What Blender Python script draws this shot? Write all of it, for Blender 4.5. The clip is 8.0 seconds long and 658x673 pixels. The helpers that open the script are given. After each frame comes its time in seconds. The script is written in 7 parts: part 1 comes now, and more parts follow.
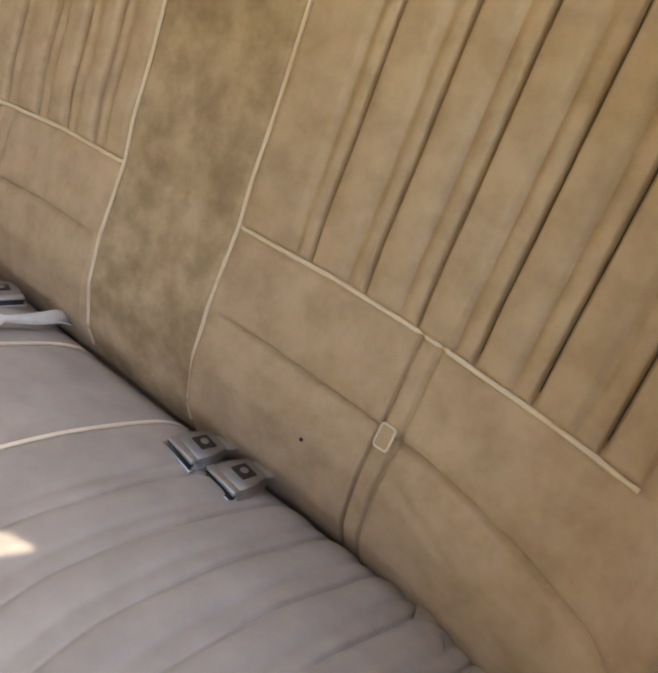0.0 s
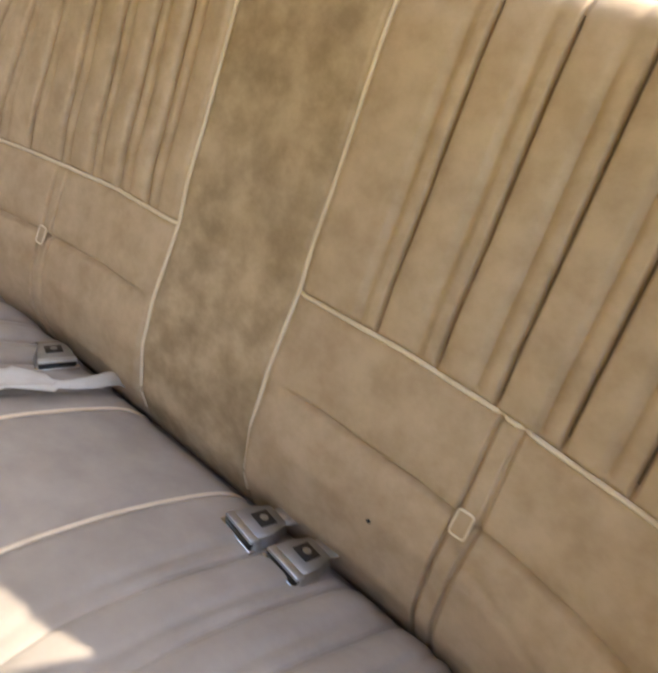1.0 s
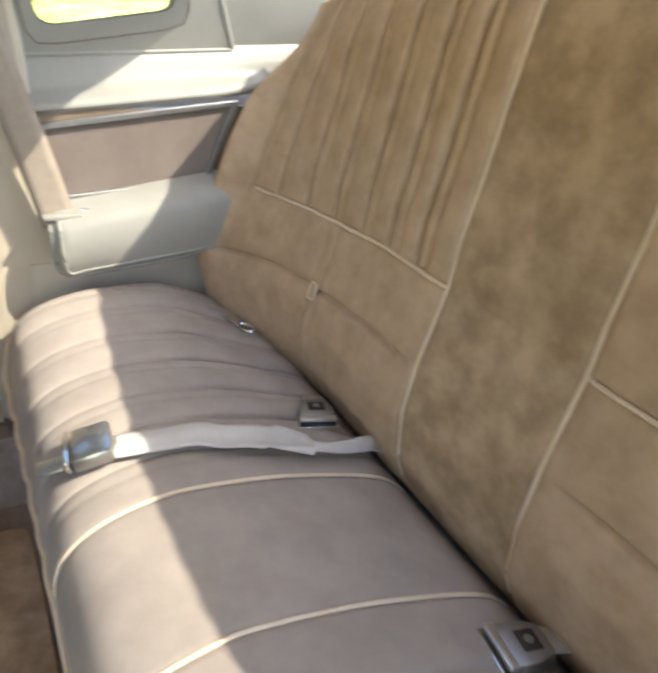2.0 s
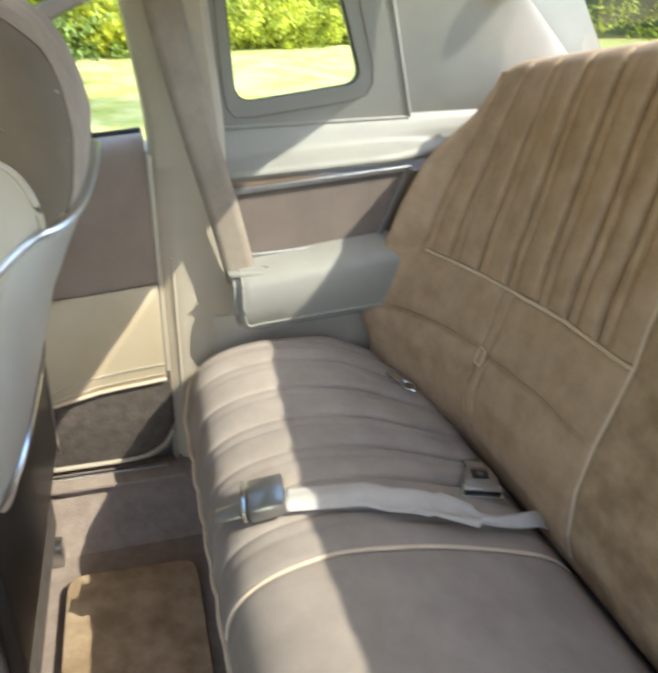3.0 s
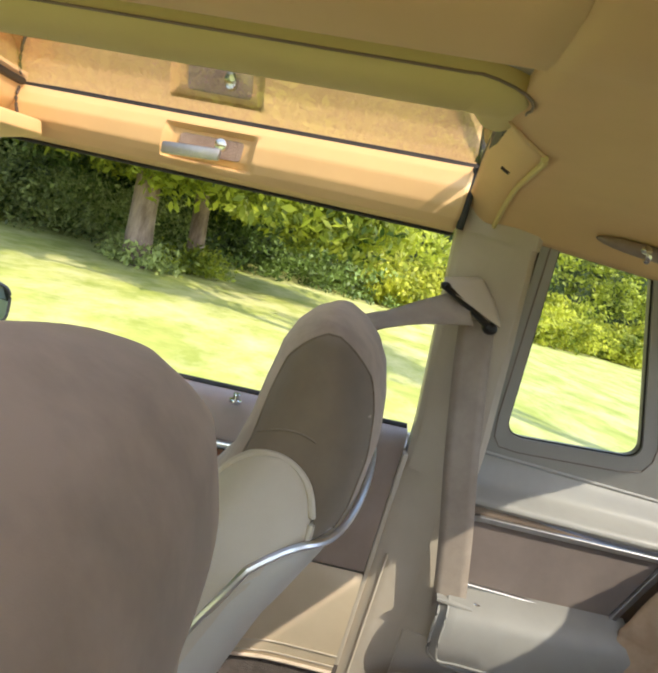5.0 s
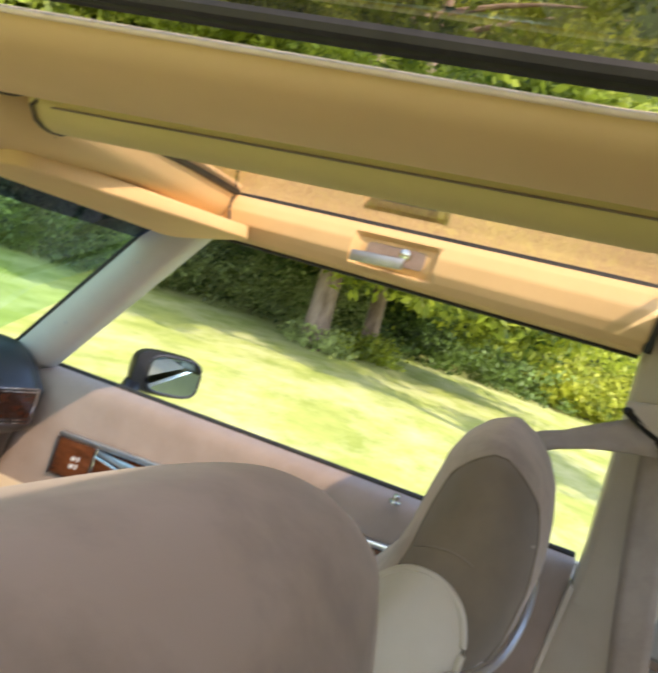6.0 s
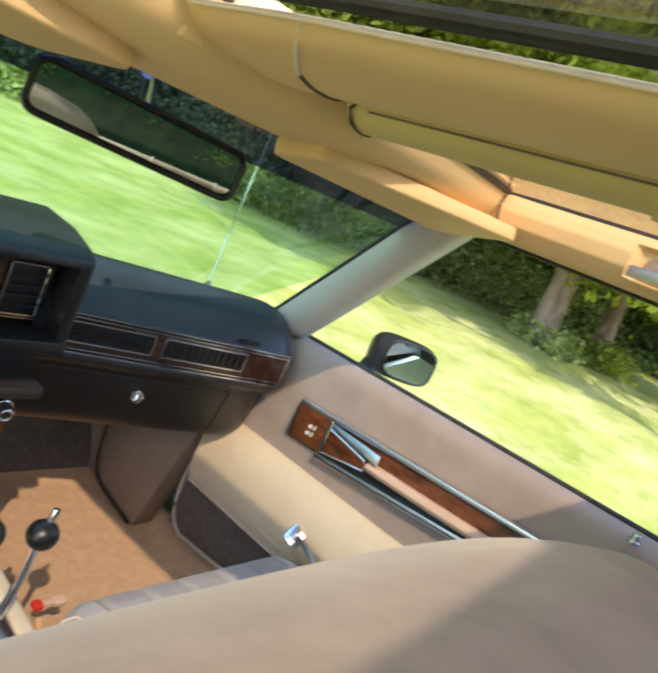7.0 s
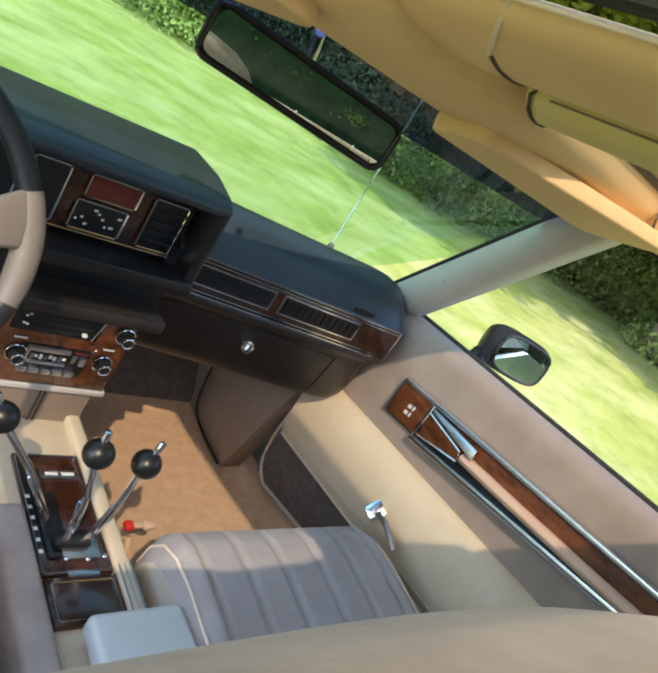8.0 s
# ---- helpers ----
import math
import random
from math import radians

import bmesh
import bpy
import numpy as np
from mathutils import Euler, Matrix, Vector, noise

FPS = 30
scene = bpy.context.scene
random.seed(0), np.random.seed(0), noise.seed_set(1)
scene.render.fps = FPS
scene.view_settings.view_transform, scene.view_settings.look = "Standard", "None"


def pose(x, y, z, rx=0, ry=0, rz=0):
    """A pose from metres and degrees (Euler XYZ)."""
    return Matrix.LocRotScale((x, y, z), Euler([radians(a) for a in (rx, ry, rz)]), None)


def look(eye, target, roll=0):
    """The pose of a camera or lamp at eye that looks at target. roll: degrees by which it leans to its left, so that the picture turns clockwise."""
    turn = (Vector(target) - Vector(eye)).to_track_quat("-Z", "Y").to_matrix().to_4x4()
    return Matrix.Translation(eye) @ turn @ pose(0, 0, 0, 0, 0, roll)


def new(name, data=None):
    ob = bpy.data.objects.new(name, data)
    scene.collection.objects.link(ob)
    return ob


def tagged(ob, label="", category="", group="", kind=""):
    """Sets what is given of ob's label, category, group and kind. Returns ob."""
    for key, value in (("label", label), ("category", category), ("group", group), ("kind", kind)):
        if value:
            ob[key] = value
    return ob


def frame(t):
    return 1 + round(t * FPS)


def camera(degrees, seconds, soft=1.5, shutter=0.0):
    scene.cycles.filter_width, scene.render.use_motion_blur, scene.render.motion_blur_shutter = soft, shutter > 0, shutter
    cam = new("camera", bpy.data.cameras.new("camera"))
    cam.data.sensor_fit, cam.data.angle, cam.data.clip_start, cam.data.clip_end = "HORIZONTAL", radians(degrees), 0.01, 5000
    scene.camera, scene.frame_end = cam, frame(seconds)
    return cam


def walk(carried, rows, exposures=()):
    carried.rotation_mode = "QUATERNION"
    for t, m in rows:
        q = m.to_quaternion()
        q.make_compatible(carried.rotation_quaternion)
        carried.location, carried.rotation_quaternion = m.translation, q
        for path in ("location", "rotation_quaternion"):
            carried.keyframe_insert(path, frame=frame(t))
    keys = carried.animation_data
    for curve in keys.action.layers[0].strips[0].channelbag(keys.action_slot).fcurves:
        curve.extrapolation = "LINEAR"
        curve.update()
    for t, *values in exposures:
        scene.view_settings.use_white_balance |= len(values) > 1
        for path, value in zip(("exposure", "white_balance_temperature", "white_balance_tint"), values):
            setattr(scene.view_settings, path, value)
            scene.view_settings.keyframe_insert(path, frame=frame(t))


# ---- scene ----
cam = camera(52.3, 8.0, soft=2.4, shutter=0.4)
PATH = [
    (0, (-0.594, -0.348, 1.1), (0.306, -1.861, 0.151), 15.4),
    (0.5, (-0.567, -0.359, 1.108), (0.366, -1.84, 0.139), 14.7),
    (1, (-0.528, -0.374, 1.12), (0.486, -1.833, 0.203), 12.9),
    (1.2, (-0.505, -0.4, 1.129), (0.585, -1.784, 0.182), 11.0),
    (1.5, (-0.472, -0.417, 1.14), (0.761, -1.703, 0.23), 8.7),
    (1.8, (-0.457, -0.428, 1.133), (0.905, -1.505, 0.142), 5.9),
    (2, (-0.449, -0.426, 1.128), (1.073, -1.314, 0.181), 4.4),
    (2.2, (-0.444, -0.412, 1.129), (1.105, -1.239, 0.173), 3.8),
    (3.3, (-0.429, -0.355, 1.179), (1.368, -0.745, 0.392), 1.5),
    (3.4, (-0.427, -0.341, 1.165), (1.396, -0.718, 0.436), 2.7),
    (3.5, (-0.415, -0.336, 1.187), (1.429, -0.691, 0.497), 4.3),
    (3.6, (-0.394, -0.34, 1.208), (1.46, -0.66, 0.53), 4.8),
    (3.8, (-0.38, -0.336, 1.213), (1.506, -0.49, 0.566), 6.9),
    (4, (-0.367, -0.328, 1.232), (1.534, -0.292, 0.61), 7.3),
    (4.2, (-0.362, -0.324, 1.244), (1.575, -0.253, 0.749), 9.7),
    (5.3, (-0.391, -0.307, 1.255), (1.587, -0.142, 1.011), 17.8),
    (5.5, (-0.39, -0.315, 1.266), (1.585, -0.082, 1.058), 17.9),
    (5.8, (-0.396, -0.304, 1.256), (1.532, 0.211, 1.122), 20.9),
    (6, (-0.403, -0.303, 1.272), (1.471, 0.374, 1.094), 20.8),
    (6.2, (-0.404, -0.291, 1.272), (1.415, 0.494, 1.0), 23.6),
    (6.5, (-0.414, -0.277, 1.267), (1.299, 0.661, 0.833), 24.7),
    (6.8, (-0.42, -0.259, 1.272), (1.209, 0.806, 0.811), 26.2),
    (7, (-0.428, -0.252, 1.274), (1.135, 0.9, 0.792), 26.4),
    (7.2, (-0.426, -0.246, 1.276), (1.056, 0.983, 0.733), 27.6),
    (7.5, (-0.434, -0.229, 1.268), (0.999, 1.023, 0.654), 31.8),
    (8, (-0.438, -0.22, 1.267), (0.94, 1.046, 0.563), 34.4),
]
walk(cam, [(t, look(eye, target, roll)) for t, eye, target, roll in PATH],
     [(0, 3.74, 7150, 17), (1.0, 3.78, 7150, 17), (1.5, 3.64, 7050, 17), (2.2, 3.30, 6780, 14), (3.3, 2.90, 6600, 10), (4.2, 2.62, 6700, 12), (5.3, 2.42, 6850, 18), (6.5, 2.42, 6650, 17), (7.2, 2.26, 6450, 12), (8, 2.20, 6350, 11)])

# ---- light: sun from behind on the driver's side, clear sky ----
SUN = Vector((0.65, 0.75, -1.0)).normalized()
world = bpy.data.worlds.new("sky_world")
scene.world = world
world.use_nodes = True
wn = world.node_tree.nodes
sky = wn.new("ShaderNodeTexSky")
sky.sky_type, sky.sun_disc = "NISHITA", False
sky.sun_elevation, sky.sun_rotation = math.asin(-SUN.z), math.atan2(-SUN.x, -SUN.y)
world.node_tree.links.new(sky.outputs["Color"], wn["Background"].inputs["Color"])
wn["Background"].inputs["Strength"].default_value = 0.15
sun = new("sun", bpy.data.lights.new("sun", "SUN"))
sun.data.energy, sun.data.angle, sun.data.color = 1.3, radians(0.6), (1.0, 0.93, 0.82)
sun.matrix_world = look((0, 0, 30), Vector((0, 0, 30)) + SUN)


# ---- materials ----
def material(name, a, b=None, scale=8.0, rough=0.6, metal=0.0, fine=0.0, bump=0.0, sheen=0.0, coat=0.0, stretch=(1, 1, 1), spread=(0.35, 0.65)):
    """A surface between the colours a and b: blotches of 1 / scale metres, and a fine relief of 1 / fine metres."""
    m = bpy.data.materials.new(name)
    m.use_nodes = True
    n, l = m.node_tree.nodes, m.node_tree.links
    p = n["Principled BSDF"]
    p.inputs["Roughness"].default_value, p.inputs["Metallic"].default_value = rough, metal
    p.inputs["Base Color"].default_value = (*a, 1)
    p.inputs["Sheen Weight"].default_value, p.inputs["Coat Weight"].default_value = sheen, coat
    p.inputs["Coat Roughness"].default_value = 0.08
    co, mp = n.new("ShaderNodeTexCoord"), n.new("ShaderNodeMapping")
    mp.inputs["Scale"].default_value = stretch
    l.new(co.outputs["Object"], mp.inputs["Vector"])
    if b:
        t, r, x = n.new("ShaderNodeTexNoise"), n.new("ShaderNodeMapRange"), n.new("ShaderNodeMix")
        t.inputs["Scale"].default_value, t.inputs["Detail"].default_value, t.inputs["Roughness"].default_value = scale, 6, 0.62
        r.inputs[1].default_value, r.inputs[2].default_value = spread
        x.data_type = "RGBA"
        x.inputs[6].default_value, x.inputs[7].default_value = (*a, 1), (*b, 1)
        l.new(mp.outputs["Vector"], t.inputs["Vector"])
        l.new(t.outputs["Fac"], r.inputs[0])
        l.new(r.outputs[0], x.inputs[0])
        l.new(x.outputs[2], p.inputs["Base Color"])
    if bump:
        t2, bp = n.new("ShaderNodeTexNoise"), n.new("ShaderNodeBump")
        t2.inputs["Scale"].default_value, t2.inputs["Detail"].default_value = fine, 4
        bp.inputs["Strength"].default_value, bp.inputs["Distance"].default_value = bump, 0.002
        l.new(mp.outputs["Vector"], t2.inputs["Vector"])
        l.new(t2.outputs["Fac"], bp.inputs["Height"])
        l.new(bp.outputs["Normal"], p.inputs["Normal"])
    return m


def pane_material(name, tint, gloss=1.5, steep=None):
    """Thin clear or tinted glass: what is behind shows through its tint, with a mirror's gloss at a flat angle."""
    m = bpy.data.materials.new(name)
    m.use_nodes = True
    n, l = m.node_tree.nodes, m.node_tree.links
    n.remove(n["Principled BSDF"])
    tr, gl, fr, mx = n.new("ShaderNodeBsdfTransparent"), n.new("ShaderNodeBsdfGlossy"), n.new("ShaderNodeFresnel"), n.new("ShaderNodeMixShader")
    tr.inputs["Color"].default_value, gl.inputs["Roughness"].default_value, fr.inputs["IOR"].default_value = (*tint, 1), 0.0, gloss
    if steep:
        r = n.new("ShaderNodeMapRange")
        r.inputs[1].default_value, r.inputs[2].default_value, r.inputs[3].default_value, r.inputs[4].default_value = steep
        l.new(fr.outputs[0], r.inputs[0])
        l.new(r.outputs[0], mx.inputs[0])
    else:
        l.new(fr.outputs[0], mx.inputs[0])
    l.new(tr.outputs[0], mx.inputs[1])
    l.new(gl.outputs[0], mx.inputs[2])
    l.new(mx.outputs[0], n["Material Output"].inputs["Surface"])
    return m


VELOUR = material("tan velour", (0.46, 0.325, 0.21), (0.59, 0.43, 0.295), 24, 0.9, fine=1800, bump=0.12, sheen=0.0)
VELOUR_WORN = material("tan velour with a brushed nap", (0.34, 0.235, 0.142), (0.57, 0.42, 0.28), 17, 0.9, fine=1800, bump=0.12, sheen=0.0, spread=(0.36, 0.66))
VELOUR_MID = material("soft brown velour", (0.325, 0.25, 0.19), (0.455, 0.355, 0.275), 15, 0.9, fine=2500, bump=0.05, sheen=0.3, spread=(0.4, 0.6))
VELOUR_SHADED = material("velour with a dark nap and shade in its colour", (0.155, 0.118, 0.08), (0.20, 0.153, 0.105), 12, 0.9, fine=2500, bump=0.05, sheen=0.3)
BUCKLE = material("dark brushed steel", (0.40, 0.405, 0.42), (0.48, 0.485, 0.50), 60, 0.42, 1.0)
VELOUR_GREY = material("grey tan velour", (0.355, 0.30, 0.262), (0.43, 0.368, 0.322), 14, 0.9, fine=1800, bump=0.12, sheen=0.1)
PIPING = material("pale welt", (0.84, 0.70, 0.54), (0.76, 0.62, 0.47), 40, 0.5)
VINYL = material("sand vinyl", (0.53, 0.465, 0.37), (0.58, 0.515, 0.415), 9, 0.42, fine=700, bump=0.15)
VINYL_PALE = material("pale grey vinyl", (0.50, 0.475, 0.425), (0.55, 0.525, 0.47), 7, 0.45, fine=700, bump=0.12)
QUARTER = material("grey quarter trim vinyl", (0.31, 0.305, 0.28), (0.357, 0.352, 0.322), 7, 0.45, fine=900, bump=0.08)
BEIGE = material("beige vinyl", (0.58, 0.48, 0.33), (0.63, 0.53, 0.375), 8, 0.4, fine=600, bump=0.15)
HEADLINER = material("tan headliner", (0.76, 0.53, 0.262), (0.81, 0.57, 0.287), 6, 0.75, fine=1400, bump=0.06)
HEADLINER_SHADED = material("tan headliner with shade and lawn bounce in its colour", (0.60, 0.455, 0.215), (0.645, 0.49, 0.235), 6, 0.75, fine=1400, bump=0.06)
# The lawn's green bounce is put into this copy of the headliner.
HEADLINER_LAWN = material("tan headliner with green lawn bounce in its colour", (0.66, 0.55, 0.235), (0.70, 0.59, 0.26), 6, 0.75, fine=1400, bump=0.06)
CLOTH = material("door cloth", (0.29, 0.225, 0.185), (0.345, 0.272, 0.225), 10, 0.85, fine=900, bump=0.2, sheen=0.2)
INSERT = material("dark brown cloth", (0.18, 0.145, 0.127), (0.215, 0.175, 0.153), 14, 0.85, fine=1200, bump=0.15, sheen=0.2)
CARPET = material("brown carpet", (0.50, 0.32, 0.19), (0.58, 0.385, 0.235), 40, 1.0, fine=400, bump=0.9)
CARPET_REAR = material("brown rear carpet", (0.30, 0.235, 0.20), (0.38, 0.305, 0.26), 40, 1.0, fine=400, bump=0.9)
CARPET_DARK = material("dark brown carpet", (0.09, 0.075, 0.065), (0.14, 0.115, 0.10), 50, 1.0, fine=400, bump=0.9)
DASH = material("charcoal dashboard vinyl", (0.017, 0.021, 0.026), (0.025, 0.030, 0.036), 12, 0.32, fine=900, bump=0.12)
DASH_LOW = material("dark brown dashboard plastic", (0.019, 0.0147, 0.0122), (0.028, 0.022, 0.0182), 10, 0.38, fine=500, bump=0.1)
BLACK = material("black plastic", (0.007, 0.007, 0.007), (0.012, 0.012, 0.012), 20, 0.35)
RUBBER = material("black rubber", (0.015, 0.015, 0.014), (0.03, 0.03, 0.028), 30, 0.6)
CHROME = material("chrome", (0.78, 0.79, 0.80), (0.68, 0.69, 0.70), 25, 0.12, 1.0)
SATIN = material("satin aluminium", (0.74, 0.76, 0.79), (0.66, 0.68, 0.71), 40, 0.32, 1.0)
KICK = material("brown kick panel plastic", (0.20, 0.148, 0.108), (0.25, 0.188, 0.138), 10, 0.5, fine=700, bump=0.1)
STEEL = material("dull steel", (0.42, 0.43, 0.44), (0.5, 0.51, 0.52), 30, 0.3, 1.0)
WOOD = material("burl walnut veneer", (0.045, 0.012, 0.005), (0.20, 0.065, 0.022), 38, 0.25, coat=0.6, stretch=(1, 0.5, 1.6), spread=(0.3, 0.7))
WHEEL_GREY = material("grey-tan wheel vinyl", (0.20, 0.17, 0.145), (0.25, 0.215, 0.185), 12, 0.45, fine=600, bump=0.15)
WOOD_SHADED = material("walnut veneer with shade in its colour", (0.02, 0.006, 0.003), (0.075, 0.022, 0.009), 38, 0.25, coat=0.5, stretch=(1, 0.5, 1.6), spread=(0.3, 0.7))
WEB = material("tan belt webbing", (0.34, 0.285, 0.235), (0.40, 0.34, 0.28), 30, 0.7, fine=1500, bump=0.4)
WEB_PALE = material("pale belt webbing", (0.62, 0.58, 0.54), (0.70, 0.66, 0.62), 30, 0.6, fine=1500, bump=0.4)
PEACH = material("peach tan strap", (0.56, 0.38, 0.27), (0.6, 0.42, 0.30), 14, 0.5)
DISPLAY = material("dark red lens", (0.12, 0.02, 0.015), (0.16, 0.03, 0.02), 30, 0.2)
PRINT = material("pale print", (0.7, 0.7, 0.68), None, 1, 0.5)
RED = material("red plastic", (0.6, 0.03, 0.02), None, 1, 0.35)
PAINT = material("light car paint", (0.55, 0.53, 0.50), (0.58, 0.56, 0.53), 5, 0.25, coat=0.8)
CHROME_LAWN = material("satin chrome with the lawn's reflection in its colour", (0.66, 0.60, 0.33), (0.58, 0.53, 0.28), 25, 0.28, 1.0)
VELOUR_BLUE = material("cool grey seat velour", (0.33, 0.298, 0.28), (0.395, 0.36, 0.338), 14, 0.9, fine=1800, bump=0.12, sheen=0.1)
LID = material("pale lid vinyl", (0.60, 0.61, 0.575), (0.66, 0.67, 0.63), 9, 0.42, fine=700, bump=0.12)
MIRROR = material("mirror", (0.78, 0.92, 0.80), None, 1, 0.0, 1.0)
LENS = material("clear lamp lens", (0.20, 0.22, 0.24), (0.13, 0.145, 0.16), 120, 0.15, coat=0.6)
GLASS = pane_material("clear glass", (0.90, 0.95, 0.93), 1.35)
REAR_GLASS = pane_material("lightly tinted rear glass", (0.55, 0.585, 0.56), 1.35)
SHIELD = pane_material("windscreen glass", (0.62, 0.88, 0.72), 1.35)
BAND = pane_material("blue windscreen shade band", (0.07, 0.10, 0.22), 1.35)
TINTED = pane_material("dark tinted roof glass", (0.64, 0.55, 0.44), 2.8, (0.25, 0.42, 0.20, 0.66))
BARK = material("rough grey-brown bark", (0.15, 0.10, 0.07), (0.36, 0.27, 0.20), 7, 0.95, fine=18, bump=1.0, stretch=(1, 1, 0.3))
SHADE_SHEET = material("dark shade of the wood as a colour", (0.010, 0.020, 0.006), (0.035, 0.06, 0.015), 1.2, 1.0)


def island_material(name, dark, light, rough=0.6, see=0.35):
    """Leaves and blades: each island its own shade between two colours, letting some light through."""
    m = bpy.data.materials.new(name)
    m.use_nodes = True
    n, l = m.node_tree.nodes, m.node_tree.links
    p, g, x = n["Principled BSDF"], n.new("ShaderNodeNewGeometry"), n.new("ShaderNodeMix")
    x.data_type = "RGBA"
    x.inputs[6].default_value, x.inputs[7].default_value = (*dark, 1), (*light, 1)
    t, a = n.new("ShaderNodeTexNoise"), n.new("ShaderNodeMath")
    t.inputs["Scale"].default_value, t.inputs["Detail"].default_value = 0.7, 3
    a.operation, a.use_clamp = "MULTIPLY_ADD", True
    a.inputs[1].default_value = 0.55
    r = n.new("ShaderNodeMapRange")
    r.inputs[1].default_value, r.inputs[2].default_value, r.inputs[3].default_value, r.inputs[4].default_value = 0.35, 0.65, -0.1, 0.6
    l.new(g.outputs["Position"], t.inputs["Vector"])
    l.new(t.outputs["Fac"], r.inputs[0])
    l.new(g.outputs["Random Per Island"], a.inputs[0])
    l.new(r.outputs[0], a.inputs[2])
    l.new(a.outputs[0], x.inputs[0])
    l.new(x.outputs[2], p.inputs["Base Color"])
    p.inputs["Roughness"].default_value = rough
    tl, mx = n.new("ShaderNodeBsdfTranslucent"), n.new("ShaderNodeMixShader")
    l.new(x.outputs[2], tl.inputs["Color"])
    mx.inputs[0].default_value = see
    l.new(p.outputs[0], mx.inputs[1])
    l.new(tl.outputs[0], mx.inputs[2])
    l.new(mx.outputs[0], n["Material Output"].inputs["Surface"])
    return m


LEAF = island_material("tree leaves", (0.03, 0.07, 0.008), (0.48, 0.54, 0.06), see=0.5)
LEAF_SHADED = island_material("hedge leaves with shade in their colour", (0.008, 0.02, 0.005), (0.18, 0.28, 0.055))
WEED = island_material("tall pale weeds", (0.015, 0.035, 0.008), (0.44, 0.52, 0.16), see=0.4)
LEAF_SUNLIT = island_material("shrub leaves with sunlight in their colour", (0.05, 0.10, 0.01), (0.62, 0.64, 0.07), see=0.5)


def lawn_material():
    """Mown grass: green and straw at two scales, with pale dry streaks."""
    m = material("sunlit lawn", (0.20, 0.25, 0.033), (0.36, 0.385, 0.09), 2.2, 0.9, fine=40, bump=1.0, spread=(0.3, 0.7))
    n, l = m.node_tree.nodes, m.node_tree.links
    p = n["Principled BSDF"]
    was = p.inputs["Base Color"].links[0].from_socket
    co, mp = n.new("ShaderNodeTexCoord"), n.new("ShaderNodeMapping")
    mp.inputs["Rotation"].default_value, mp.inputs["Scale"].default_value = (0, 0, 0.5), (0.8, 1.4, 1)
    t, r, x = n.new("ShaderNodeTexNoise"), n.new("ShaderNodeMapRange"), n.new("ShaderNodeMix")
    t.inputs["Scale"].default_value, t.inputs["Detail"].default_value, t.inputs["Roughness"].default_value = 0.9, 8, 0.7
    r.inputs[1].default_value, r.inputs[2].default_value, r.inputs[4].default_value = 0.43, 0.70, 0.75
    x.data_type = "RGBA"
    x.inputs[7].default_value = (0.56, 0.53, 0.265, 1)
    l.new(co.outputs["Object"], mp.inputs["Vector"])
    l.new(mp.outputs["Vector"], t.inputs["Vector"])
    l.new(t.outputs["Fac"], r.inputs[0])
    l.new(r.outputs[0], x.inputs[0])
    l.new(was, x.inputs[6])
    l.new(x.outputs[2], p.inputs["Base Color"])
    return m


LAWN = lawn_material()


# ---- building helpers ----
def thing(name, base, label="", category="", group="", kind=""):
    ob = new(name)
    ob.location = base
    ob.empty_display_size = 0.05
    return tagged(ob, label, category, group, kind)


def part(name, bm, mat, parent=None, label="", smooth=True, sharp=35):
    me = bpy.data.meshes.new(name)
    bm.normal_update()
    bm.to_mesh(me)
    bm.free()
    me.materials.append(mat)
    if smooth:
        me.shade_smooth()
        me.set_sharp_from_angle(angle=radians(sharp))
    ob = new(name, me)
    if parent:
        ob.parent = parent
        if parent.type == "EMPTY":
            ob.matrix_parent_inverse = Matrix.Translation(-parent.location)
    if label:
        ob["label"] = label
    return ob


def grid(fn, us, vs, closed_u=False, closed_v=False):
    """A sheet of quads through fn(u, v)."""
    bm = bmesh.new()
    rows = [[bm.verts.new(fn(u, v)) for u in us] for v in vs]
    nu, nv = len(us), len(vs)
    for j in range(nv if closed_v else nv - 1):
        for i in range(nu if closed_u else nu - 1):
            bm.faces.new((rows[j][i], rows[j][(i + 1) % nu], rows[(j + 1) % nv][(i + 1) % nu], rows[(j + 1) % nv][i]))
    return bm


def span(a, b, n):
    return [a + (b - a) * i / (n - 1) for i in range(n)]


def lerp(table, x):
    return float(np.interp(x, [r[0] for r in table], [r[1] for r in table]))


def smooth_path(points, n=8, closed=False):
    """A rounded line through the points (Catmull-Rom)."""
    pts = [Vector(p) for p in points]
    out, k = [], len(pts)
    for i in range(k if closed else k - 1):
        if closed:
            a, b, c, d = (pts[(i + s) % k] for s in (-1, 0, 1, 2))
        else:
            a, b, c, d = pts[max(i - 1, 0)], pts[i], pts[i + 1], pts[min(i + 2, k - 1)]
        for s in range(n):
            t = s / n
            out.append(0.5 * (2 * b + (c - a) * t + (2 * a - 5 * b + 4 * c - d) * t * t + (3 * b - a - 3 * c + d) * t ** 3))
    if not closed:
        out.append(pts[-1])
    return out


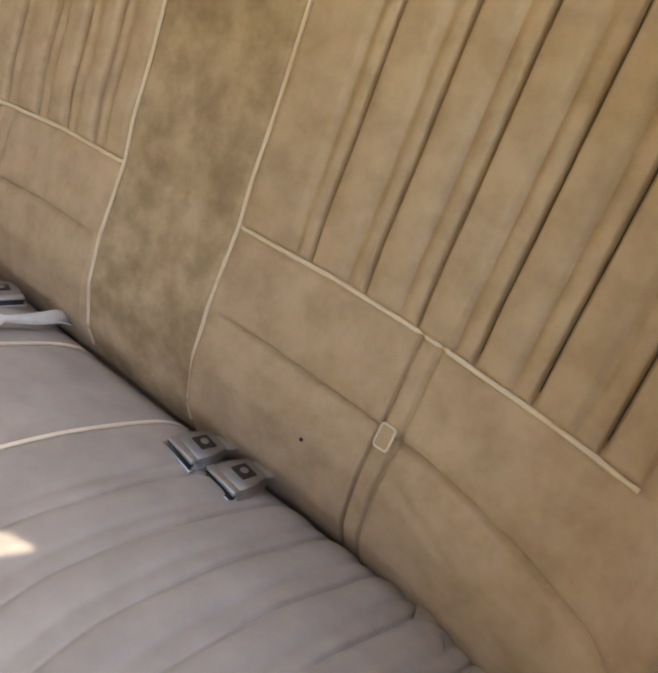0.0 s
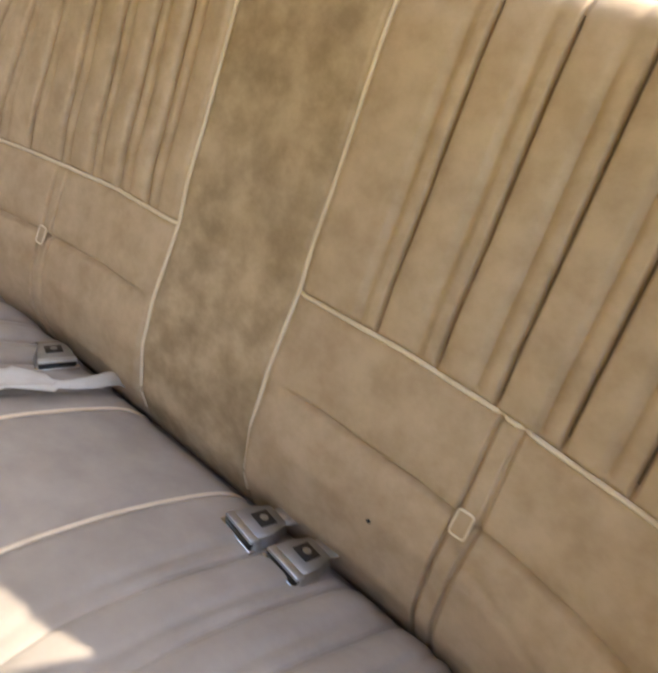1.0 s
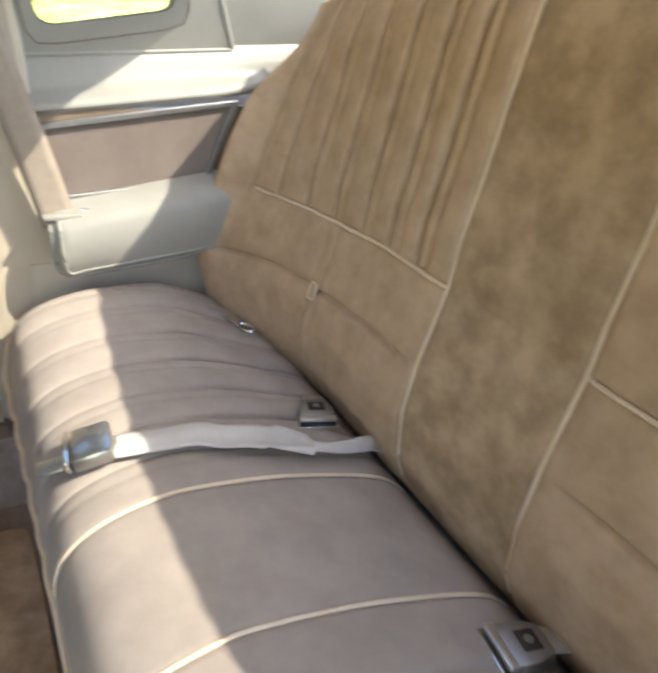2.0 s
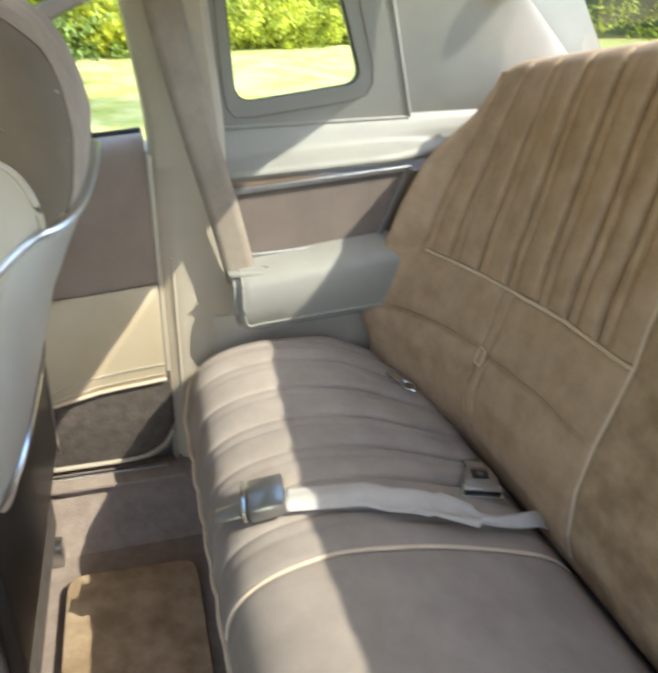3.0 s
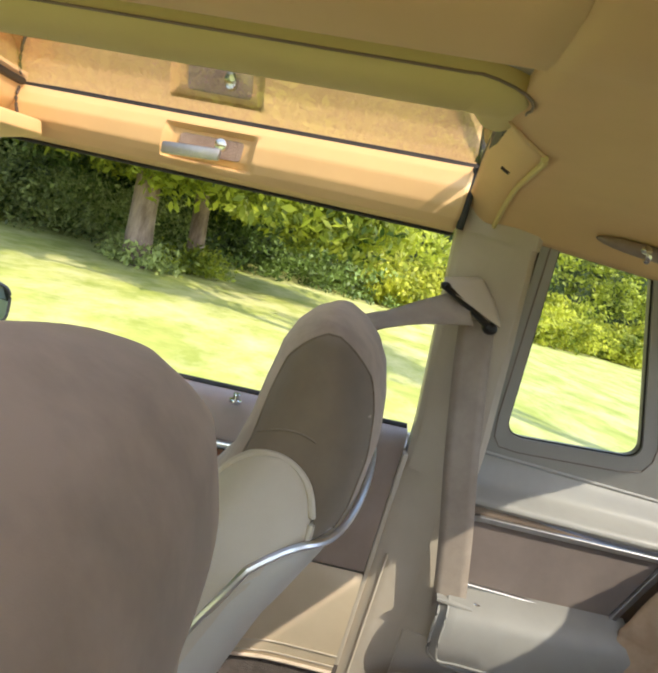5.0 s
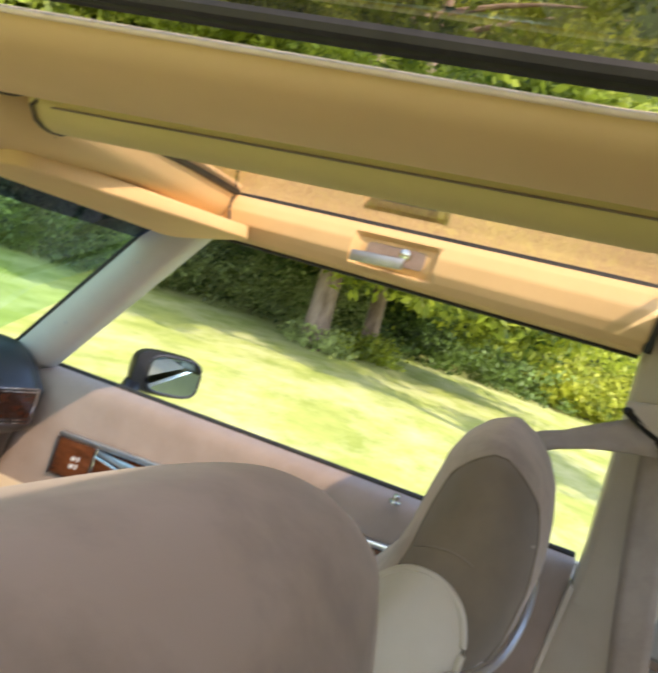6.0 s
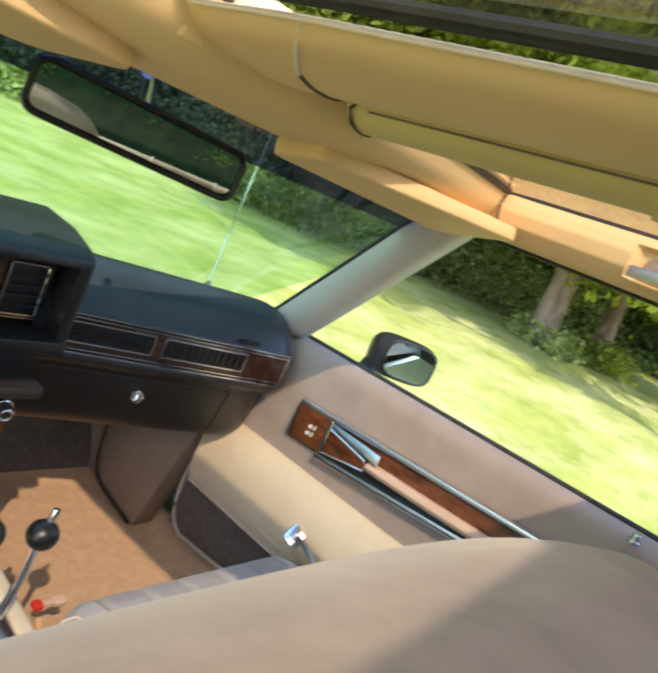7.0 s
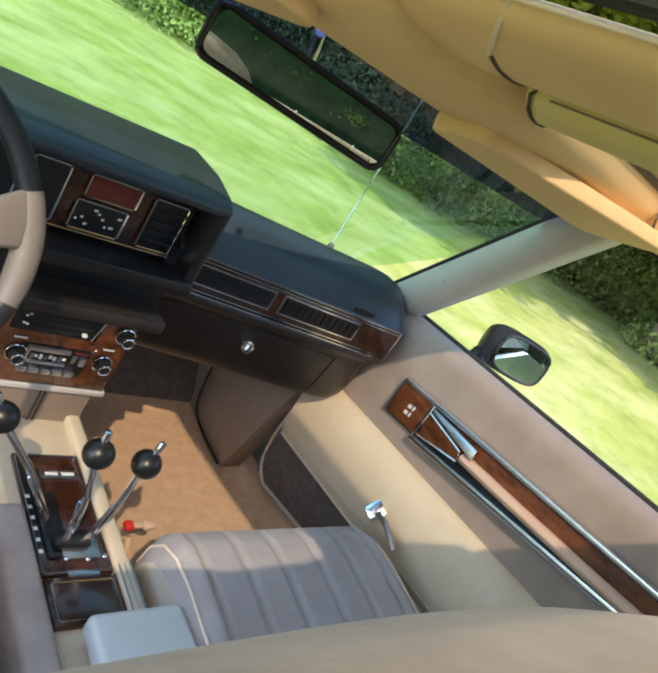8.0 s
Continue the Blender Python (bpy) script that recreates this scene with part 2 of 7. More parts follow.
def tube(points, r, sides=8, closed=False, flat=1.0, up=(0, 0, 1)):
    """A rod along the points; flat squeezes it across the up direction."""
    pts, bm, rings = [Vector(p) for p in points], bmesh.new(), []
    k = len(pts)
    radius = r if callable(r) else (lambda s: r)
    for i, p in enumerate(pts):
        d = (pts[(i + 1) % k] - pts[i - 1]) if closed else (pts[min(i + 1, k - 1)] - pts[max(i - 1, 0)])
        d.normalize()
        ref = Vector(up)
        if abs(d.dot(ref)) > 0.97:
            ref = Vector((0, 1, 0)) if abs(d.y) < 0.9 else Vector((1, 0, 0))
        s = d.cross(ref).normalized()
        w = s.cross(d)
        q = radius(i / max(k - 1, 1))
        rings.append([bm.verts.new(p + q * math.cos(a) * s + q * flat * math.sin(a) * w) for a in (2 * math.pi * j / sides for j in range(sides))])
    for i in range(k if closed else k - 1):
        a, b = rings[i], rings[(i + 1) % k]
        for j in range(sides):
            bm.faces.new((a[j], a[(j + 1) % sides], b[(j + 1) % sides], b[j]))
    if not closed:
        bm.faces.new(rings[0][::-1])
        bm.faces.new(rings[-1])
    return bm


def bevelled(bm, r, seg=2):
    if r:
        bmesh.ops.bevel(bm, geom=list(bm.edges), offset=r, segments=seg, profile=0.5, affect="EDGES", clamp_overlap=True)
    return bm


def block(x0, x1, y0, y1, z0, z1, r=0.004, seg=2, m=None):
    bm = bmesh.new()
    bmesh.ops.create_cube(bm, size=1)
    for v in bm.verts:
        v.co = Vector((x0 + (v.co.x + 0.5) * (x1 - x0), y0 + (v.co.y + 0.5) * (y1 - y0), z0 + (v.co.z + 0.5) * (z1 - z0)))
    bevelled(bm, r, seg)
    if m:
        bm.transform(m)
    return bm


def prism(points, thick, r=0.0, seg=2):
    """The flat outline through the points, thickened by the vector thick."""
    bm = bmesh.new()
    lo = [bm.verts.new(p) for p in points]
    hi = [bm.verts.new(Vector(p) + Vector(thick)) for p in points]
    k = len(lo)
    bm.faces.new(lo[::-1])
    bm.faces.new(hi)
    for i in range(k):
        bm.faces.new((lo[i], lo[(i + 1) % k], hi[(i + 1) % k], hi[i]))
    bmesh.ops.recalc_face_normals(bm, faces=list(bm.faces))
    return bevelled(bm, r, seg)


def disc(centre, axis, r, depth, sides=24, bevel=0.0, r2=None):
    bm = bmesh.new()
    bmesh.ops.create_cone(bm, cap_ends=True, segments=sides, radius1=r, radius2=r if r2 is None else r2, depth=depth)
    bevelled(bm, bevel)
    turn = Vector((0, 0, 1)).rotation_difference(Vector(axis).normalized()).to_matrix().to_4x4()
    bm.transform(Matrix.Translation(centre) @ turn)
    return bm


def ball(centre, r, squash=(1, 1, 1), sub=3):
    bm = bmesh.new()
    bmesh.ops.create_icosphere(bm, subdivisions=sub, radius=r)
    bm.transform(Matrix.Translation(centre) @ Matrix.Diagonal((*squash, 1)))
    return bm


def joined(*some):
    bm = bmesh.new()
    for b in some:
        me = bpy.data.meshes.new("joint")
        b.to_mesh(me)
        b.free()
        bm.from_mesh(me)
        bpy.data.meshes.remove(me)
    return bm


def rounded_loop(corners, r, n=5):
    """A flat closed outline with its corners rounded."""
    out, k = [], len(corners)
    for i in range(k):
        a, b, c = (Vector(corners[(i + s) % k]) for s in (-1, 0, 1))
        q = min(r, (a - b).length * 0.45, (c - b).length * 0.45)
        p0, p1 = b + (a - b).normalized() * q, b + (c - b).normalized() * q
        out += [(1 - t) ** 2 * p0 + 2 * t * (1 - t) * b + t * t * p1 for t in span(0, 1, n)]
    return out


def frame_band(loop_a, loop_b, thick):
    """A flat frame between two outlines with the same number of points, thickened."""
    bm = bmesh.new()
    k, th = len(loop_a), Vector(thick)
    v = [[bm.verts.new(Vector(p) + off) for p in loop] for loop, off in ((loop_a, th), (loop_b, th), (loop_b, th * 0), (loop_a, th * 0))]
    for s in range(4):
        for i in range(k):
            bm.faces.new((v[s][i], v[s][(i + 1) % k], v[(s + 1) % 4][(i + 1) % k], v[(s + 1) % 4][i]))
    bmesh.ops.recalc_face_normals(bm, faces=list(bm.faces))
    return bm


# ---- the ground and what stands on it ----
def lawn_z(x, y):
    r = math.hypot(x, y)
    return 0.05 * noise.noise(Vector((x * 0.25, y * 0.25, 3.0))) * min(r / 8, 1) if r < 60 else 0.0


edges = [-400, -120, -60] + span(-36, 36, 73) + [60, 120, 400]
tagged(part("ground", grid(lambda x, y: (x, y, lawn_z(x, y) - 0.002), edges, edges), LAWN), "sunlit yellow-green mown lawn with pale dry patches", "lawn", kind="structure")


def leaf_cloud(spots, count, size, rng, droop=0.3, per=22, spray=0.2):
    """Small leaf quads in drooping sprays, thickest near the outside of the given ellipsoid clumps."""
    spots = np.array(spots)
    weights = spots[:, 3] * spots[:, 5]
    m = count // per
    pick = spots[rng.choice(len(spots), m, p=weights / weights.sum())]
    d = rng.normal(size=(m, 3))
    d /= np.linalg.norm(d, axis=1)[:, None]
    mid = pick[:, :3] + d * (rng.uniform(0.45, 1.05, m) ** 0.6)[:, None] * pick[:, 3:]
    c = np.repeat(mid, per, axis=0) + rng.normal(size=(m * per, 3)) * np.array((spray, spray, spray * 0.55))
    k = len(c)
    c[:, 2] = np.where(c[:, 2] < 0.03, rng.uniform(0.03, 0.4, k), c[:, 2])
    a = rng.normal(size=(k, 3))
    a[:, 2] -= droop
    a /= np.linalg.norm(a, axis=1)[:, None]
    b = np.cross(a, np.repeat(d, per, axis=0) + rng.normal(size=(k, 3)) * 0.5)
    b /= np.linalg.norm(b, axis=1)[:, None] + 1e-6
    s = (size * rng.uniform(0.55, 1.35, k))[:, None]
    verts = np.stack((c - a * s, c + b * s * 0.45, c + a * s, c - b * s * 0.45), axis=1).reshape(-1, 3)
    return verts, np.arange(4 * k).reshape(-1, 4)


def leaf_object(name, spots, count, size, mat, seed, parent=None, droop=0.3, spray=0.2):
    verts, faces = leaf_cloud(spots, count, size, np.random.default_rng(seed), droop, spray=spray)
    me = bpy.data.meshes.new(name)
    me.from_pydata(verts.tolist(), [], faces.tolist())
    me.materials.append(mat)
    ob = new(name, me)
    if parent:
        ob.parent = parent
        ob.matrix_parent_inverse = Matrix.Translation(-parent.location)
    return ob


def tree(x, y, trunk_r, height, seed, label, crown, sprays=()):
    """A tree on the slope that the car stands on: it leans towards the front of the car."""
    t = thing("tree", (x, y, 0), label, "tree", "lawn trees")
    rng = random.Random(seed)

    def at(z):
        return x + 0.05 * math.sin(z), y + 0.15 * z + 0.04 * math.cos(1.3 * z)

    path = [(*at(z), z) for z in [-0.05, 0.0, 0.12, 0.3, 0.6, 1.0] + span(1.5, height, 11)]
    rods = [tube(path, lambda s: trunk_r * (1 + 0.45 * max(0.0, 1 - s / 0.16) ** 2 - 0.6 * s), 18)]
    for v in rods[0].verts:
        v.co += Vector((v.co.x - at(v.co.z)[0], v.co.y - at(v.co.z)[1], 0)) * 0.16 * noise.noise(Vector((v.co.x * 5, v.co.y * 5, v.co.z * 0.8 + seed)))
    for i in range(9):
        z0 = height * rng.uniform(0.30, 0.85)
        a, ln = rng.uniform(0, 2 * math.pi), rng.uniform(1.8, 3.6)
        q = [(at(z0)[0] + math.cos(a) * ln * s, at(z0)[1] + math.sin(a) * ln * s, z0 + ln * (0.55 * s - 0.25 * s * s)) for s in span(0, 1, 6)]
        rods.append(tube(q, lambda s: trunk_r * 0.34 * (1 - 0.85 * s), 7))
    part("trunk", joined(*rods), BARK, t, "rough grey-brown trunk with limbs")
    spots = []
    for i in range(64):
        a, rr = rng.uniform(0, 2 * math.pi), 4.2 * math.sqrt(rng.random())
        z = rng.uniform(*crown) if i < 44 else rng.uniform(1.75, 2.5)
        spots.append((x + rr * math.cos(a), y + 0.4 + rr * math.sin(a), z, rng.uniform(0.6, 1.1), rng.uniform(0.6, 1.1), rng.uniform(0.3, 0.6)))
    spots += [(x + a, y + b, c, 0.55, 0.55, 0.22) for a, b, c in sprays]
    leaf_object("crown", spots, 42000, 0.085, LEAF, seed, t, spray=0.16)
    return t


tree(10.06, 3.66, 0.25, 9.0, 3, "broad tree with two-toned bark on the lawn", (2.2, 7.0), ((-0.8, 0.6, 1.75), (-0.9, -0.3, 1.62), (-0.7, 1.5, 1.7), (-1.2, 0.2, 1.95), (-1.0, -1.0, 1.85), (-1.5, 1.0, 1.9), (-0.6, 0.15, 1.48), (-0.7, 1.0, 1.52), (-0.8, -0.7, 1.42), (-0.5, -1.5, 1.46)))
tree(12.0, 3.32, 0.19, 9.5, 5, "tree with pale bark and drooping leafy sprays", (2.2, 7.0), ((-0.6, -1.2, 1.75), (-0.5, -2.2, 1.5), (-0.7, -3.2, 1.6), (-0.8, -0.2, 1.7), (0.4, -2.8, 1.3), (-0.9, 0.6, 1.75), (-1.0, -1.8, 1.95), (-0.4, -4.0, 1.7), (-0.6, -0.6, 1.42), (-0.5, -1.7, 1.22), (-0.6, -2.7, 1.28)))
tagged(leaf_object("grass_tufts", [(a + 0.34 * math.cos(k), b + 0.34 * math.sin(k), 0.05, 0.20, 0.20, 0.10) for a, b in ((10.06, 3.66), (12.0, 3.32)) for k in span(0, 5.5, 9)], 2600, 0.055, WEED, 33, droop=-0.6, spray=0.14), "long grass round the feet of the trunks", "grass", kind="stuff")
# Unseen tree, inferred from the shade on the lawn and placed to cast it.
tall = thing("tree", (3.4, -7.6, 0), "tall unseen tree that shades the lawn beside the car", "tree", "lawn trees")
rods = [tube([(3.4, -7.6, -0.05), (3.4, -7.6, 0.3), (3.45, -7.5, 2.0), (3.5, -7.3, 4.5), (3.6, -6.8, 6.5), (3.7, -6.2, 8.2)], lambda s: 0.36 * (1 - 0.6 * s) + 0.12 * max(0.0, 1 - 6 * s), 18)]
rods.append(tube(smooth_path([(3.5, -7.2, 4.8), (3.8, -5.6, 6.0), (4.2, -3.4, 6.7), (4.6, -1.2, 7.0), (5.2, 0.8, 6.9)], 4), lambda s: 0.16 * (1 - 0.85 * s), 9))
rods.append(tube(smooth_path([(4.2, -3.4, 6.7), (3.4, -1.6, 7.0), (2.6, 0.2, 6.9)], 4), lambda s: 0.08 * (1 - 0.8 * s), 8))
part("trunk", joined(*rods), BARK, tall, "rough grey-brown trunk with a long limb")
rng_t = random.Random(17)
over = [(4.6 + rng_t.uniform(-2.9, 2.9), 0.55 + rng_t.uniform(-1.2, 1.6), rng_t.uniform(6.4, 7.4), rng_t.uniform(0.5, 0.9), rng_t.uniform(0.5, 0.9), rng_t.uniform(0.3, 0.5)) for i in range(34)]
over += [(3.6 + rng_t.uniform(-0.8, 0.8), -6.4 + rng_t.uniform(-0.8, 0.8), rng_t.uniform(7.8, 9.4), 0.7, 0.7, 0.5) for i in range(5)]
leaf_object("crown", over, 22000, 0.12, LEAF, 41, tall, spray=0.2)
shrub = thing("shrub", (11.0, 3.2, 0), "low green shrub between the two trunks", "shrub")
leaf_object("foliage", [(11.1, 3.2, 0.16, 0.35, 0.3, 0.2), (10.5, 3.5, 0.12, 0.3, 0.3, 0.14), (11.4, 2.95, 0.2, 0.25, 0.25, 0.22)], 1500, 0.055, LEAF, 31, shrub)

# The hedge and wood edge: bushes along a line that comes nearer towards the front of the car.
EDGE = [(-60, -40), (-30, -58), (14, -62), (40, -46), (33, -19), (26, -7.6), (20.5, -2.0), (16.6, 1.9), (14.2, 5.0), (11.2, 6.8), (8.4, 8.2), (5.6, 10.0), (1.5, 12.4), (-6, 16.5), (-22, 24), (-40, 28)]
edge_line = smooth_path([(a, b, 0) for a, b in EDGE], 10)
rng_h = random.Random(11)
low_spots, high_spots = [], []
for p in edge_line:
    for j in range(3):
        a = rng_h.uniform(0, 6.28)
        low_spots.append((p.x + rng_h.uniform(-0.4, 1.2), p.y + rng_h.uniform(-0.3, 1.2), rng_h.uniform(0.3, 1.3), rng_h.uniform(0.7, 1.5), rng_h.uniform(0.7, 1.5), rng_h.uniform(0.5, 1.1)))
    for j in range(8):
        high_spots.append((p.x + rng_h.uniform(0.3, 2.6), p.y + rng_h.uniform(0.3, 2.6), rng_h.uniform(2.2, 8.5), rng_h.uniform(1.0, 2.0), rng_h.uniform(1.0, 2.0), rng_h.uniform(0.7, 1.4)))
# Shade and sunlight on the low bushes go into two leaf colours.
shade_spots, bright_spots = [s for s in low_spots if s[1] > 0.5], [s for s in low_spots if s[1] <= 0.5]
tagged(leaf_object("hedge", [s for s in shade_spots if s[0] > -2], 52000, 0.075, LEAF_SHADED, 21, spray=0.14), "leafy hedge of shrubs along the lawn, shade in its colour", "hedge", kind="stuff")
tagged(leaf_object("shrubs", [s for s in bright_spots if s[1] > -24], 60000, 0.095, LEAF_SUNLIT, 23, spray=0.16), "yellow-green shrubs along the lawn, sunlight in their colour", "shrubs", kind="stuff")
verge = smooth_path([(-7, 15.5, 0), (0, 11.4, 0), (3.0, 9.9, 0), (4.6, 9.2, 0), (5.8, 8.0, 0), (7.4, 6.9, 0), (9.4, 6.3, 0), (11.4, 5.3, 0), (13.2, 4.2, 0)], 14)
weed_spots = [(p.x + rng_h.uniform(-0.5, 0.8), p.y + rng_h.uniform(-0.3, 0.9), rng_h.uniform(0.1, 0.95), rng_h.uniform(0.3, 0.6), rng_h.uniform(0.3, 0.6), rng_h.uniform(0.2, 0.45)) for p in verge for j in range(4)]
tagged(leaf_object("weeds", weed_spots, 56000, 0.044, WEED, 27, droop=-0.6, spray=0.16), "tall pale green weeds at the lawn's edge", "weeds", kind="stuff")
near_spots = [s for s in high_spots if s[0] > -2 and s[1] > -24]
tagged(leaf_object("woodland", near_spots, 150000, 0.11, LEAF, 22, spray=0.2), "sunlit leafy wood edge behind the lawn", "woodland", kind="stuff")
tagged(leaf_object("far_woodland", [s for s in high_spots + low_spots if s[0] <= -2 or s[1] <= -24], 30000, 0.2, LEAF, 24, spray=0.5), "far leafy wood edge round the lawn", "woodland", kind="stuff")
# A near-black sheet stands in for the shade behind the leaves.
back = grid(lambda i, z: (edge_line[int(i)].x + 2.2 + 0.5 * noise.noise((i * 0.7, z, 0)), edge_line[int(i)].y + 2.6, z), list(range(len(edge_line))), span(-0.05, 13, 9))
tagged(part("backdrop", back, SHADE_SHEET), "near-black sheet for the shade deep in the wood", "backdrop", kind="structure")


# ---- the car's shell ----
def belt(y):
    """Height of the door's window line."""
    return 0.98 - 0.1 * (y + 0.4)


def pan(x, y):
    z = 0.25 + 0.11 * math.exp(-((x / 0.13) ** 4))
    z += 0.11 * max(0, min(1, (abs(x) - 0.615) / 0.05)) * (1 - 0.8 * max(0.0, min(1.0, (y - 0.35) / 0.3)))
    if y > 1.02:
        z += 1.5 * (y - 1.02)
    if y < -0.50:
        z = max(z, 0.30)
    return (x, y, z)


tagged(part("floor", grid(pan, span(-0.72, 0.72, 61), span(-0.10, 1.03, 42)), CARPET), "orange-tan carpet over the front floor", "carpet", kind="structure")
# Darker carpet puts the deep shade below the dashboard into the toe board.
tagged(part("toe_board", grid(pan, span(-0.72, 0.72, 61), span(1.03, 1.155, 8)), CARPET_DARK), "carpeted toe board, darkened for the deep shade below the dashboard", "carpet", kind="structure")
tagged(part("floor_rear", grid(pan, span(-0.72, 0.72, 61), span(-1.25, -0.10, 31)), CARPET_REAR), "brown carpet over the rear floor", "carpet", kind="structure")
for side, word in ((1, "right"), (-1, "left")):
    door_line = [(0.70, belt(0.7) - 0.05), (-0.41, belt(-0.41) - 0.03)] if side > 0 else [(0.80, 0.78), (0.80, 0.36), (-0.41, 0.36), (-0.41, 0.93)]
    skin = prism([(side * 0.86, y, z) for y, z in [(-1.75, 0.0), (1.35, 0.0), (1.35, 0.66), (0.98, 0.70)] + door_line + [(-1.75, 0.95)]], (side * 0.02, 0, 0))
    tagged(part("wall_" + word, skin, PAINT, smooth=False), "light painted car body side", "car body", kind="structure")
tagged(part("wall_front", block(-0.86, 0.86, 1.16, 1.20, 0.0, 0.72, 0), PAINT), "light painted cowl wall ahead of the dashboard", "car body", kind="structure")
tagged(part("cowl", block(-0.86, 0.86, 1.08, 1.35, 0.70, 0.73, 0.004), DASH), "dark cowl below the windscreen", "car body", kind="structure")
tagged(part("wall_rear", block(-0.86, 0.86, -1.75, -1.71, 0.0, 0.95, 0), PAINT), "light painted rear body wall", "car body", kind="structure")
tagged(part("rear_deck", block(-0.86, 0.86, -1.75, -1.30, 0.95, 0.97, 0.004), PAINT), "light painted rear deck", "car body", kind="structure")
tagged(part("parcel_shelf", block(-0.72, 0.72, -1.31, -1.12, 1.04, 1.06, 0.004), VELOUR), "tan parcel shelf behind the rear seat", "shelf", kind="structure")
tagged(part("bulkhead", block(-0.86, 0.86, -1.31, -1.29, 0.25, 1.05, 0), CARPET_DARK), "dark bulkhead behind the rear seat", "car body", kind="structure")


# roof: rear headliner, T-bar, front header, side rails
def roof_z(y):
    return 1.372 - 0.11 * (y + 0.3)


def rear_roof(u, y):
    a = abs(u)
    drop = 0.045 * max(0, (a - 0.42) / 0.2) ** 2 * (1 - 0.8 * min(1, max(0, (-0.68 - y) / 0.14)))
    z = 1.385 - drop - 0.02 * max(0, (-0.70 - y) / 0.265) ** 2 - 0.017 * max(0, (y + 0.46) / 0.108) ** 2
    # the centre runs on into the bar
    k = max(0.0, min(1.0, (y + 0.66) / 0.307))
    j = max(0.0, min(1.0, (0.34 - a) / 0.24))
    j = j * j * (3 - 2 * j)
    return (u, y, z + (roof_z(max(y, -0.40)) + bar_drop(max(-0.118, min(0.002, u / 0.785 if u < 0 else u))) - z) * k * k * (3 - 2 * k) * j)


def bar_left(y):
    """The driver's side edge of the bar, nearer the middle towards the rear."""
    return -0.102 - 0.036 * max(0.0, min(1.0, (y + 0.28) / 0.38))


def bar_drop(x):
    return lerp(BAR, x)


def ceiling_edge(x):
    """Front edge of the rear headliner: the openings' rear frames take its place towards the outside."""
    return -0.353 - 0.052 * max(0.0, min(1.0, (abs(x) - 0.13) / 0.12)) - 0.015 * max(0.0, (abs(x) - 0.25) / 0.37)


BAR = [(-0.13, 0.009), (-0.128, 0.006), (-0.122, -0.001), (-0.108, -0.006), (-0.08, -0.0105), (-0.045, -0.0118), (-0.012, -0.0085), (0.006, -0.004), (0.018, 0.001), (0.028, 0.005), (0.036, 0.008), (0.10, 0.010), (0.103, 0.013)]
roof = grid(lambda u, v: rear_roof(u, -0.885 + (ceiling_edge(u) + 0.885) * v), span(-0.63, 0.63, 85), span(0, 1, 30))
ob = part("ceiling", roof, HEADLINER)
ob.modifiers.new("thick", "SOLIDIFY").thickness = -0.02
tagged(ob, "tan cloth headliner over the rear seat", "headliner", kind="structure")

bar = grid(lambda i, y: (BAR[int(i)][0] * (bar_left(y) / -0.13 if BAR[int(i)][0] < 0 else 1.0), y, roof_z(y) + BAR[int(i)][1]), list(range(len(BAR))), span(-0.353, 0.212, 24))
ob = part("roof_bar", bar, HEADLINER, sharp=50)
ob.modifiers.new("thick", "SOLIDIFY").thickness = -0.004
tagged(ob, "tan padded centre bar between the two roof panels", "roof bar", kind="structure")
tagged(part("roof_skin", block(-0.092, 0.092, -0.40, 0.22, 1.364, 1.368, 0, m=Matrix.Translation((0, -0.3, 1.40)) @ Matrix.Rotation(-0.11, 4, "X") @ Matrix.Translation((0, 0.3, -1.385))), PAINT), "light painted roof bar skin", "car body", kind="structure")


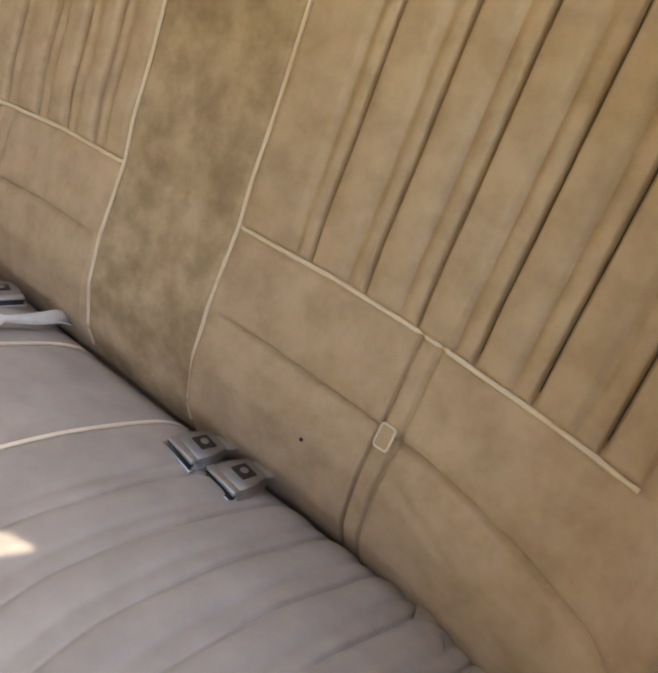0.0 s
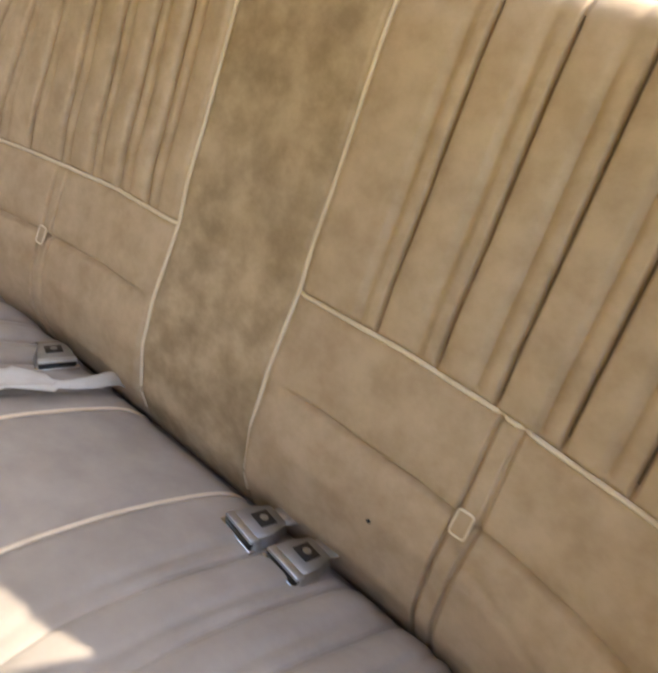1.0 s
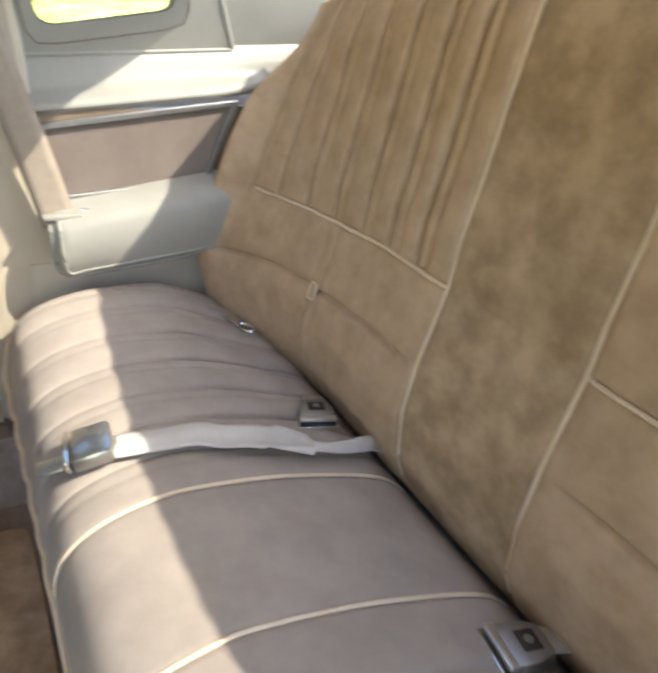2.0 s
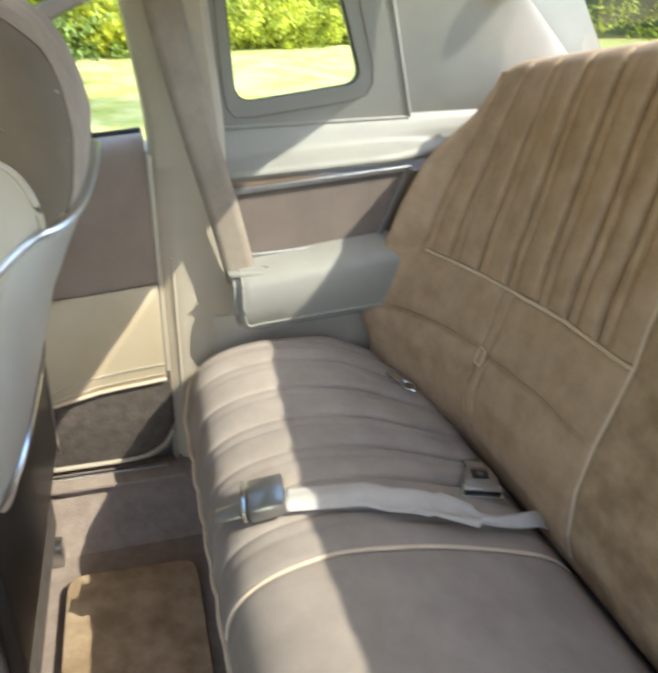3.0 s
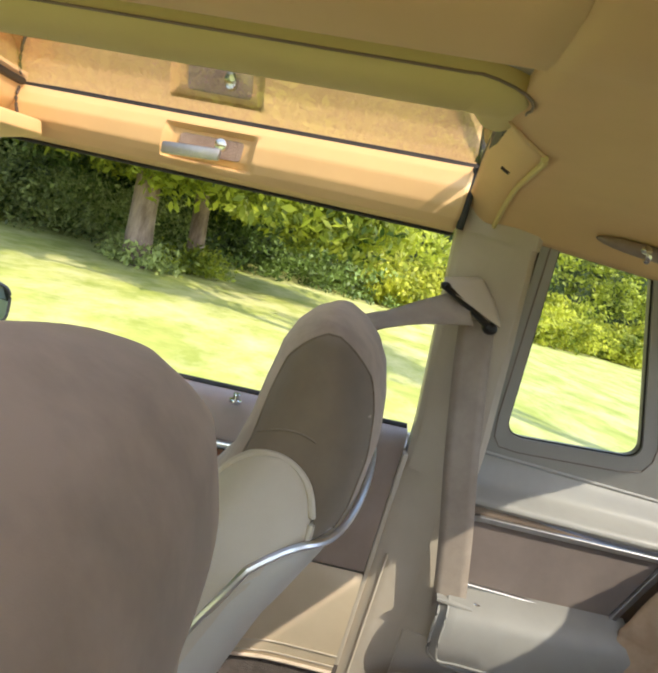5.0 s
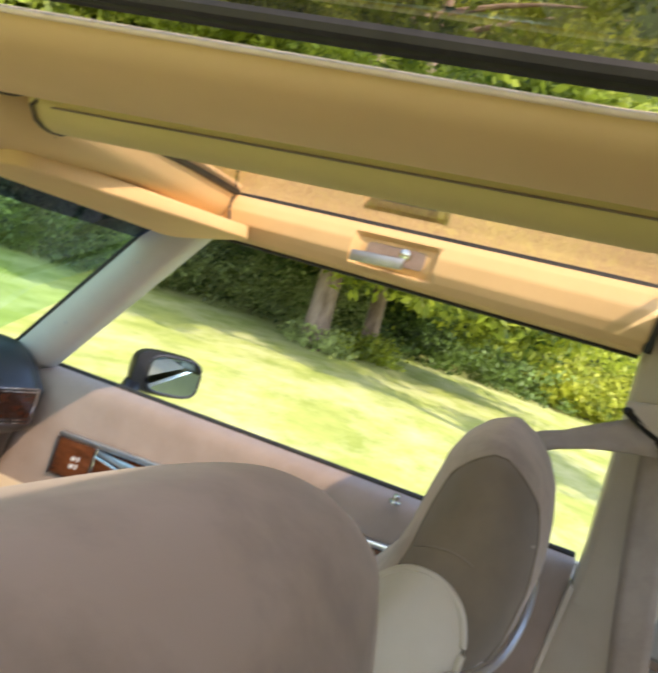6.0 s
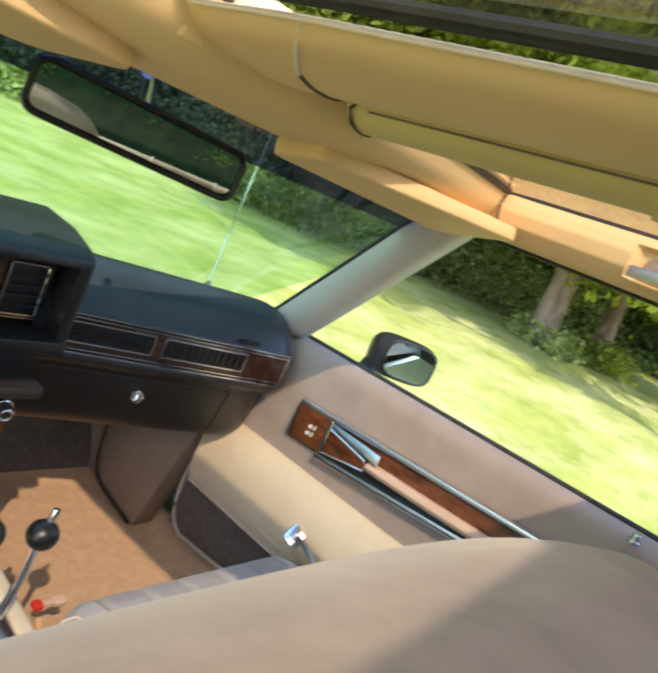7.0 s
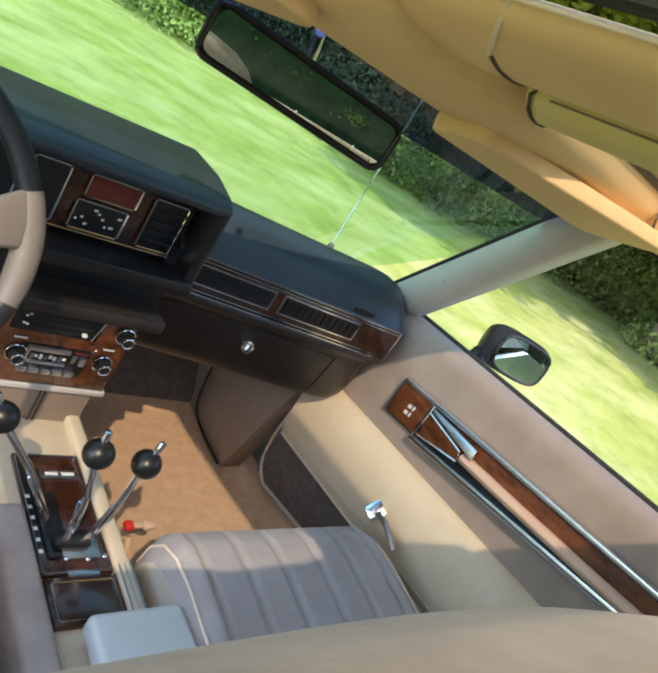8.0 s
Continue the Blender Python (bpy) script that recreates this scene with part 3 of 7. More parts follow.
for side, word in ((1, "right"), (-1, "left")):
    x = 0.107 if side > 0 else -0.133
    tagged(part("bar_seal_" + word, tube([(x if side > 0 else bar_left(y) - 0.006, y, roof_z(y) + (0.010 if side > 0 else 0.017)) for y in span(-0.33, 0.212, 10)], 0.0048 if side > 0 else 0.0036, 8), RUBBER), "black rubber seal along the roof bar", "seal", kind="structure")
    # padded lip round the inner edge and the rear corner of each roof opening
    def lip_wide(s):
        """Half width of the padded lip along its way from the header to the rear corner."""
        return 0.0315 * (1.0 - 0.5 * max(0.0, min(1.0, (s - 0.70) / 0.30)))

    if side > 0:
        lip = [(0.068, y, roof_z(y)) for y in span(0.189, -0.314, 18)]
        lip += [(0.068 + 0.028 * (1 - math.cos(a)), -0.314 - 0.022 * math.sin(a), roof_z(-0.33)) for a in span(0.12, 1.57, 8)]
        lip += [(x, -0.336 - 0.012 * (x - 0.09) / 0.09, roof_z(-0.34) + 0.06 * (x - 0.09)) for x in span(0.11, 0.19, 5)]
    else:
        lip = [(bar_left(y) - 0.001, y, roof_z(y) + 0.007) for y in span(0.203, -0.322, 14)]
        lip += [(-0.103 - 0.030 * (1 - math.cos(a)), -0.322 - 0.030 * math.sin(a), roof_z(-0.33) + 0.007) for a in span(0.1, 1.57, 9)]
        lip += [(-x, -0.352 + 0.5 * (ceiling_edge(x) + 0.353), roof_z(-0.352) + 0.008) for x in span(0.15, 0.56, 9)]
    # The left lip's pale colour stands in for the highlight along its edge.
    tagged(part("opening_lip_" + word, tube([Vector(p) + Vector((0, 0, 0.0045 if side > 0 else 0.0)) for p in lip], lip_wide if side > 0 else 0.0017, 16, flat=0.69 if side > 0 else 1.0), HEADLINER_LAWN if side > 0 else PIPING), "padded tan lip round the roof opening", "trim", kind="structure")
    if side < 0:
        tagged(part("corner_seal", tube([Vector(p) + Vector((-0.005, 0.006, 0.007)) for p in lip[13:27]], 0.0042, 8), RUBBER), "black rubber seal round the opening's rear corner", "seal", kind="structure")
    # sloping rear frame of the opening between the lip and the rail
    def rear_frame(x, v):
        y0, y1 = -0.350 - 0.026 * max(0.0, (x - 0.13) / 0.47), ceiling_edge(x) - 0.004
        return Vector((side * x, y0 + (y1 - y0) * v, rear_roof(x, y1)[2] - 0.002 + 0.022 * (1 - v) ** 1.5 - 0.004 * math.sin(math.pi * v)))

    ob = part("opening_frame_" + word, grid(rear_frame, span(0.13, 0.622, 30), span(0, 1, 9)), HEADLINER)
    ob.modifiers.new("thick", "SOLIDIFY").thickness = 0.004 * side
    tagged(ob, "sloping sand rear frame of the roof opening", "trim", kind="structure")
    tagged(part("frame_edge_" + word, tube([rear_frame(x, 1.0) + Vector((0, 0, -0.001)) for x in span(0.24, 0.622, 16)], 0.0035, 8), HEADLINER_LAWN), "rounded edge of the opening's frame", "trim", kind="structure")
    tagged(part("frame_slot_" + word, tube([rear_frame(0.385, v) + Vector((0, 0, -0.001)) for v in (0.42, 0.52, 0.62)], 0.0022, 6), CARPET_DARK), "small dark slot in the opening's frame", "trim", kind="structure")
    if side > 0:
        groove = []
        for i in range(1, len(lip) - 2):
            d = (Vector(lip[i + 1]) - Vector(lip[max(i - 1, 0)])).normalized()
            groove.append(Vector(lip[i]) + Vector((d.y, -d.x, 0)) * (lip_wide(i / (len(lip) - 1)) + 0.0015) + Vector((0, 0, -0.003)))
        tagged(part("lip_groove", tube(groove, 0.0010, 6), KICK), "dark groove beside the padded lip", "seam", kind="structure")


def header_y(x):
    return 0.206 + 0.20 * max(0.0, abs(x) - 0.10) ** 1.0


# the front header: a face towards the rear, then the underside running to the windscreen
HEAD = [(0.0, 0.040, 0.0), (0.0, 0.034, 0.0), (0.002, 0.0, 0.0), (0.01, -0.018, 0.0), (0.05, -0.035, 0.2), (0.12, -0.048, 0.8), (0.17, -0.052, 1.0), (0.18, -0.030, 1.0), (0.185, 0.02, 1.0)]


def header(x, i):
    dy, dz, k = HEAD[int(i)]
    y0 = header_y(x)
    y = y0 + dy * (1 if abs(x) < 0.1 else 1 - 0.25 * (abs(x) - 0.1) / 0.5)
    return (x, y, 1.318 + dz)


ob = part("header", grid(header, span(-0.60, 0.60, 61), list(range(len(HEAD)))), HEADLINER, sharp=50)
ob.modifiers.new("thick", "SOLIDIFY").thickness = 0.004
tagged(ob, "tan padded windscreen header", "header", kind="structure")
cover = [(-0.13, 0.212), (0.10, 0.212), (0.10, 0.25), (0.06, 0.30), (0.0, 0.315), (-0.06, 0.30), (-0.13, 0.25)]
tagged(part("header_cover", prism([(a, b, 1.300 - 0.28 * (b - 0.212)) for a, b in cover], (0, 0, 0.02), 0.004), HEADLINER), "tan mirror mount cover at the header", "trim", kind="structure")
SEAM = [(-0.137, 0.088), (-0.118, 0.103), (-0.10, 0.118), (-0.08, 0.134), (-0.04, 0.152), (0.0, 0.168), (0.03, 0.176), (0.045, 0.180), (0.052, 0.182)]
seam = smooth_path([(x, y, roof_z(y) + (bar_drop(x / (bar_left(y) / -0.13)) if x < 0 else bar_drop(x)) - 0.0005) for x, y in SEAM], 6)
tagged(part("seam", tube(seam[17:] [:-8] + [Vector((x, 0.180 + 0.15 * (x - 0.03), roof_z(0.18) + dz)) for x, dz in ((0.034, -0.004), (0.044, -0.0135), (0.056, -0.0170), (0.068, -0.0180), (0.082, -0.0165), (0.094, -0.0110), (0.100, -0.002))], 0.0017, 6), CARPET_DARK), "dark seam between roof bar and header", "seam", kind="structure")
# A pale cord paints the highlight on the bar's lit edge.
tagged(part("seam_edge", tube(seam[:19], 0.0022, 6), PIPING), "roof bar edge at the header, its highlight as a pale cord", "seam", kind="structure")
outline = [Vector((a, b, 1.3005 - 0.28 * (b - 0.212))) for a, b in cover[1:]]
tagged(part("cover_seam", tube(smooth_path(outline, 4), 0.0013, 5), DASH_LOW), "thin dark edge of the mirror mount cover", "seam", kind="structure")

for side, word in ((1, "right"), (-1, "left")):
    def rail(y, i):
        lo = 1.323 - 0.0757 * (y + 0.374)
        hi = 1.405 - 0.104 * (y + 0.374)
        path = [(0.612, hi + 0.012), (0.590, hi + 0.003), (0.583, hi - 0.006), (0.577, (hi * 2 + lo) / 3), (0.580, (hi + lo * 2) / 3), (0.588, lo + 0.012), (0.600, lo), (0.630, lo - 0.006), (0.650, lo + 0.02)]
        k = min(int(i), 7)
        px = path[k][0] + (path[k + 1][0] - path[k][0]) * (i - k)
        pz = path[k][1] + (path[k + 1][1] - path[k][1]) * (i - k)
        wide = max(0.0, min(1.0, (0.068 - abs(y - 0.004)) / 0.008))
        tall = max(0.0, min(1.0, (i - 2.2) / 0.25)) * max(0.0, min(1.0, (5.2 - i) / 0.3))
        return (side * (px + 0.016 * wide * tall), y, pz)

    ob = part("rail_" + word, grid(rail, span(-0.372, 0.42, 133), span(0, 8, 49)), HEADLINER, sharp=50)
    ob.modifiers.new("thick", "SOLIDIFY").thickness = 0.004 * side
    tagged(ob, "tan padded roof side rail", "roof rail", kind="structure")
    low = [(side * 0.630, y, 1.323 - 0.0757 * (y + 0.374) - 0.008) for y in span(-0.372, 0.36, 12)]
    tagged(part("seal_" + word, tube(low, 0.0032, 8), RUBBER), "black rubber window seal", "seal", kind="structure")
    tagged(part("rail_skin_" + word, prism([(side * 0.612, -0.40, 1.408), (side * 0.612, 0.42, 1.322), (side * 0.66, 0.42, 1.29), (side * 0.66, -0.40, 1.335)], (0, 0, 0.005)), PAINT, smooth=False), "light painted roof edge", "car body", kind="structure")
    # windscreen pillar
    lo_a, hi_a = Vector((side * 0.715, 0.72, 0.885)), Vector((side * 0.585, 0.365, 1.268))
    pillar = grid(lambda i, s: lo_a.lerp(hi_a, s) + Vector([(side * 0.03, -0.052 + 0.012 * s, 0), (side * -0.004, -0.046 + 0.012 * s, 0.004), (side * -0.016, -0.012, 0.008), (side * -0.014, 0.02, 0.014), (side * -0.004, 0.036, 0.018), (side * 0.025, 0.05, 0.02)][int(i)]), list(range(6)), span(-0.06, 1.03, 22))
    ob = part("pillar_" + word, pillar, VINYL_PALE, sharp=60)
    ob.modifiers.new("thick", "SOLIDIFY").thickness = 0.004 * side
    tagged(ob, "pale grey windscreen pillar trim", "pillar", kind="structure")
    edge = [lo_a.lerp(hi_a, k) + Vector((side * -0.010, 0.034, 0.018)) for k in span(-0.05, 1.0, 8)]
    tagged(part("pillar_seal_" + word, tube(edge, 0.005, 6), RUBBER), "black seal between pillar and windscreen", "seal", kind="structure")
    for s in (0.27, 0.72):
        c = lo_a.lerp(hi_a, s) + Vector((side * -0.018, -0.012, 0.008))
        tagged(part("screw", ball(c, 0.0045, (0.6, 1, 1), 2), STEEL), "small trim screw in the pillar", "screw", kind="structure")

joint = smooth_path([(0.590, 0.286, 1.280), (0.5755, 0.291, 1.300), (0.5715, 0.294, 1.318), (0.578, 0.297, 1.334)], 4)
tagged(part("rail_joint", tube(joint, 0.0022, 6), CARPET_DARK), "dark joint between roof rail and header", "seam", kind="structure")

# windscreen
def shield(x, s):
    bow = 0.10 * (1 - (x / 0.80) ** 2)
    lo = Vector((x, 1.0 + bow, 0.80))
    hi = Vector((x * 0.85, 0.36 + 0.6 * bow, 1.275))
    return lo.lerp(hi, s)


ob = part("window_1", grid(shield, span(-0.80, 0.80, 25), span(0, 0.86, 9)), SHIELD)
ob.visible_shadow = False
tagged(ob, "clear raked windscreen", "windscreen", kind="structure")
ob = part("window_2", grid(shield, span(-0.80, 0.80, 25), span(0.86, 1.0, 4)), BAND)
ob.visible_shadow = False
tagged(ob, "blue tinted shade band of the windscreen", "windscreen", kind="structure")
# rounded upper corners of the rear window's surround, added to shade ledge and sail
CORNER = [(0.28, -0.886), (0.407, -0.897), (0.46, -0.911), (0.507, -0.930), (0.56, -0.952), (0.60, -0.975), (0.64, -1.00)]


def corner_trim(x, s):
    y = -0.868 + s * (lerp(CORNER, abs(x)) + 0.868)
    return (x, y, 1.362 + 0.93 * (y + 0.882) - 0.006)


for a, b, word in ((0.28, 0.585, "right"), (-0.585, -0.28, "left")):
    ob = part("window_surround_" + word, grid(corner_trim, span(a, b, 25), span(0, 1, 6)), VINYL_PALE)
    ob.modifiers.new("thick", "SOLIDIFY").thickness = 0.004
    tagged(ob, "pale rounded rear window corner trim, added to shade the ledge", "trim", kind="structure")
# rear window
ob = part("window_3", grid(lambda x, s: (x, -0.882 - 0.33 * s, 1.362 - 0.307 * s), span(-0.68, 0.68, 9), span(0, 1, 5)), REAR_GLASS)
tagged(ob, "lightly tinted rear window", "rear window", kind="structure")


# ---- quarter trim behind the door, both sides ----
def lean(z):
    """How far out the quarter window's plane lies at a height."""
    return 0.757 - 0.37 * (z - 1.02)


def quarter(side, word):
    # upper panel with the window opening, on the leaning plane
    def on(y, z, off=0.0):
        return Vector((side * (lean(z) - off), y, z))

    opening = [on(-0.567, 1.028), on(-0.787, 1.062), on(-0.668, 1.338), on(-0.527, 1.338)]
    hole = rounded_loop(opening, 0.035, 7)[:14] + rounded_loop(opening, 0.005, 7)[14:]
    outer = rounded_loop([on(-0.535, 0.985), on(-0.886, 1.000), on(-0.749, 1.345), on(-0.500, 1.345)], 0.016, 7)
    q = thing("quarter_trim", (side * 0.72, -0.65, 0.25), "pale grey moulded quarter trim with an opera window" if side > 0 else "pale quarter trim beside the rear seat", "interior trim", "quarter trims")
    part("window_frame", frame_band(outer, hole, (side * -0.012, 0, 0)), QUARTER, q)
    step_a = [on(a, b, 0.0125) for a, b in ((-0.513, 1.343), (-0.544, 1.06), (-0.552, 1.022), (-0.566, 1.006), (-0.60, 1.006), (-0.765, 1.031), (-0.795, 1.042), (-0.803, 1.062), (-0.799, 1.09), (-0.694, 1.343))]
    part("bead", tube(step_a, 0.0012, 6), INSERT, q, "dark groove")
    part("band_edge", tube([on(-0.886, 1.004, 0.010), on(-0.82, 1.174, 0.010), on(-0.751, 1.343, 0.010)], 0.0045, 8), QUARTER, q)
    part("band_foot", tube([on(-0.54, 0.988, 0.010), on(-0.884, 1.002, 0.010)], 0.0045, 8), QUARTER, q)
    part("gasket", tube([p + Vector((side * -0.004, 0, 0)) for p in hole], 0.0026, 6, True), RUBBER, q)
    reveal = grid(lambda i, s: hole[int(i)] + Vector((side * 0.016 * s, 0, 0)), list(range(len(hole))), [0, 1], closed_u=True)
    part("reveal", reveal, QUARTER, q)
    # sail panel up to the rear window
    def sail(s, z):
        y0 = -0.80 + 0.10 * max(0, (z - 1.06) / 0.28) if z > 1.0 else -0.80
        y1 = -1.30 + 0.26 * max(0, (z - 1.06) / 0.28)
        return (side * (lean(z) - 0.001 - 0.004 * math.sin(s * math.pi)), y0 + (y1 - y0) * s, z)

    part("sail_panel", grid(sail, span(0, 1, 14), span(0.98, 1.36, 12)), QUARTER, q)
    # ledge under the window
    ledge = smooth_path([(0.790, 1.012, 0), (0.762, 0.998, 0), (0.751, 0.985, 0), (0.744, 0.968, 0), (0.737, 0.953, 0), (0.722, 0.944, 0), (0.700, 0.936, 0), (0.695, 0.926, 0), (0.705, 0.918, 0)], 3)
    part("ledge", grid(lambda i, y: (side * (ledge[int(i)].x + max(0.0, 0.742 - ledge[int(i)].x) * 0.85 * max(0.0, min(1.0, (-0.84 - y) / 0.12))), y, ledge[int(i)].y - 0.07 * (y + 0.7)), list(range(len(ledge))), span(-0.50, -1.24, 30)), QUARTER, q)
    # middle panel behind the chrome frame, armrest and lower panel
    # Brown puts the shade of the gap below the ledge into this panel.
    part("middle_panel", block(side * 0.703 if side > 0 else -0.715, side * 0.715 if side > 0 else -0.703, -1.0, -0.546, 0.775, 0.915, 0.0), KICK, q, "backing panel, shade of the gap below the ledge in its brown")
    part("backing", block(side * 0.703 if side > 0 else -0.715, side * 0.715 if side > 0 else -0.703, -1.0, -0.50, 0.60, 0.775, 0.0), VINYL, q, "sand backing panel")
    part("front_backing", block(side * 0.703 if side > 0 else -0.715, side * 0.715 if side > 0 else -0.703, -0.546, -0.50, 0.775, 0.915, 0.0), VINYL, q)
    if side > 0:
        loop = [(side * 0.700, -0.545, 0.897), (side * 0.700, -0.878, 0.928), (side * 0.700, -0.815, 0.786), (side * 0.700, -0.560, 0.772)]
        a = rounded_loop([Vector(p) for p in loop], 0.008, 3)
        inner = [(side * 0.700, -0.553, 0.888), (side * 0.700, -0.861, 0.9175), (side * 0.700, -0.809, 0.795), (side * 0.700, -0.567, 0.7815)]
        b = rounded_loop([Vector(p) for p in inner], 0.006, 3)
        part("chrome_frame", bevelled(frame_band(a, b, (side * -0.010, 0, 0)), 0.0022, 1), BUCKLE, q, "chrome frame")
        part("insert", prism([(side * 0.7035, -0.545, 0.892), (side * 0.7035, -0.872, 0.922), (side * 0.7035, -0.812, 0.79), (side * 0.7035, -0.56, 0.776)], (side * -0.004, 0, 0)), INSERT, q, "brown cloth insert")
        prof = [(0.704, 0.772), (0.690, 0.770), (0.662, 0.764), (0.640, 0.752), (0.630, 0.735), (0.628, 0.70), (0.636, 0.668), (0.655, 0.652), (0.704, 0.650)]

        def arm(i, s):
            x, z = prof[int(i)]
            y = -0.537 - 0.30 * s - (1 - s) * 0.022 * (1 - math.sqrt(max(0.0, 1 - min(1.0, max(0.0, (0.700 - z) / 0.05)) ** 2)))
            k = min(1.0, math.sqrt(max(0.0, s) / 0.05)) if s < 0.05 else 1.0
            cx, cz = 0.704, 0.712
            return (side * (cx + (x - cx) * (0.75 + 0.25 * k)), y, cz + (z - cz) * (0.86 + 0.14 * k) + 0.035 * s * (1 if z > 0.7 else 0.6))

        bm = grid(arm, list(range(len(prof))), [0, 0.006, 0.016, 0.03, 0.05] + span(0.1, 1, 12))
        bm.verts.ensure_lookup_table()
        bm.faces.new([bm.verts[i] for i in range(len(prof))])
        bmesh.ops.recalc_face_normals(bm, faces=list(bm.faces))
        part("armrest", bm, QUARTER, q, "padded armrest")
        for k, r in ((0.004, 0.0030), (0.045, 0.0022)):
            low_row = 7 if k < 0.02 else 6
            welt = [Vector(arm(a, k)) for a in range(2, low_row)] + [Vector(arm(low_row, b)) for b in span(k + 0.012, 0.95, 12)]
            part("welt", tube(smooth_path([p + Vector((side * -0.001, 0, 0)) for p in welt], 3), r, 6), QUARTER, q, "raised welt")
    part("lower_panel", prism([(side * 0.700, -0.505, 0.40), (side * 0.700, -0.90, 0.40), (side * 0.700, -0.90, 0.665), (side * 0.700, -0.505, 0.665)], (side * 0.012, 0, 0), 0.003), VINYL, q, "sand lower panel")
    # the pillar at the door's rear edge
    def post(i, z):
        top = max(0.0, (z - 1.0) / 0.35)
        out = 0.712 - 0.075 * top ** 1.15 - 0.02 * top
        px, py = [(0.03, -0.417), (0.004, -0.419), (-0.004, -0.428), (-0.008, -0.455), (-0.008, -0.50), (-0.004, -0.53), (0.004, -0.538), (0.02, -0.545)][int(i)]
        return (side * (out + px), py + 0.045 * top, z)

    part("pillar", grid(post, list(range(8)), span(0.30, 1.36, 26)), VINYL, q, "sand pillar trim")
    part("pillar_cover", grid(lambda i, z: Vector(post(i, z)) + Vector((side * -0.003, 0, 0)), [2, 3, 4, 5], span(0.935, 1.33, 12)), VINYL, q, "raised sand belt cover")
    part("door_welt", tube([Vector(post(2, z)) + Vector((side * -0.002, -0.012, 0)) for z in span(0.38, 0.78, 12)], 0.0028, 6), VINYL, q, "raised welt")
    part("pillar_cap", grid(lambda i, z: Vector(post(i, z)) + Vector((side * -0.007, 0.004 if i < 3 else -0.004, 0)), list(range(7)), span(1.325, 1.40, 6)), VINYL, q, "sand pillar cap")
    return q


quarter(1, "right")
quarter(-1, "left")
for side in (1, -1):
    pane = [Vector((side * (lean(z) + 0.014), y, z)) for y, z in ((-0.54, 1.0), (-0.82, 1.03), (-0.70, 1.345), (-0.50, 1.345))]
    bm = bmesh.new()
    bm.faces.new([bm.verts.new(p) for p in (pane if side < 0 else pane[::-1])])
    ob = part("window_4" if side > 0 else "window_5", bm, GLASS)
    ob.visible_shadow = False
    tagged(ob, "small clear quarter window", "window", kind="structure")
    # lower roof edge above the quarter window
    soft = grid(lambda y, i: (side * [0.60, 0.622, 0.634, 0.645, 0.66][int(i)], y, [1.372, 1.362, 1.350, 1.342, 1.345][int(i)] - 0.012 * max(0, (-0.7 - y) / 0.3)), span(-0.43, -0.95, 12), list(range(5)))
    # Cornice: shade and lawn bounce are put into its darker olive colour.
    ob = part("cornice", soft, HEADLINER_SHADED)
    tagged(ob, "tan headliner edge over the quarter window", "headliner", kind="structure")


# ---- rear bench seat ----
BACK_Y = [(0.46, -0.95), (0.50, -0.905), (0.53, -0.884), (0.58, -0.866), (0.65, -0.862), (0.72, -0.874), (0.82, -0.904), (0.87, -0.910), (0.94, -0.927), (1.0, -0.939), (1.06, -0.951), (1.10, -0.961), (1.132, -0.972)]
# stitched pairs of the channels, one list for each side: the sharp line of each pair
PAIRS = {-1: [0.214, 0.289, 0.357, 0.426, 0.491, 0.560, 0.625], 1: [0.176, 0.238, 0.306, 0.380, 0.458, 0.538, 0.613]}
STRIP = 0.023
BUTTON = {-1: 0.380, 1: 0.366}
BACK_TOP = 1.132


def notch(d, w):
    return math.exp(-((d / w) ** 2)) if abs(d) < 4 * w else 0.0


def seam_z(a):
    return 0.816 - 0.05 * max(0, a - 0.25)


def crease_z(a):
    return lerp([(0.1, 0.716), (0.37, 0.707), (0.49, 0.703), (0.63, 0.684)], a)


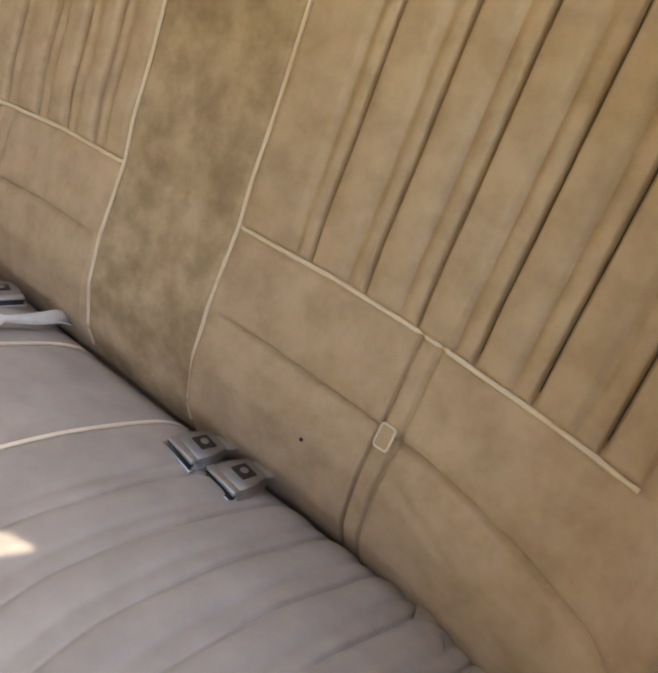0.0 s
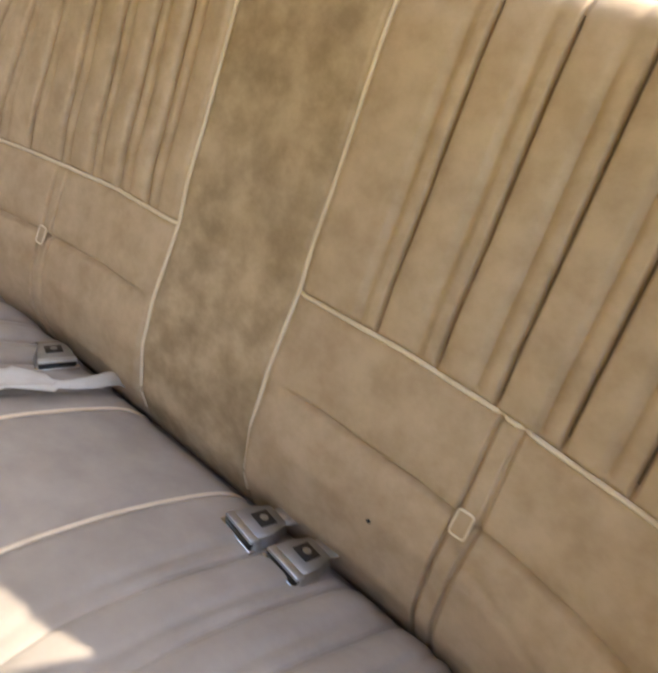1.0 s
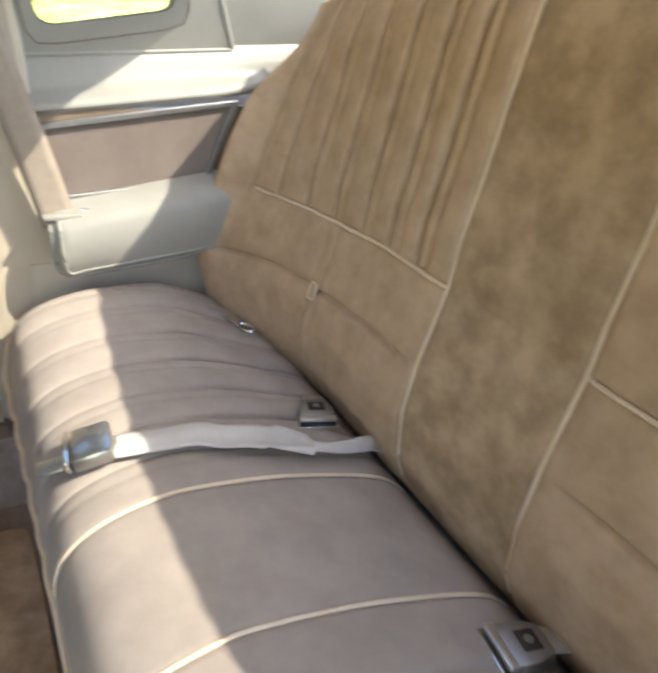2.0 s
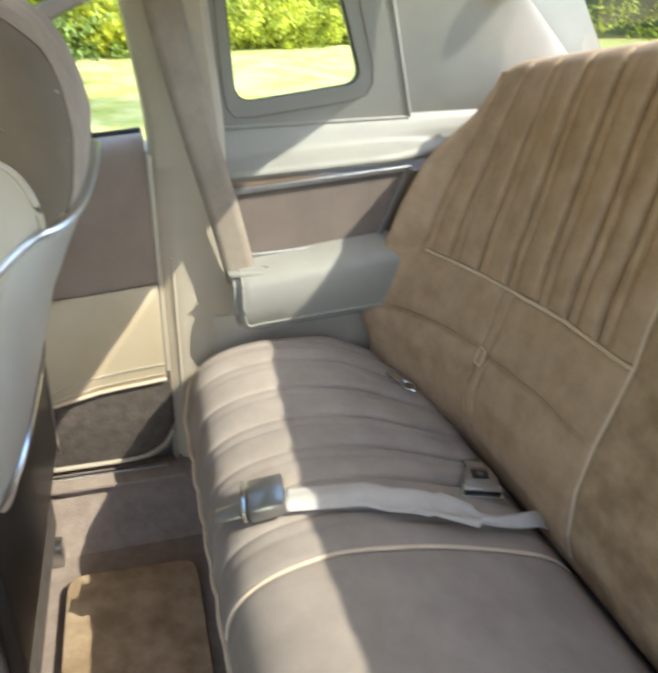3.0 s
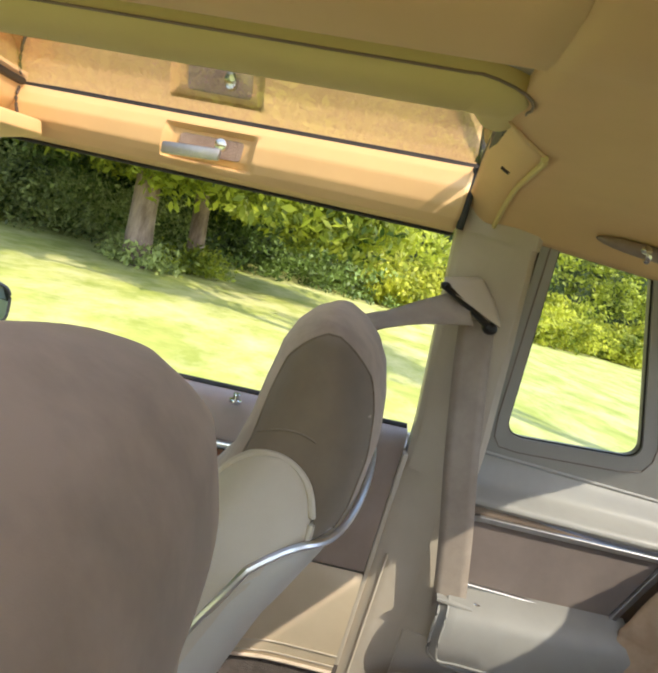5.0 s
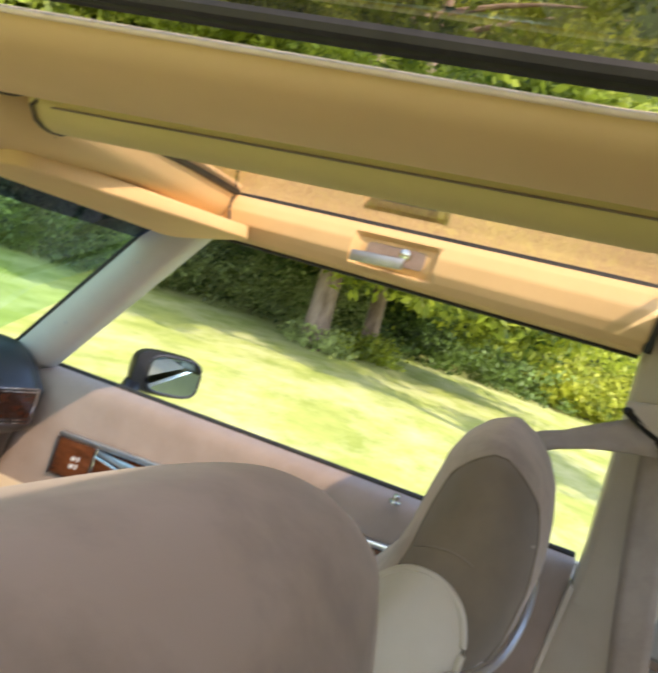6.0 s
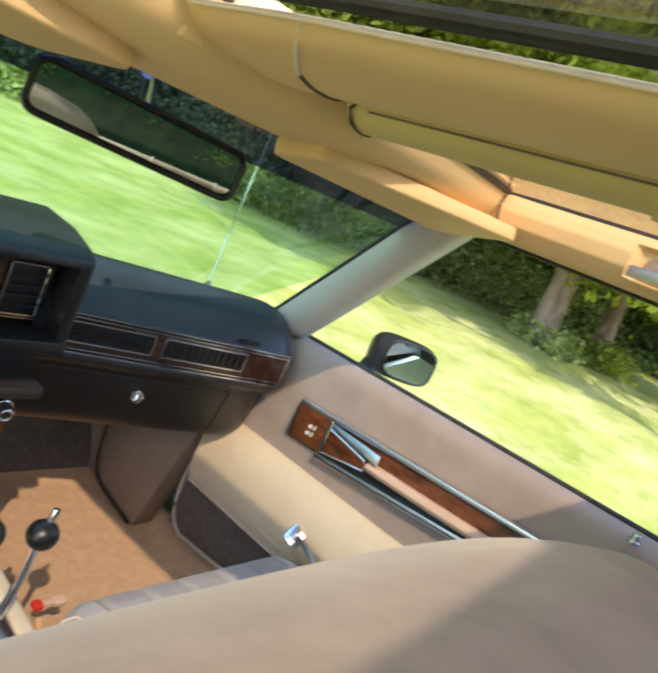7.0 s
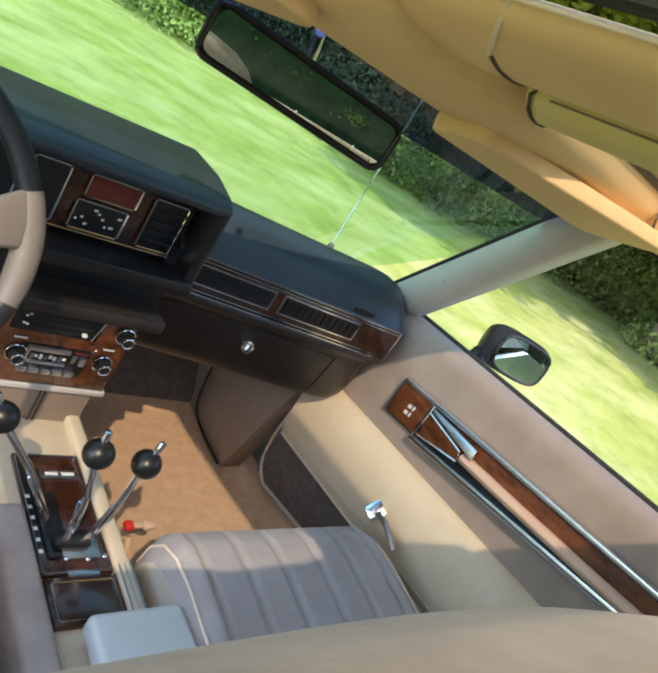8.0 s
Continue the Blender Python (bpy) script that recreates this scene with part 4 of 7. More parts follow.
def back_y(x, z):
    a, side = abs(x), 1 if x > 0 else -1
    y = lerp(BACK_Y, z) + lerp([(0.55, 0.08), (0.75, 0.055), (0.945, 0.014), (1.11, -0.034)], z) * max(0, (a - 0.30) / 0.37) ** 2
    line = seam_z(a)
    edge = min(1, max(0, (0.67 - a) / 0.03))
    y -= 0.02 * (1 - edge) ** 2
    roll = max(0.0, min(1.0, (a - 0.615) / 0.05)) * max(0.0, min(1.0, (1.09 - z) / 0.14)) * max(0.0, min(1.0, (z - 0.57) / 0.16))
    y += 0.050 * roll * roll * (3 - 2 * roll)
    d = 0.006 * notch(a - 0.106, 0.004)
    if a > 0.106:
        d += 0.005 * notch(z - line, 0.004)
        if z > line:
            fade = min(1, (z - line) / 0.008) * max(0.3, min(1, (1.15 - z) / 0.05))
            prev = 0.106
            for c in PAIRS[side]:
                d += fade * ((0.012 if side < 0 else 0.017) * notch(a - c, 0.0024 if side < 0 else 0.0034) + 0.0015 * notch(a - c, 0.008) + 0.0065 * notch(a - c + STRIP, 0.0042))
                if prev < a < c - STRIP:
                    u = (a - prev) / (c - STRIP - prev)
                    d -= fade * 0.003 * (4 * u * (1 - u)) ** 0.7
                prev = c
        else:
            b = BUTTON[side]
            wave = 0.004 * noise.noise(Vector((z * 9, side, 3.0)))
            d += 0.008 * notch(a - b + 0.012 - wave, 0.0022) + 0.006 * notch(a - b - 0.012 - wave, 0.0026)
            d += 0.007 * notch(z - crease_z(a) - 0.003 * noise.noise(Vector((x * 11, 0, 7.0))), 0.003) * min(1, max(0, a - 0.125) / 0.06)
            d += 0.003 * notch(z - crease_z(a), 0.014) * min(1, max(0, a - 0.125) / 0.06)
            if a > b:
                d += 0.0035 * notch(z - crease_z(a) + 0.03 + 0.28 * (a - b), 0.006) * max(0, 1 - (a - b) / 0.2)
            d -= 0.004 * math.sin(max(0, min(1, (z - 0.53) / 0.17)) * math.pi)
            d += 0.0025 * noise.noise(Vector((x * 9, z * 14, 1.0)))
            if side > 0:
                d += 0.0022 * noise.noise(Vector((x * 34 + z * 9, z * 6, 4.0)))
    else:
        d += 0.0015 * noise.noise(Vector((x * 8, z * 8, 5.0)))
    return y - d


def lift(x, z):
    """The seat back is crowned: lower towards the outer end."""
    return lerp([(-0.67, 0.0), (-0.45, 0.010), (0.22, 0.010), (0.48, -0.025), (0.60, -0.040), (0.67, -0.050)], x) * max(0.0, (z - 0.84) / 0.30)


def back_point(x, z, off=0.0):
    return Vector((x, back_y(x, z) + off, z + lift(x, z)))


rear = thing("bench_seat", (0, -0.75, 0.30), "tan velour rear bench seat with pale piping and channelled back", "bench seat")
TOP = [(1.132, 0.0), (1.143, -0.010), (1.149, -0.026), (1.150, -0.05), (1.143, -0.08), (1.06, -0.11)]


def back_sheet(x, v):
    if v <= BACK_TOP:
        return back_point(x, v)
    z, dy = TOP[min(int(round((v - BACK_TOP) * 100)), 5)]
    end = max(0, (abs(x) - 0.60) / 0.07) ** 2
    return Vector((x, back_y(x, BACK_TOP) + dy, z - 0.03 * end + lift(x, z)))


def columns(side, lo, hi):
    """Columns across a channelled section, closest together at the stitched lines."""
    us = set(round(u, 5) for u in span(lo, hi, 130))
    for c in PAIRS[side] + [BUTTON[side] - 0.012, BUTTON[side] + 0.012]:
        us |= set(round(c + k * 0.0009, 5) for k in range(-6, 7))
    return [side * u for u in sorted(u for u in us if lo <= u <= hi)]


def back_strip(us, mat, name, label):
    rows = span(0.46, 0.68, 46) + span(0.684, 0.76, 40) + span(0.765, 0.80, 8) + span(0.803, 0.84, 24) + span(0.845, BACK_TOP, 44)
    part(name, grid(back_sheet, us, rows + [BACK_TOP + 0.01 * k for k in range(1, 6)]), mat, rear, label, sharp=80)


back_strip(columns(-1, 0.106, 0.67), VELOUR, "back_panel", "channelled tan velour back section")
back_strip(columns(1, 0.106, 0.67), VELOUR, "back_panel", "channelled tan velour back section")
back_strip(span(-0.106, 0.106, 60), VELOUR_WORN, "centre_panel", "plain brushed velour centre section")
for side in (1, -1):
    flank = grid(lambda s, z: Vector((side * (0.67 + 0.006 * math.sin(s * 3.14)), back_y(0.67, min(z, BACK_TOP)) - 0.19 * s, z + lift(side * 0.67, z))), span(0, 1, 6), span(0.46, 1.12, 14))
    part("side_panel", flank, VELOUR, rear)
    part("piping", tube([back_point(side * 0.106, z, 0.003) for z in span(0.545, BACK_TOP, 60)] + [back_sheet(side * 0.106, BACK_TOP + v) + Vector((0, 0, 0.003)) for v in (0.01, 0.02, 0.03)], 0.0027, 7), PIPING, rear, "pale welt")
    part("cross_piping", tube([back_point(side * x, seam_z(x), 0.003) for x in span(0.108, 0.60, 60)], 0.0028, 7), PIPING, rear, "pale welt")
    c = back_point(side * BUTTON[side], 0.707, 0.009)
    sq = rounded_loop([c + Vector((dx, -0.3 * dz, dz)) for dx, dz in ((-0.0085, -0.0125), (0.0085, -0.0125), (0.0085, 0.0125), (-0.0085, 0.0125))], 0.004, 4)
    clip = part("back_button", prism(sq, (0, 0.004, 0), 0.0015, 1), VELOUR, rear, "square fabric button")
    part("rim", tube([p + Vector((0, 0.004, 0)) for p in sq], 0.0014, 6, True), PIPING, clip, "pale rim")
# Dark cords put the crease shade into the stitched channels of the back.
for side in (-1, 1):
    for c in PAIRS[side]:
        part("channel_seam", tube([back_point(side * c, z, 0.0012) for z in span(seam_z(c) + 0.012, BACK_TOP - 0.004, 24)], 0.0013 if side > 0 else 0.0008, 5), CARPET_DARK, rear, "stitched channel, crease shade as a dark cord")
part("stain", disc(back_point(-0.292, 0.648, 0.0015), (0, 1, 0), 0.0025, 0.001, 10), RUBBER, rear, "small burn hole")

CUSH = [(-0.93, 0.47), (-0.895, 0.505), (-0.872, 0.532), (-0.848, 0.551), (-0.80, 0.568), (-0.70, 0.588), (-0.60, 0.593), (-0.53, 0.585), (-0.48, 0.566), (-0.452, 0.538), (-0.440, 0.50), (-0.442, 0.46), (-0.452, 0.40), (-0.46, 0.28)]
cush_path = smooth_path([(0, y, z) for y, z in CUSH], 6)


def cush_point(x, i, lift=0.0):
    p = cush_path[int(i)]
    a = abs(x)
    k = max(0, min(1, (p.y + 0.86) / 0.28))
    xx = x + 0.04 * k * max(0, min(1, (0.67 - a) / 0.12))
    d = 0.0
    top = max(0, min(1, (p.z - 0.46) / 0.04))
    if p.z > 0.46:
        d += top * 0.005 * notch(a - 0.104, 0.004)
        if a > 0.104:
            prev = 0.104
            deep = top * max(0.25, min(1, (-0.60 - p.y) / 0.10))
            for c in PAIRS[1 if x > 0 else -1]:
                d += deep * ((0.0085 if x > 0 else 0.004) * notch(a - c, 0.0030) + (0.006 if x > 0 else 0.003) * notch(a - c, 0.010) + 0.004 * notch(a - c + STRIP, 0.006))
                if prev < a < c - STRIP:
                    u = (a - prev) / (c - STRIP - prev)
                    d -= top * 0.002 * (4 * u * (1 - u)) ** 0.7
                prev = c
    end = max(0, (a - 0.58) / 0.09)
    nrm = Vector((0, 0.25 if p.y > -0.5 else 0.0, 1)) if p.z > 0.5 else Vector((0, 1, 0))
    rise = 0.040 * max(0.0, min(1.0, (a - 0.12) / 0.45)) ** 1.3 * max(0.0, min(1.0, (p.z - 0.45) / 0.10)) * max(0.35, min(1.0, (p.y + 0.86) / 0.16))
    return Vector((xx, p.y - 0.012 * end ** 2, p.z + rise - 0.012 * end ** 3 * (p.z > 0.45))) + nrm * (lift - d)


def cush_strip(us, name, mat, label):
    part(name, grid(cush_point, us, list(range(len(cush_path)))), mat, rear, label, sharp=80)


cush_strip(columns(-1, 0.104, 0.67), "cushion", VELOUR_GREY, "channelled grey-tan cushion section")
cush_strip(columns(1, 0.104, 0.67), "cushion", VELOUR_GREY, "channelled grey-tan cushion section")
cush_strip(span(-0.104, 0.104, 50), "centre_cushion", VELOUR_GREY, "plain cushion section")
# Cushion channels on the right: crease shade as dark cords along the stitching.
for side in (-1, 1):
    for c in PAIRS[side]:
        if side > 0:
            part("channel_seam", tube([cush_point(c, i, 0.0010) for i in range(9, 32)], 0.0017, 5), VELOUR_SHADED, rear, "stitched channel, crease shade as a dark cord")
front_i = min(range(len(cush_path)), key=lambda i: abs(cush_path[i].z - 0.49) + (cush_path[i].y < -0.6))
for side in (1, -1):
    part("cushion_piping", tube([cush_point(side * 0.104, i, 0.004) for i in range(9, front_i + 1)], 0.0027, 7), PIPING, rear, "pale welt")
    part("cushion_end", grid(lambda s, i: cush_point(side * 0.67, i) + Vector((side * 0.004 * s, 0, -0.15 * s)), span(0, 1, 4), list(range(len(cush_path)))), VELOUR_GREY, rear)
welt_line = []
for x in span(-0.668, 0.668, 90):
    up = 6 * max(0.0, min(1.0, (abs(x) - 0.56) / 0.10)) ** 1.5
    lo_i = int(front_i - up)
    welt_line.append(cush_point(x, lo_i, 0.003).lerp(cush_point(x, max(lo_i - 1, 0), 0.003), up - int(up)))
part("front_welt", tube(welt_line, 0.0036, 7), PIPING, rear, "pale welt")


# ---- seat belts of the rear bench ----
def lap_buckle(x, y, z, turn, tilt, label):
    b = thing("seat_belt_buckle", (x, y, z), label, "buckle", "rear seat buckles")
    m = Matrix.Translation((x, y, z)) @ Matrix.Rotation(radians(turn), 4, "Z") @ Matrix.Rotation(radians(tilt), 4, "X") @ Matrix.Scale(1.08, 4)
    outline = [(-0.019, -0.026), (0.019, -0.026), (0.027, 0.0), (0.027, 0.026), (-0.027, 0.026), (-0.027, 0.0)]
    body = prism([(a, c, -0.009) for a, c in outline], (0, 0, 0.015), 0.004, 2)
    for v in body.verts:
        if v.co.z > 0:
            v.co.x *= 0.86
            v.co.y = v.co.y * 0.9 - 0.002
    body.transform(m)
    bd = part("buckle_body", body, BUCKLE, b, "brushed steel body")
    slot = block(-0.0235, 0.0235, 0.023, 0.0275, -0.0045, 0.001, 0.001, m=m)
    part("slot", slot, BLACK, bd)
    part("lip", block(-0.0275, 0.0275, 0.022, 0.031, -0.0095, -0.0045, 0.0012, m=m), CHROME, bd, "chrome lip")
    part("mouth_edge", block(-0.024, 0.024, 0.018, 0.0285, 0.0015, 0.0055, 0.001, m=m), SATIN, bd, "chrome edge")
    part("button", block(-0.011, 0.011, -0.014, 0.006, 0.0055, 0.0072, 0.001, m=m), DASH_LOW, bd, "dark push button")
    part("button_mark", disc(m @ Vector((0, -0.004, 0.0078)), m.to_3x3() @ Vector((0, 0, 1)), 0.005, 0.001, 14), BUCKLE, bd)
    strap = [m @ Vector(p) for p in ((0, -0.022, 0), (0, -0.045, -0.004), (0, -0.075, -0.018))]
    bm = grid(lambda u, i: strap[int(i)] + m.to_3x3() @ Vector((u, 0, 0)), span(-0.014, 0.014, 3), [0, 1, 2])
    ob = part("strap", bm, WEB, b, "short webbing stub")
    ob.modifiers.new("thick", "SOLIDIFY").thickness = 0.002
    return b


lap_buckle(-0.178, -0.826, 0.573, -10, 6, "steel lap belt buckle on the bench cushion beside the centre seam")
lap_buckle(-0.243, -0.828, 0.573, -8, 6, "steel lap belt buckle lying next to its twin")
lap_buckle(0.243, -0.818, 0.577, 70, 4, "steel lap belt buckle beside the pale loose strap")

lap_buckle(-0.515, -0.800, 0.566, 20, -6, "steel belt end with pale strap in the seat crease")

lap = thing("lap_belt", (0.20, -0.65, 0.58), "pale loose lap belt with steel tongue on the cushion", "seat belt")
strap_mid = smooth_path([(0.160, -0.893, 0.545), (0.158, -0.860, 0.572), (0.150, -0.815, 0.586), (0.152, -0.775, 0.594), (0.164, -0.738, 0.602), (0.188, -0.700, 0.606), (0.204, -0.665, 0.606), (0.217, -0.635, 0.612), (0.228, -0.595, 0.609), (0.242, -0.535, 0.603)], 6)


def strap_sheet(u, i):
    p = strap_mid[int(i)]
    d = (strap_mid[min(int(i) + 1, len(strap_mid) - 1)] - strap_mid[max(int(i) - 1, 0)]).normalized()
    s = d.cross(Vector((0, 0, 1))).normalized()
    f = int(i) / len(strap_mid)
    fold = 0.55 if f < 0.35 else 1.0
    return p + s * u * fold + Vector((0, 0, 0.006 * math.sin(u * 130 + f * 9) * (1.2 if f < 0.5 else 0.35)))


ob = part("webbing", grid(strap_sheet, span(-0.023, 0.023, 9), list(range(len(strap_mid)))), WEB_PALE, lap, "pale woven webbing")
ob.modifiers.new("thick", "SOLIDIFY").thickness = 0.0022
m_t = Matrix.Translation((0.249, -0.513, 0.604)) @ Matrix.Rotation(radians(-8), 4, "Z") @ Matrix.Rotation(radians(-12), 4, "X") @ Matrix.Scale(1.15, 4)
part("tongue_housing", block(-0.028, 0.028, -0.020, 0.022, -0.008, 0.010, 0.004, m=m_t), STEEL, lap, "blued steel slide")
part("bar", block(-0.029, 0.029, 0.024, 0.030, -0.004, 0.010, 0.002, m=m_t), CHROME, lap, "chrome bar")
part("tongue", block(-0.012, 0.012, 0.030, 0.062, -0.010, -0.007, 0.001, m=m_t), STEEL, lap, "steel tongue")

anchor = thing("belt_anchor", (0.53, -0.81, 0.58), "small steel lap belt end tucked into the seat crease", "seat belt")
m_a = Matrix.Translation((0.527, -0.810, 0.584)) @ Matrix.Rotation(radians(198), 4, "Z")
part("plate", block(-0.035, 0.005, -0.008, 0.008, -0.002, 0.002, 0.001, m=m_a), CHROME, anchor)
part("ring", tube([m_a @ Vector((0.022 + 0.018 * math.cos(a), 0.010 * math.sin(a), 0)) for a in (2 * math.pi * k / 14 for k in range(14))], 0.003, 6, True), CHROME, anchor)

belt3 = thing("shoulder_belt", (0.63, -0.50, 0.75), "tan shoulder belt hanging from a pillar guide to the armrest", "seat belt")
down = smooth_path([(0.616, -0.446, 1.206), (0.630, -0.464, 1.12), (0.647, -0.498, 0.98), (0.660, -0.530, 0.86), (0.664, -0.556, 0.745)], 8)
ob = part("webbing", grid(lambda u, i: down[int(i)] + Vector((0, u, -0.25 * u)), span(-0.026, 0.026, 5), list(range(len(down)))), WEB, belt3, "tan webbing")
ob.modifiers.new("thick", "SOLIDIFY").thickness = 0.002
fwd = smooth_path([(0.590, -0.425, 1.222), (0.580, -0.385, 1.205), (0.575, -0.335, 1.180), (0.585, -0.28, 1.140), (0.62, -0.24, 1.02), (0.665, -0.21, 0.80), (0.672, -0.20, 0.45)], 8)
ob = part("free_webbing", grid(lambda u, i: fwd[int(i)] + Vector((0.018 * u / 0.024, 0.012 * u / 0.024, u * max(0.25, 1 - i / 22))), span(-0.024, 0.024, 5), list(range(len(fwd)))), WEB, belt3, "tan webbing running forward")
ob.modifiers.new("thick", "SOLIDIFY").thickness = 0.002
cover_pts = [Vector(p) for p in ((0.625, -0.378, 1.252), (0.625, -0.435, 1.268), (0.620, -0.462, 1.240), (0.612, -0.482, 1.205), (0.600, -0.40, 1.235))]
part("guide_cover", prism(cover_pts, (-0.022, 0.003, -0.002), 0.006), VINYL, belt3, "sand plastic guide cover")
part("guide_loop", tube(smooth_path([(0.585, -0.382, 1.240), (0.588, -0.40, 1.232), (0.590, -0.43, 1.218), (0.592, -0.455, 1.205), (0.598, -0.47, 1.200)], 5), 0.005, 8), BLACK, belt3, "black guide loop")
part("guide_knob", ball((0.596, -0.463, 1.200), 0.012, (0.8, 1, 0.8), 2), BLACK, belt3)
part("guide_end", ball((0.588, -0.384, 1.240), 0.008, (0.8, 1, 0.8), 2), BLACK, belt3)
part("exit_slot", block(0.644, 0.686, -0.590, -0.530, 0.757, 0.763, 0.002), QUARTER, belt3)
part("exit_clip", block(0.655, 0.667, -0.602, -0.590, 0.760, 0.769, 0.002), CHROME, belt3)


# ---- front seats ----
SEC = [(0.52, -0.185, 0.02, 0.245), (0.60, -0.205, -0.015, 0.247), (0.72, -0.235, -0.065, 0.247), (0.85, -0.275, -0.115, 0.246), (0.95, -0.308, -0.16, 0.243), (1.02, -0.333, -0.203, 0.237), (1.06, -0.341, -0.220, 0.229), (1.10, -0.342, -0.228, 0.218), (1.135, -0.338, -0.236, 0.203), (1.160, -0.328, -0.248, 0.182), (1.176, -0.313, -0.262, 0.150), (1.185, -0.298, -0.276, 0.10), (1.188, -0.288, -0.286, 0.03)]


FORM = {"dy": 0.0, "dz": 0.0, "wide": 1.0, "deep": 1.0, "head": 2.5, "tilt": 0.0, "tall": 1.0, "back": 0.0, "full": 0.0}


def low_height(z):
    """The height on the plain seat form that belongs to a height on this seat."""
    z -= FORM["dz"]
    return z if z < 1.02 else 1.02 + (z - 1.02) / FORM["tall"]


def fullness(z):
    """One for the lower back, falling softly to none at the headrest."""
    f = max(0.0, min(1.0, (1.10 - z) / 0.15))
    return f * f * (3 - 2 * f)


def sec(z):
    """Rear and front edge and half width of a seat back at a height."""
    z = low_height(z)
    yr, yf, hw = [float(np.interp(z, [s[0] for s in SEC], [s[k] for s in SEC])) for k in (1, 2, 3)]
    k = 1 + (FORM["deep"] - 1) * max(0.0, min(1.0, (z - 0.95) / 0.12))
    w = 1 + (FORM["wide"] - 1) * max(0.0, min(1.0, (z - 0.95) / 0.12))
    lean_in = max(0.0, min(1.0, (z - 0.90) / 0.12)) * (FORM["back"] + FORM["tilt"] * (z - 1.02))
    mid, half = (yr + yf) / 2 + FORM["dy"] + lean_in, (yf - yr) / 2 * k
    f = FORM["full"] * fullness(z)
    return mid - half - f, mid + half, hw * w - 0.36 * f


def bulge(z):
    """How square a seat back is at a height: boxy below, rounded at the headrest."""
    boxy = 2.0 * fullness(low_height(z)) if FORM["full"] else 0.0
    return 4.0 - (4.0 - FORM["head"]) * max(0.0, min(1.0, (low_height(z) - 1.0) / 0.12)) + boxy


def seat_surface(cx, theta, z, off=0.0):
    yr, yf, hw = sec(z)
    n = bulge(z)
    c, s = math.cos(theta), math.sin(theta)
    return Vector((cx + (hw + off) * math.copysign(abs(c) ** (2 / n), c), (yr + yf) / 2 + ((yf - yr) / 2 + off) * math.copysign(abs(s) ** (2 / n), s), z))


def side_x(cx, y, z, side, off=0.0):
    yr, yf, hw = sec(z)
    k = min(0.999, abs((y - (yr + yf) / 2) / ((yf - yr) / 2)))
    n = bulge(z)
    return cx + side * (hw * (1 - k ** n) ** (1 / n) + off)


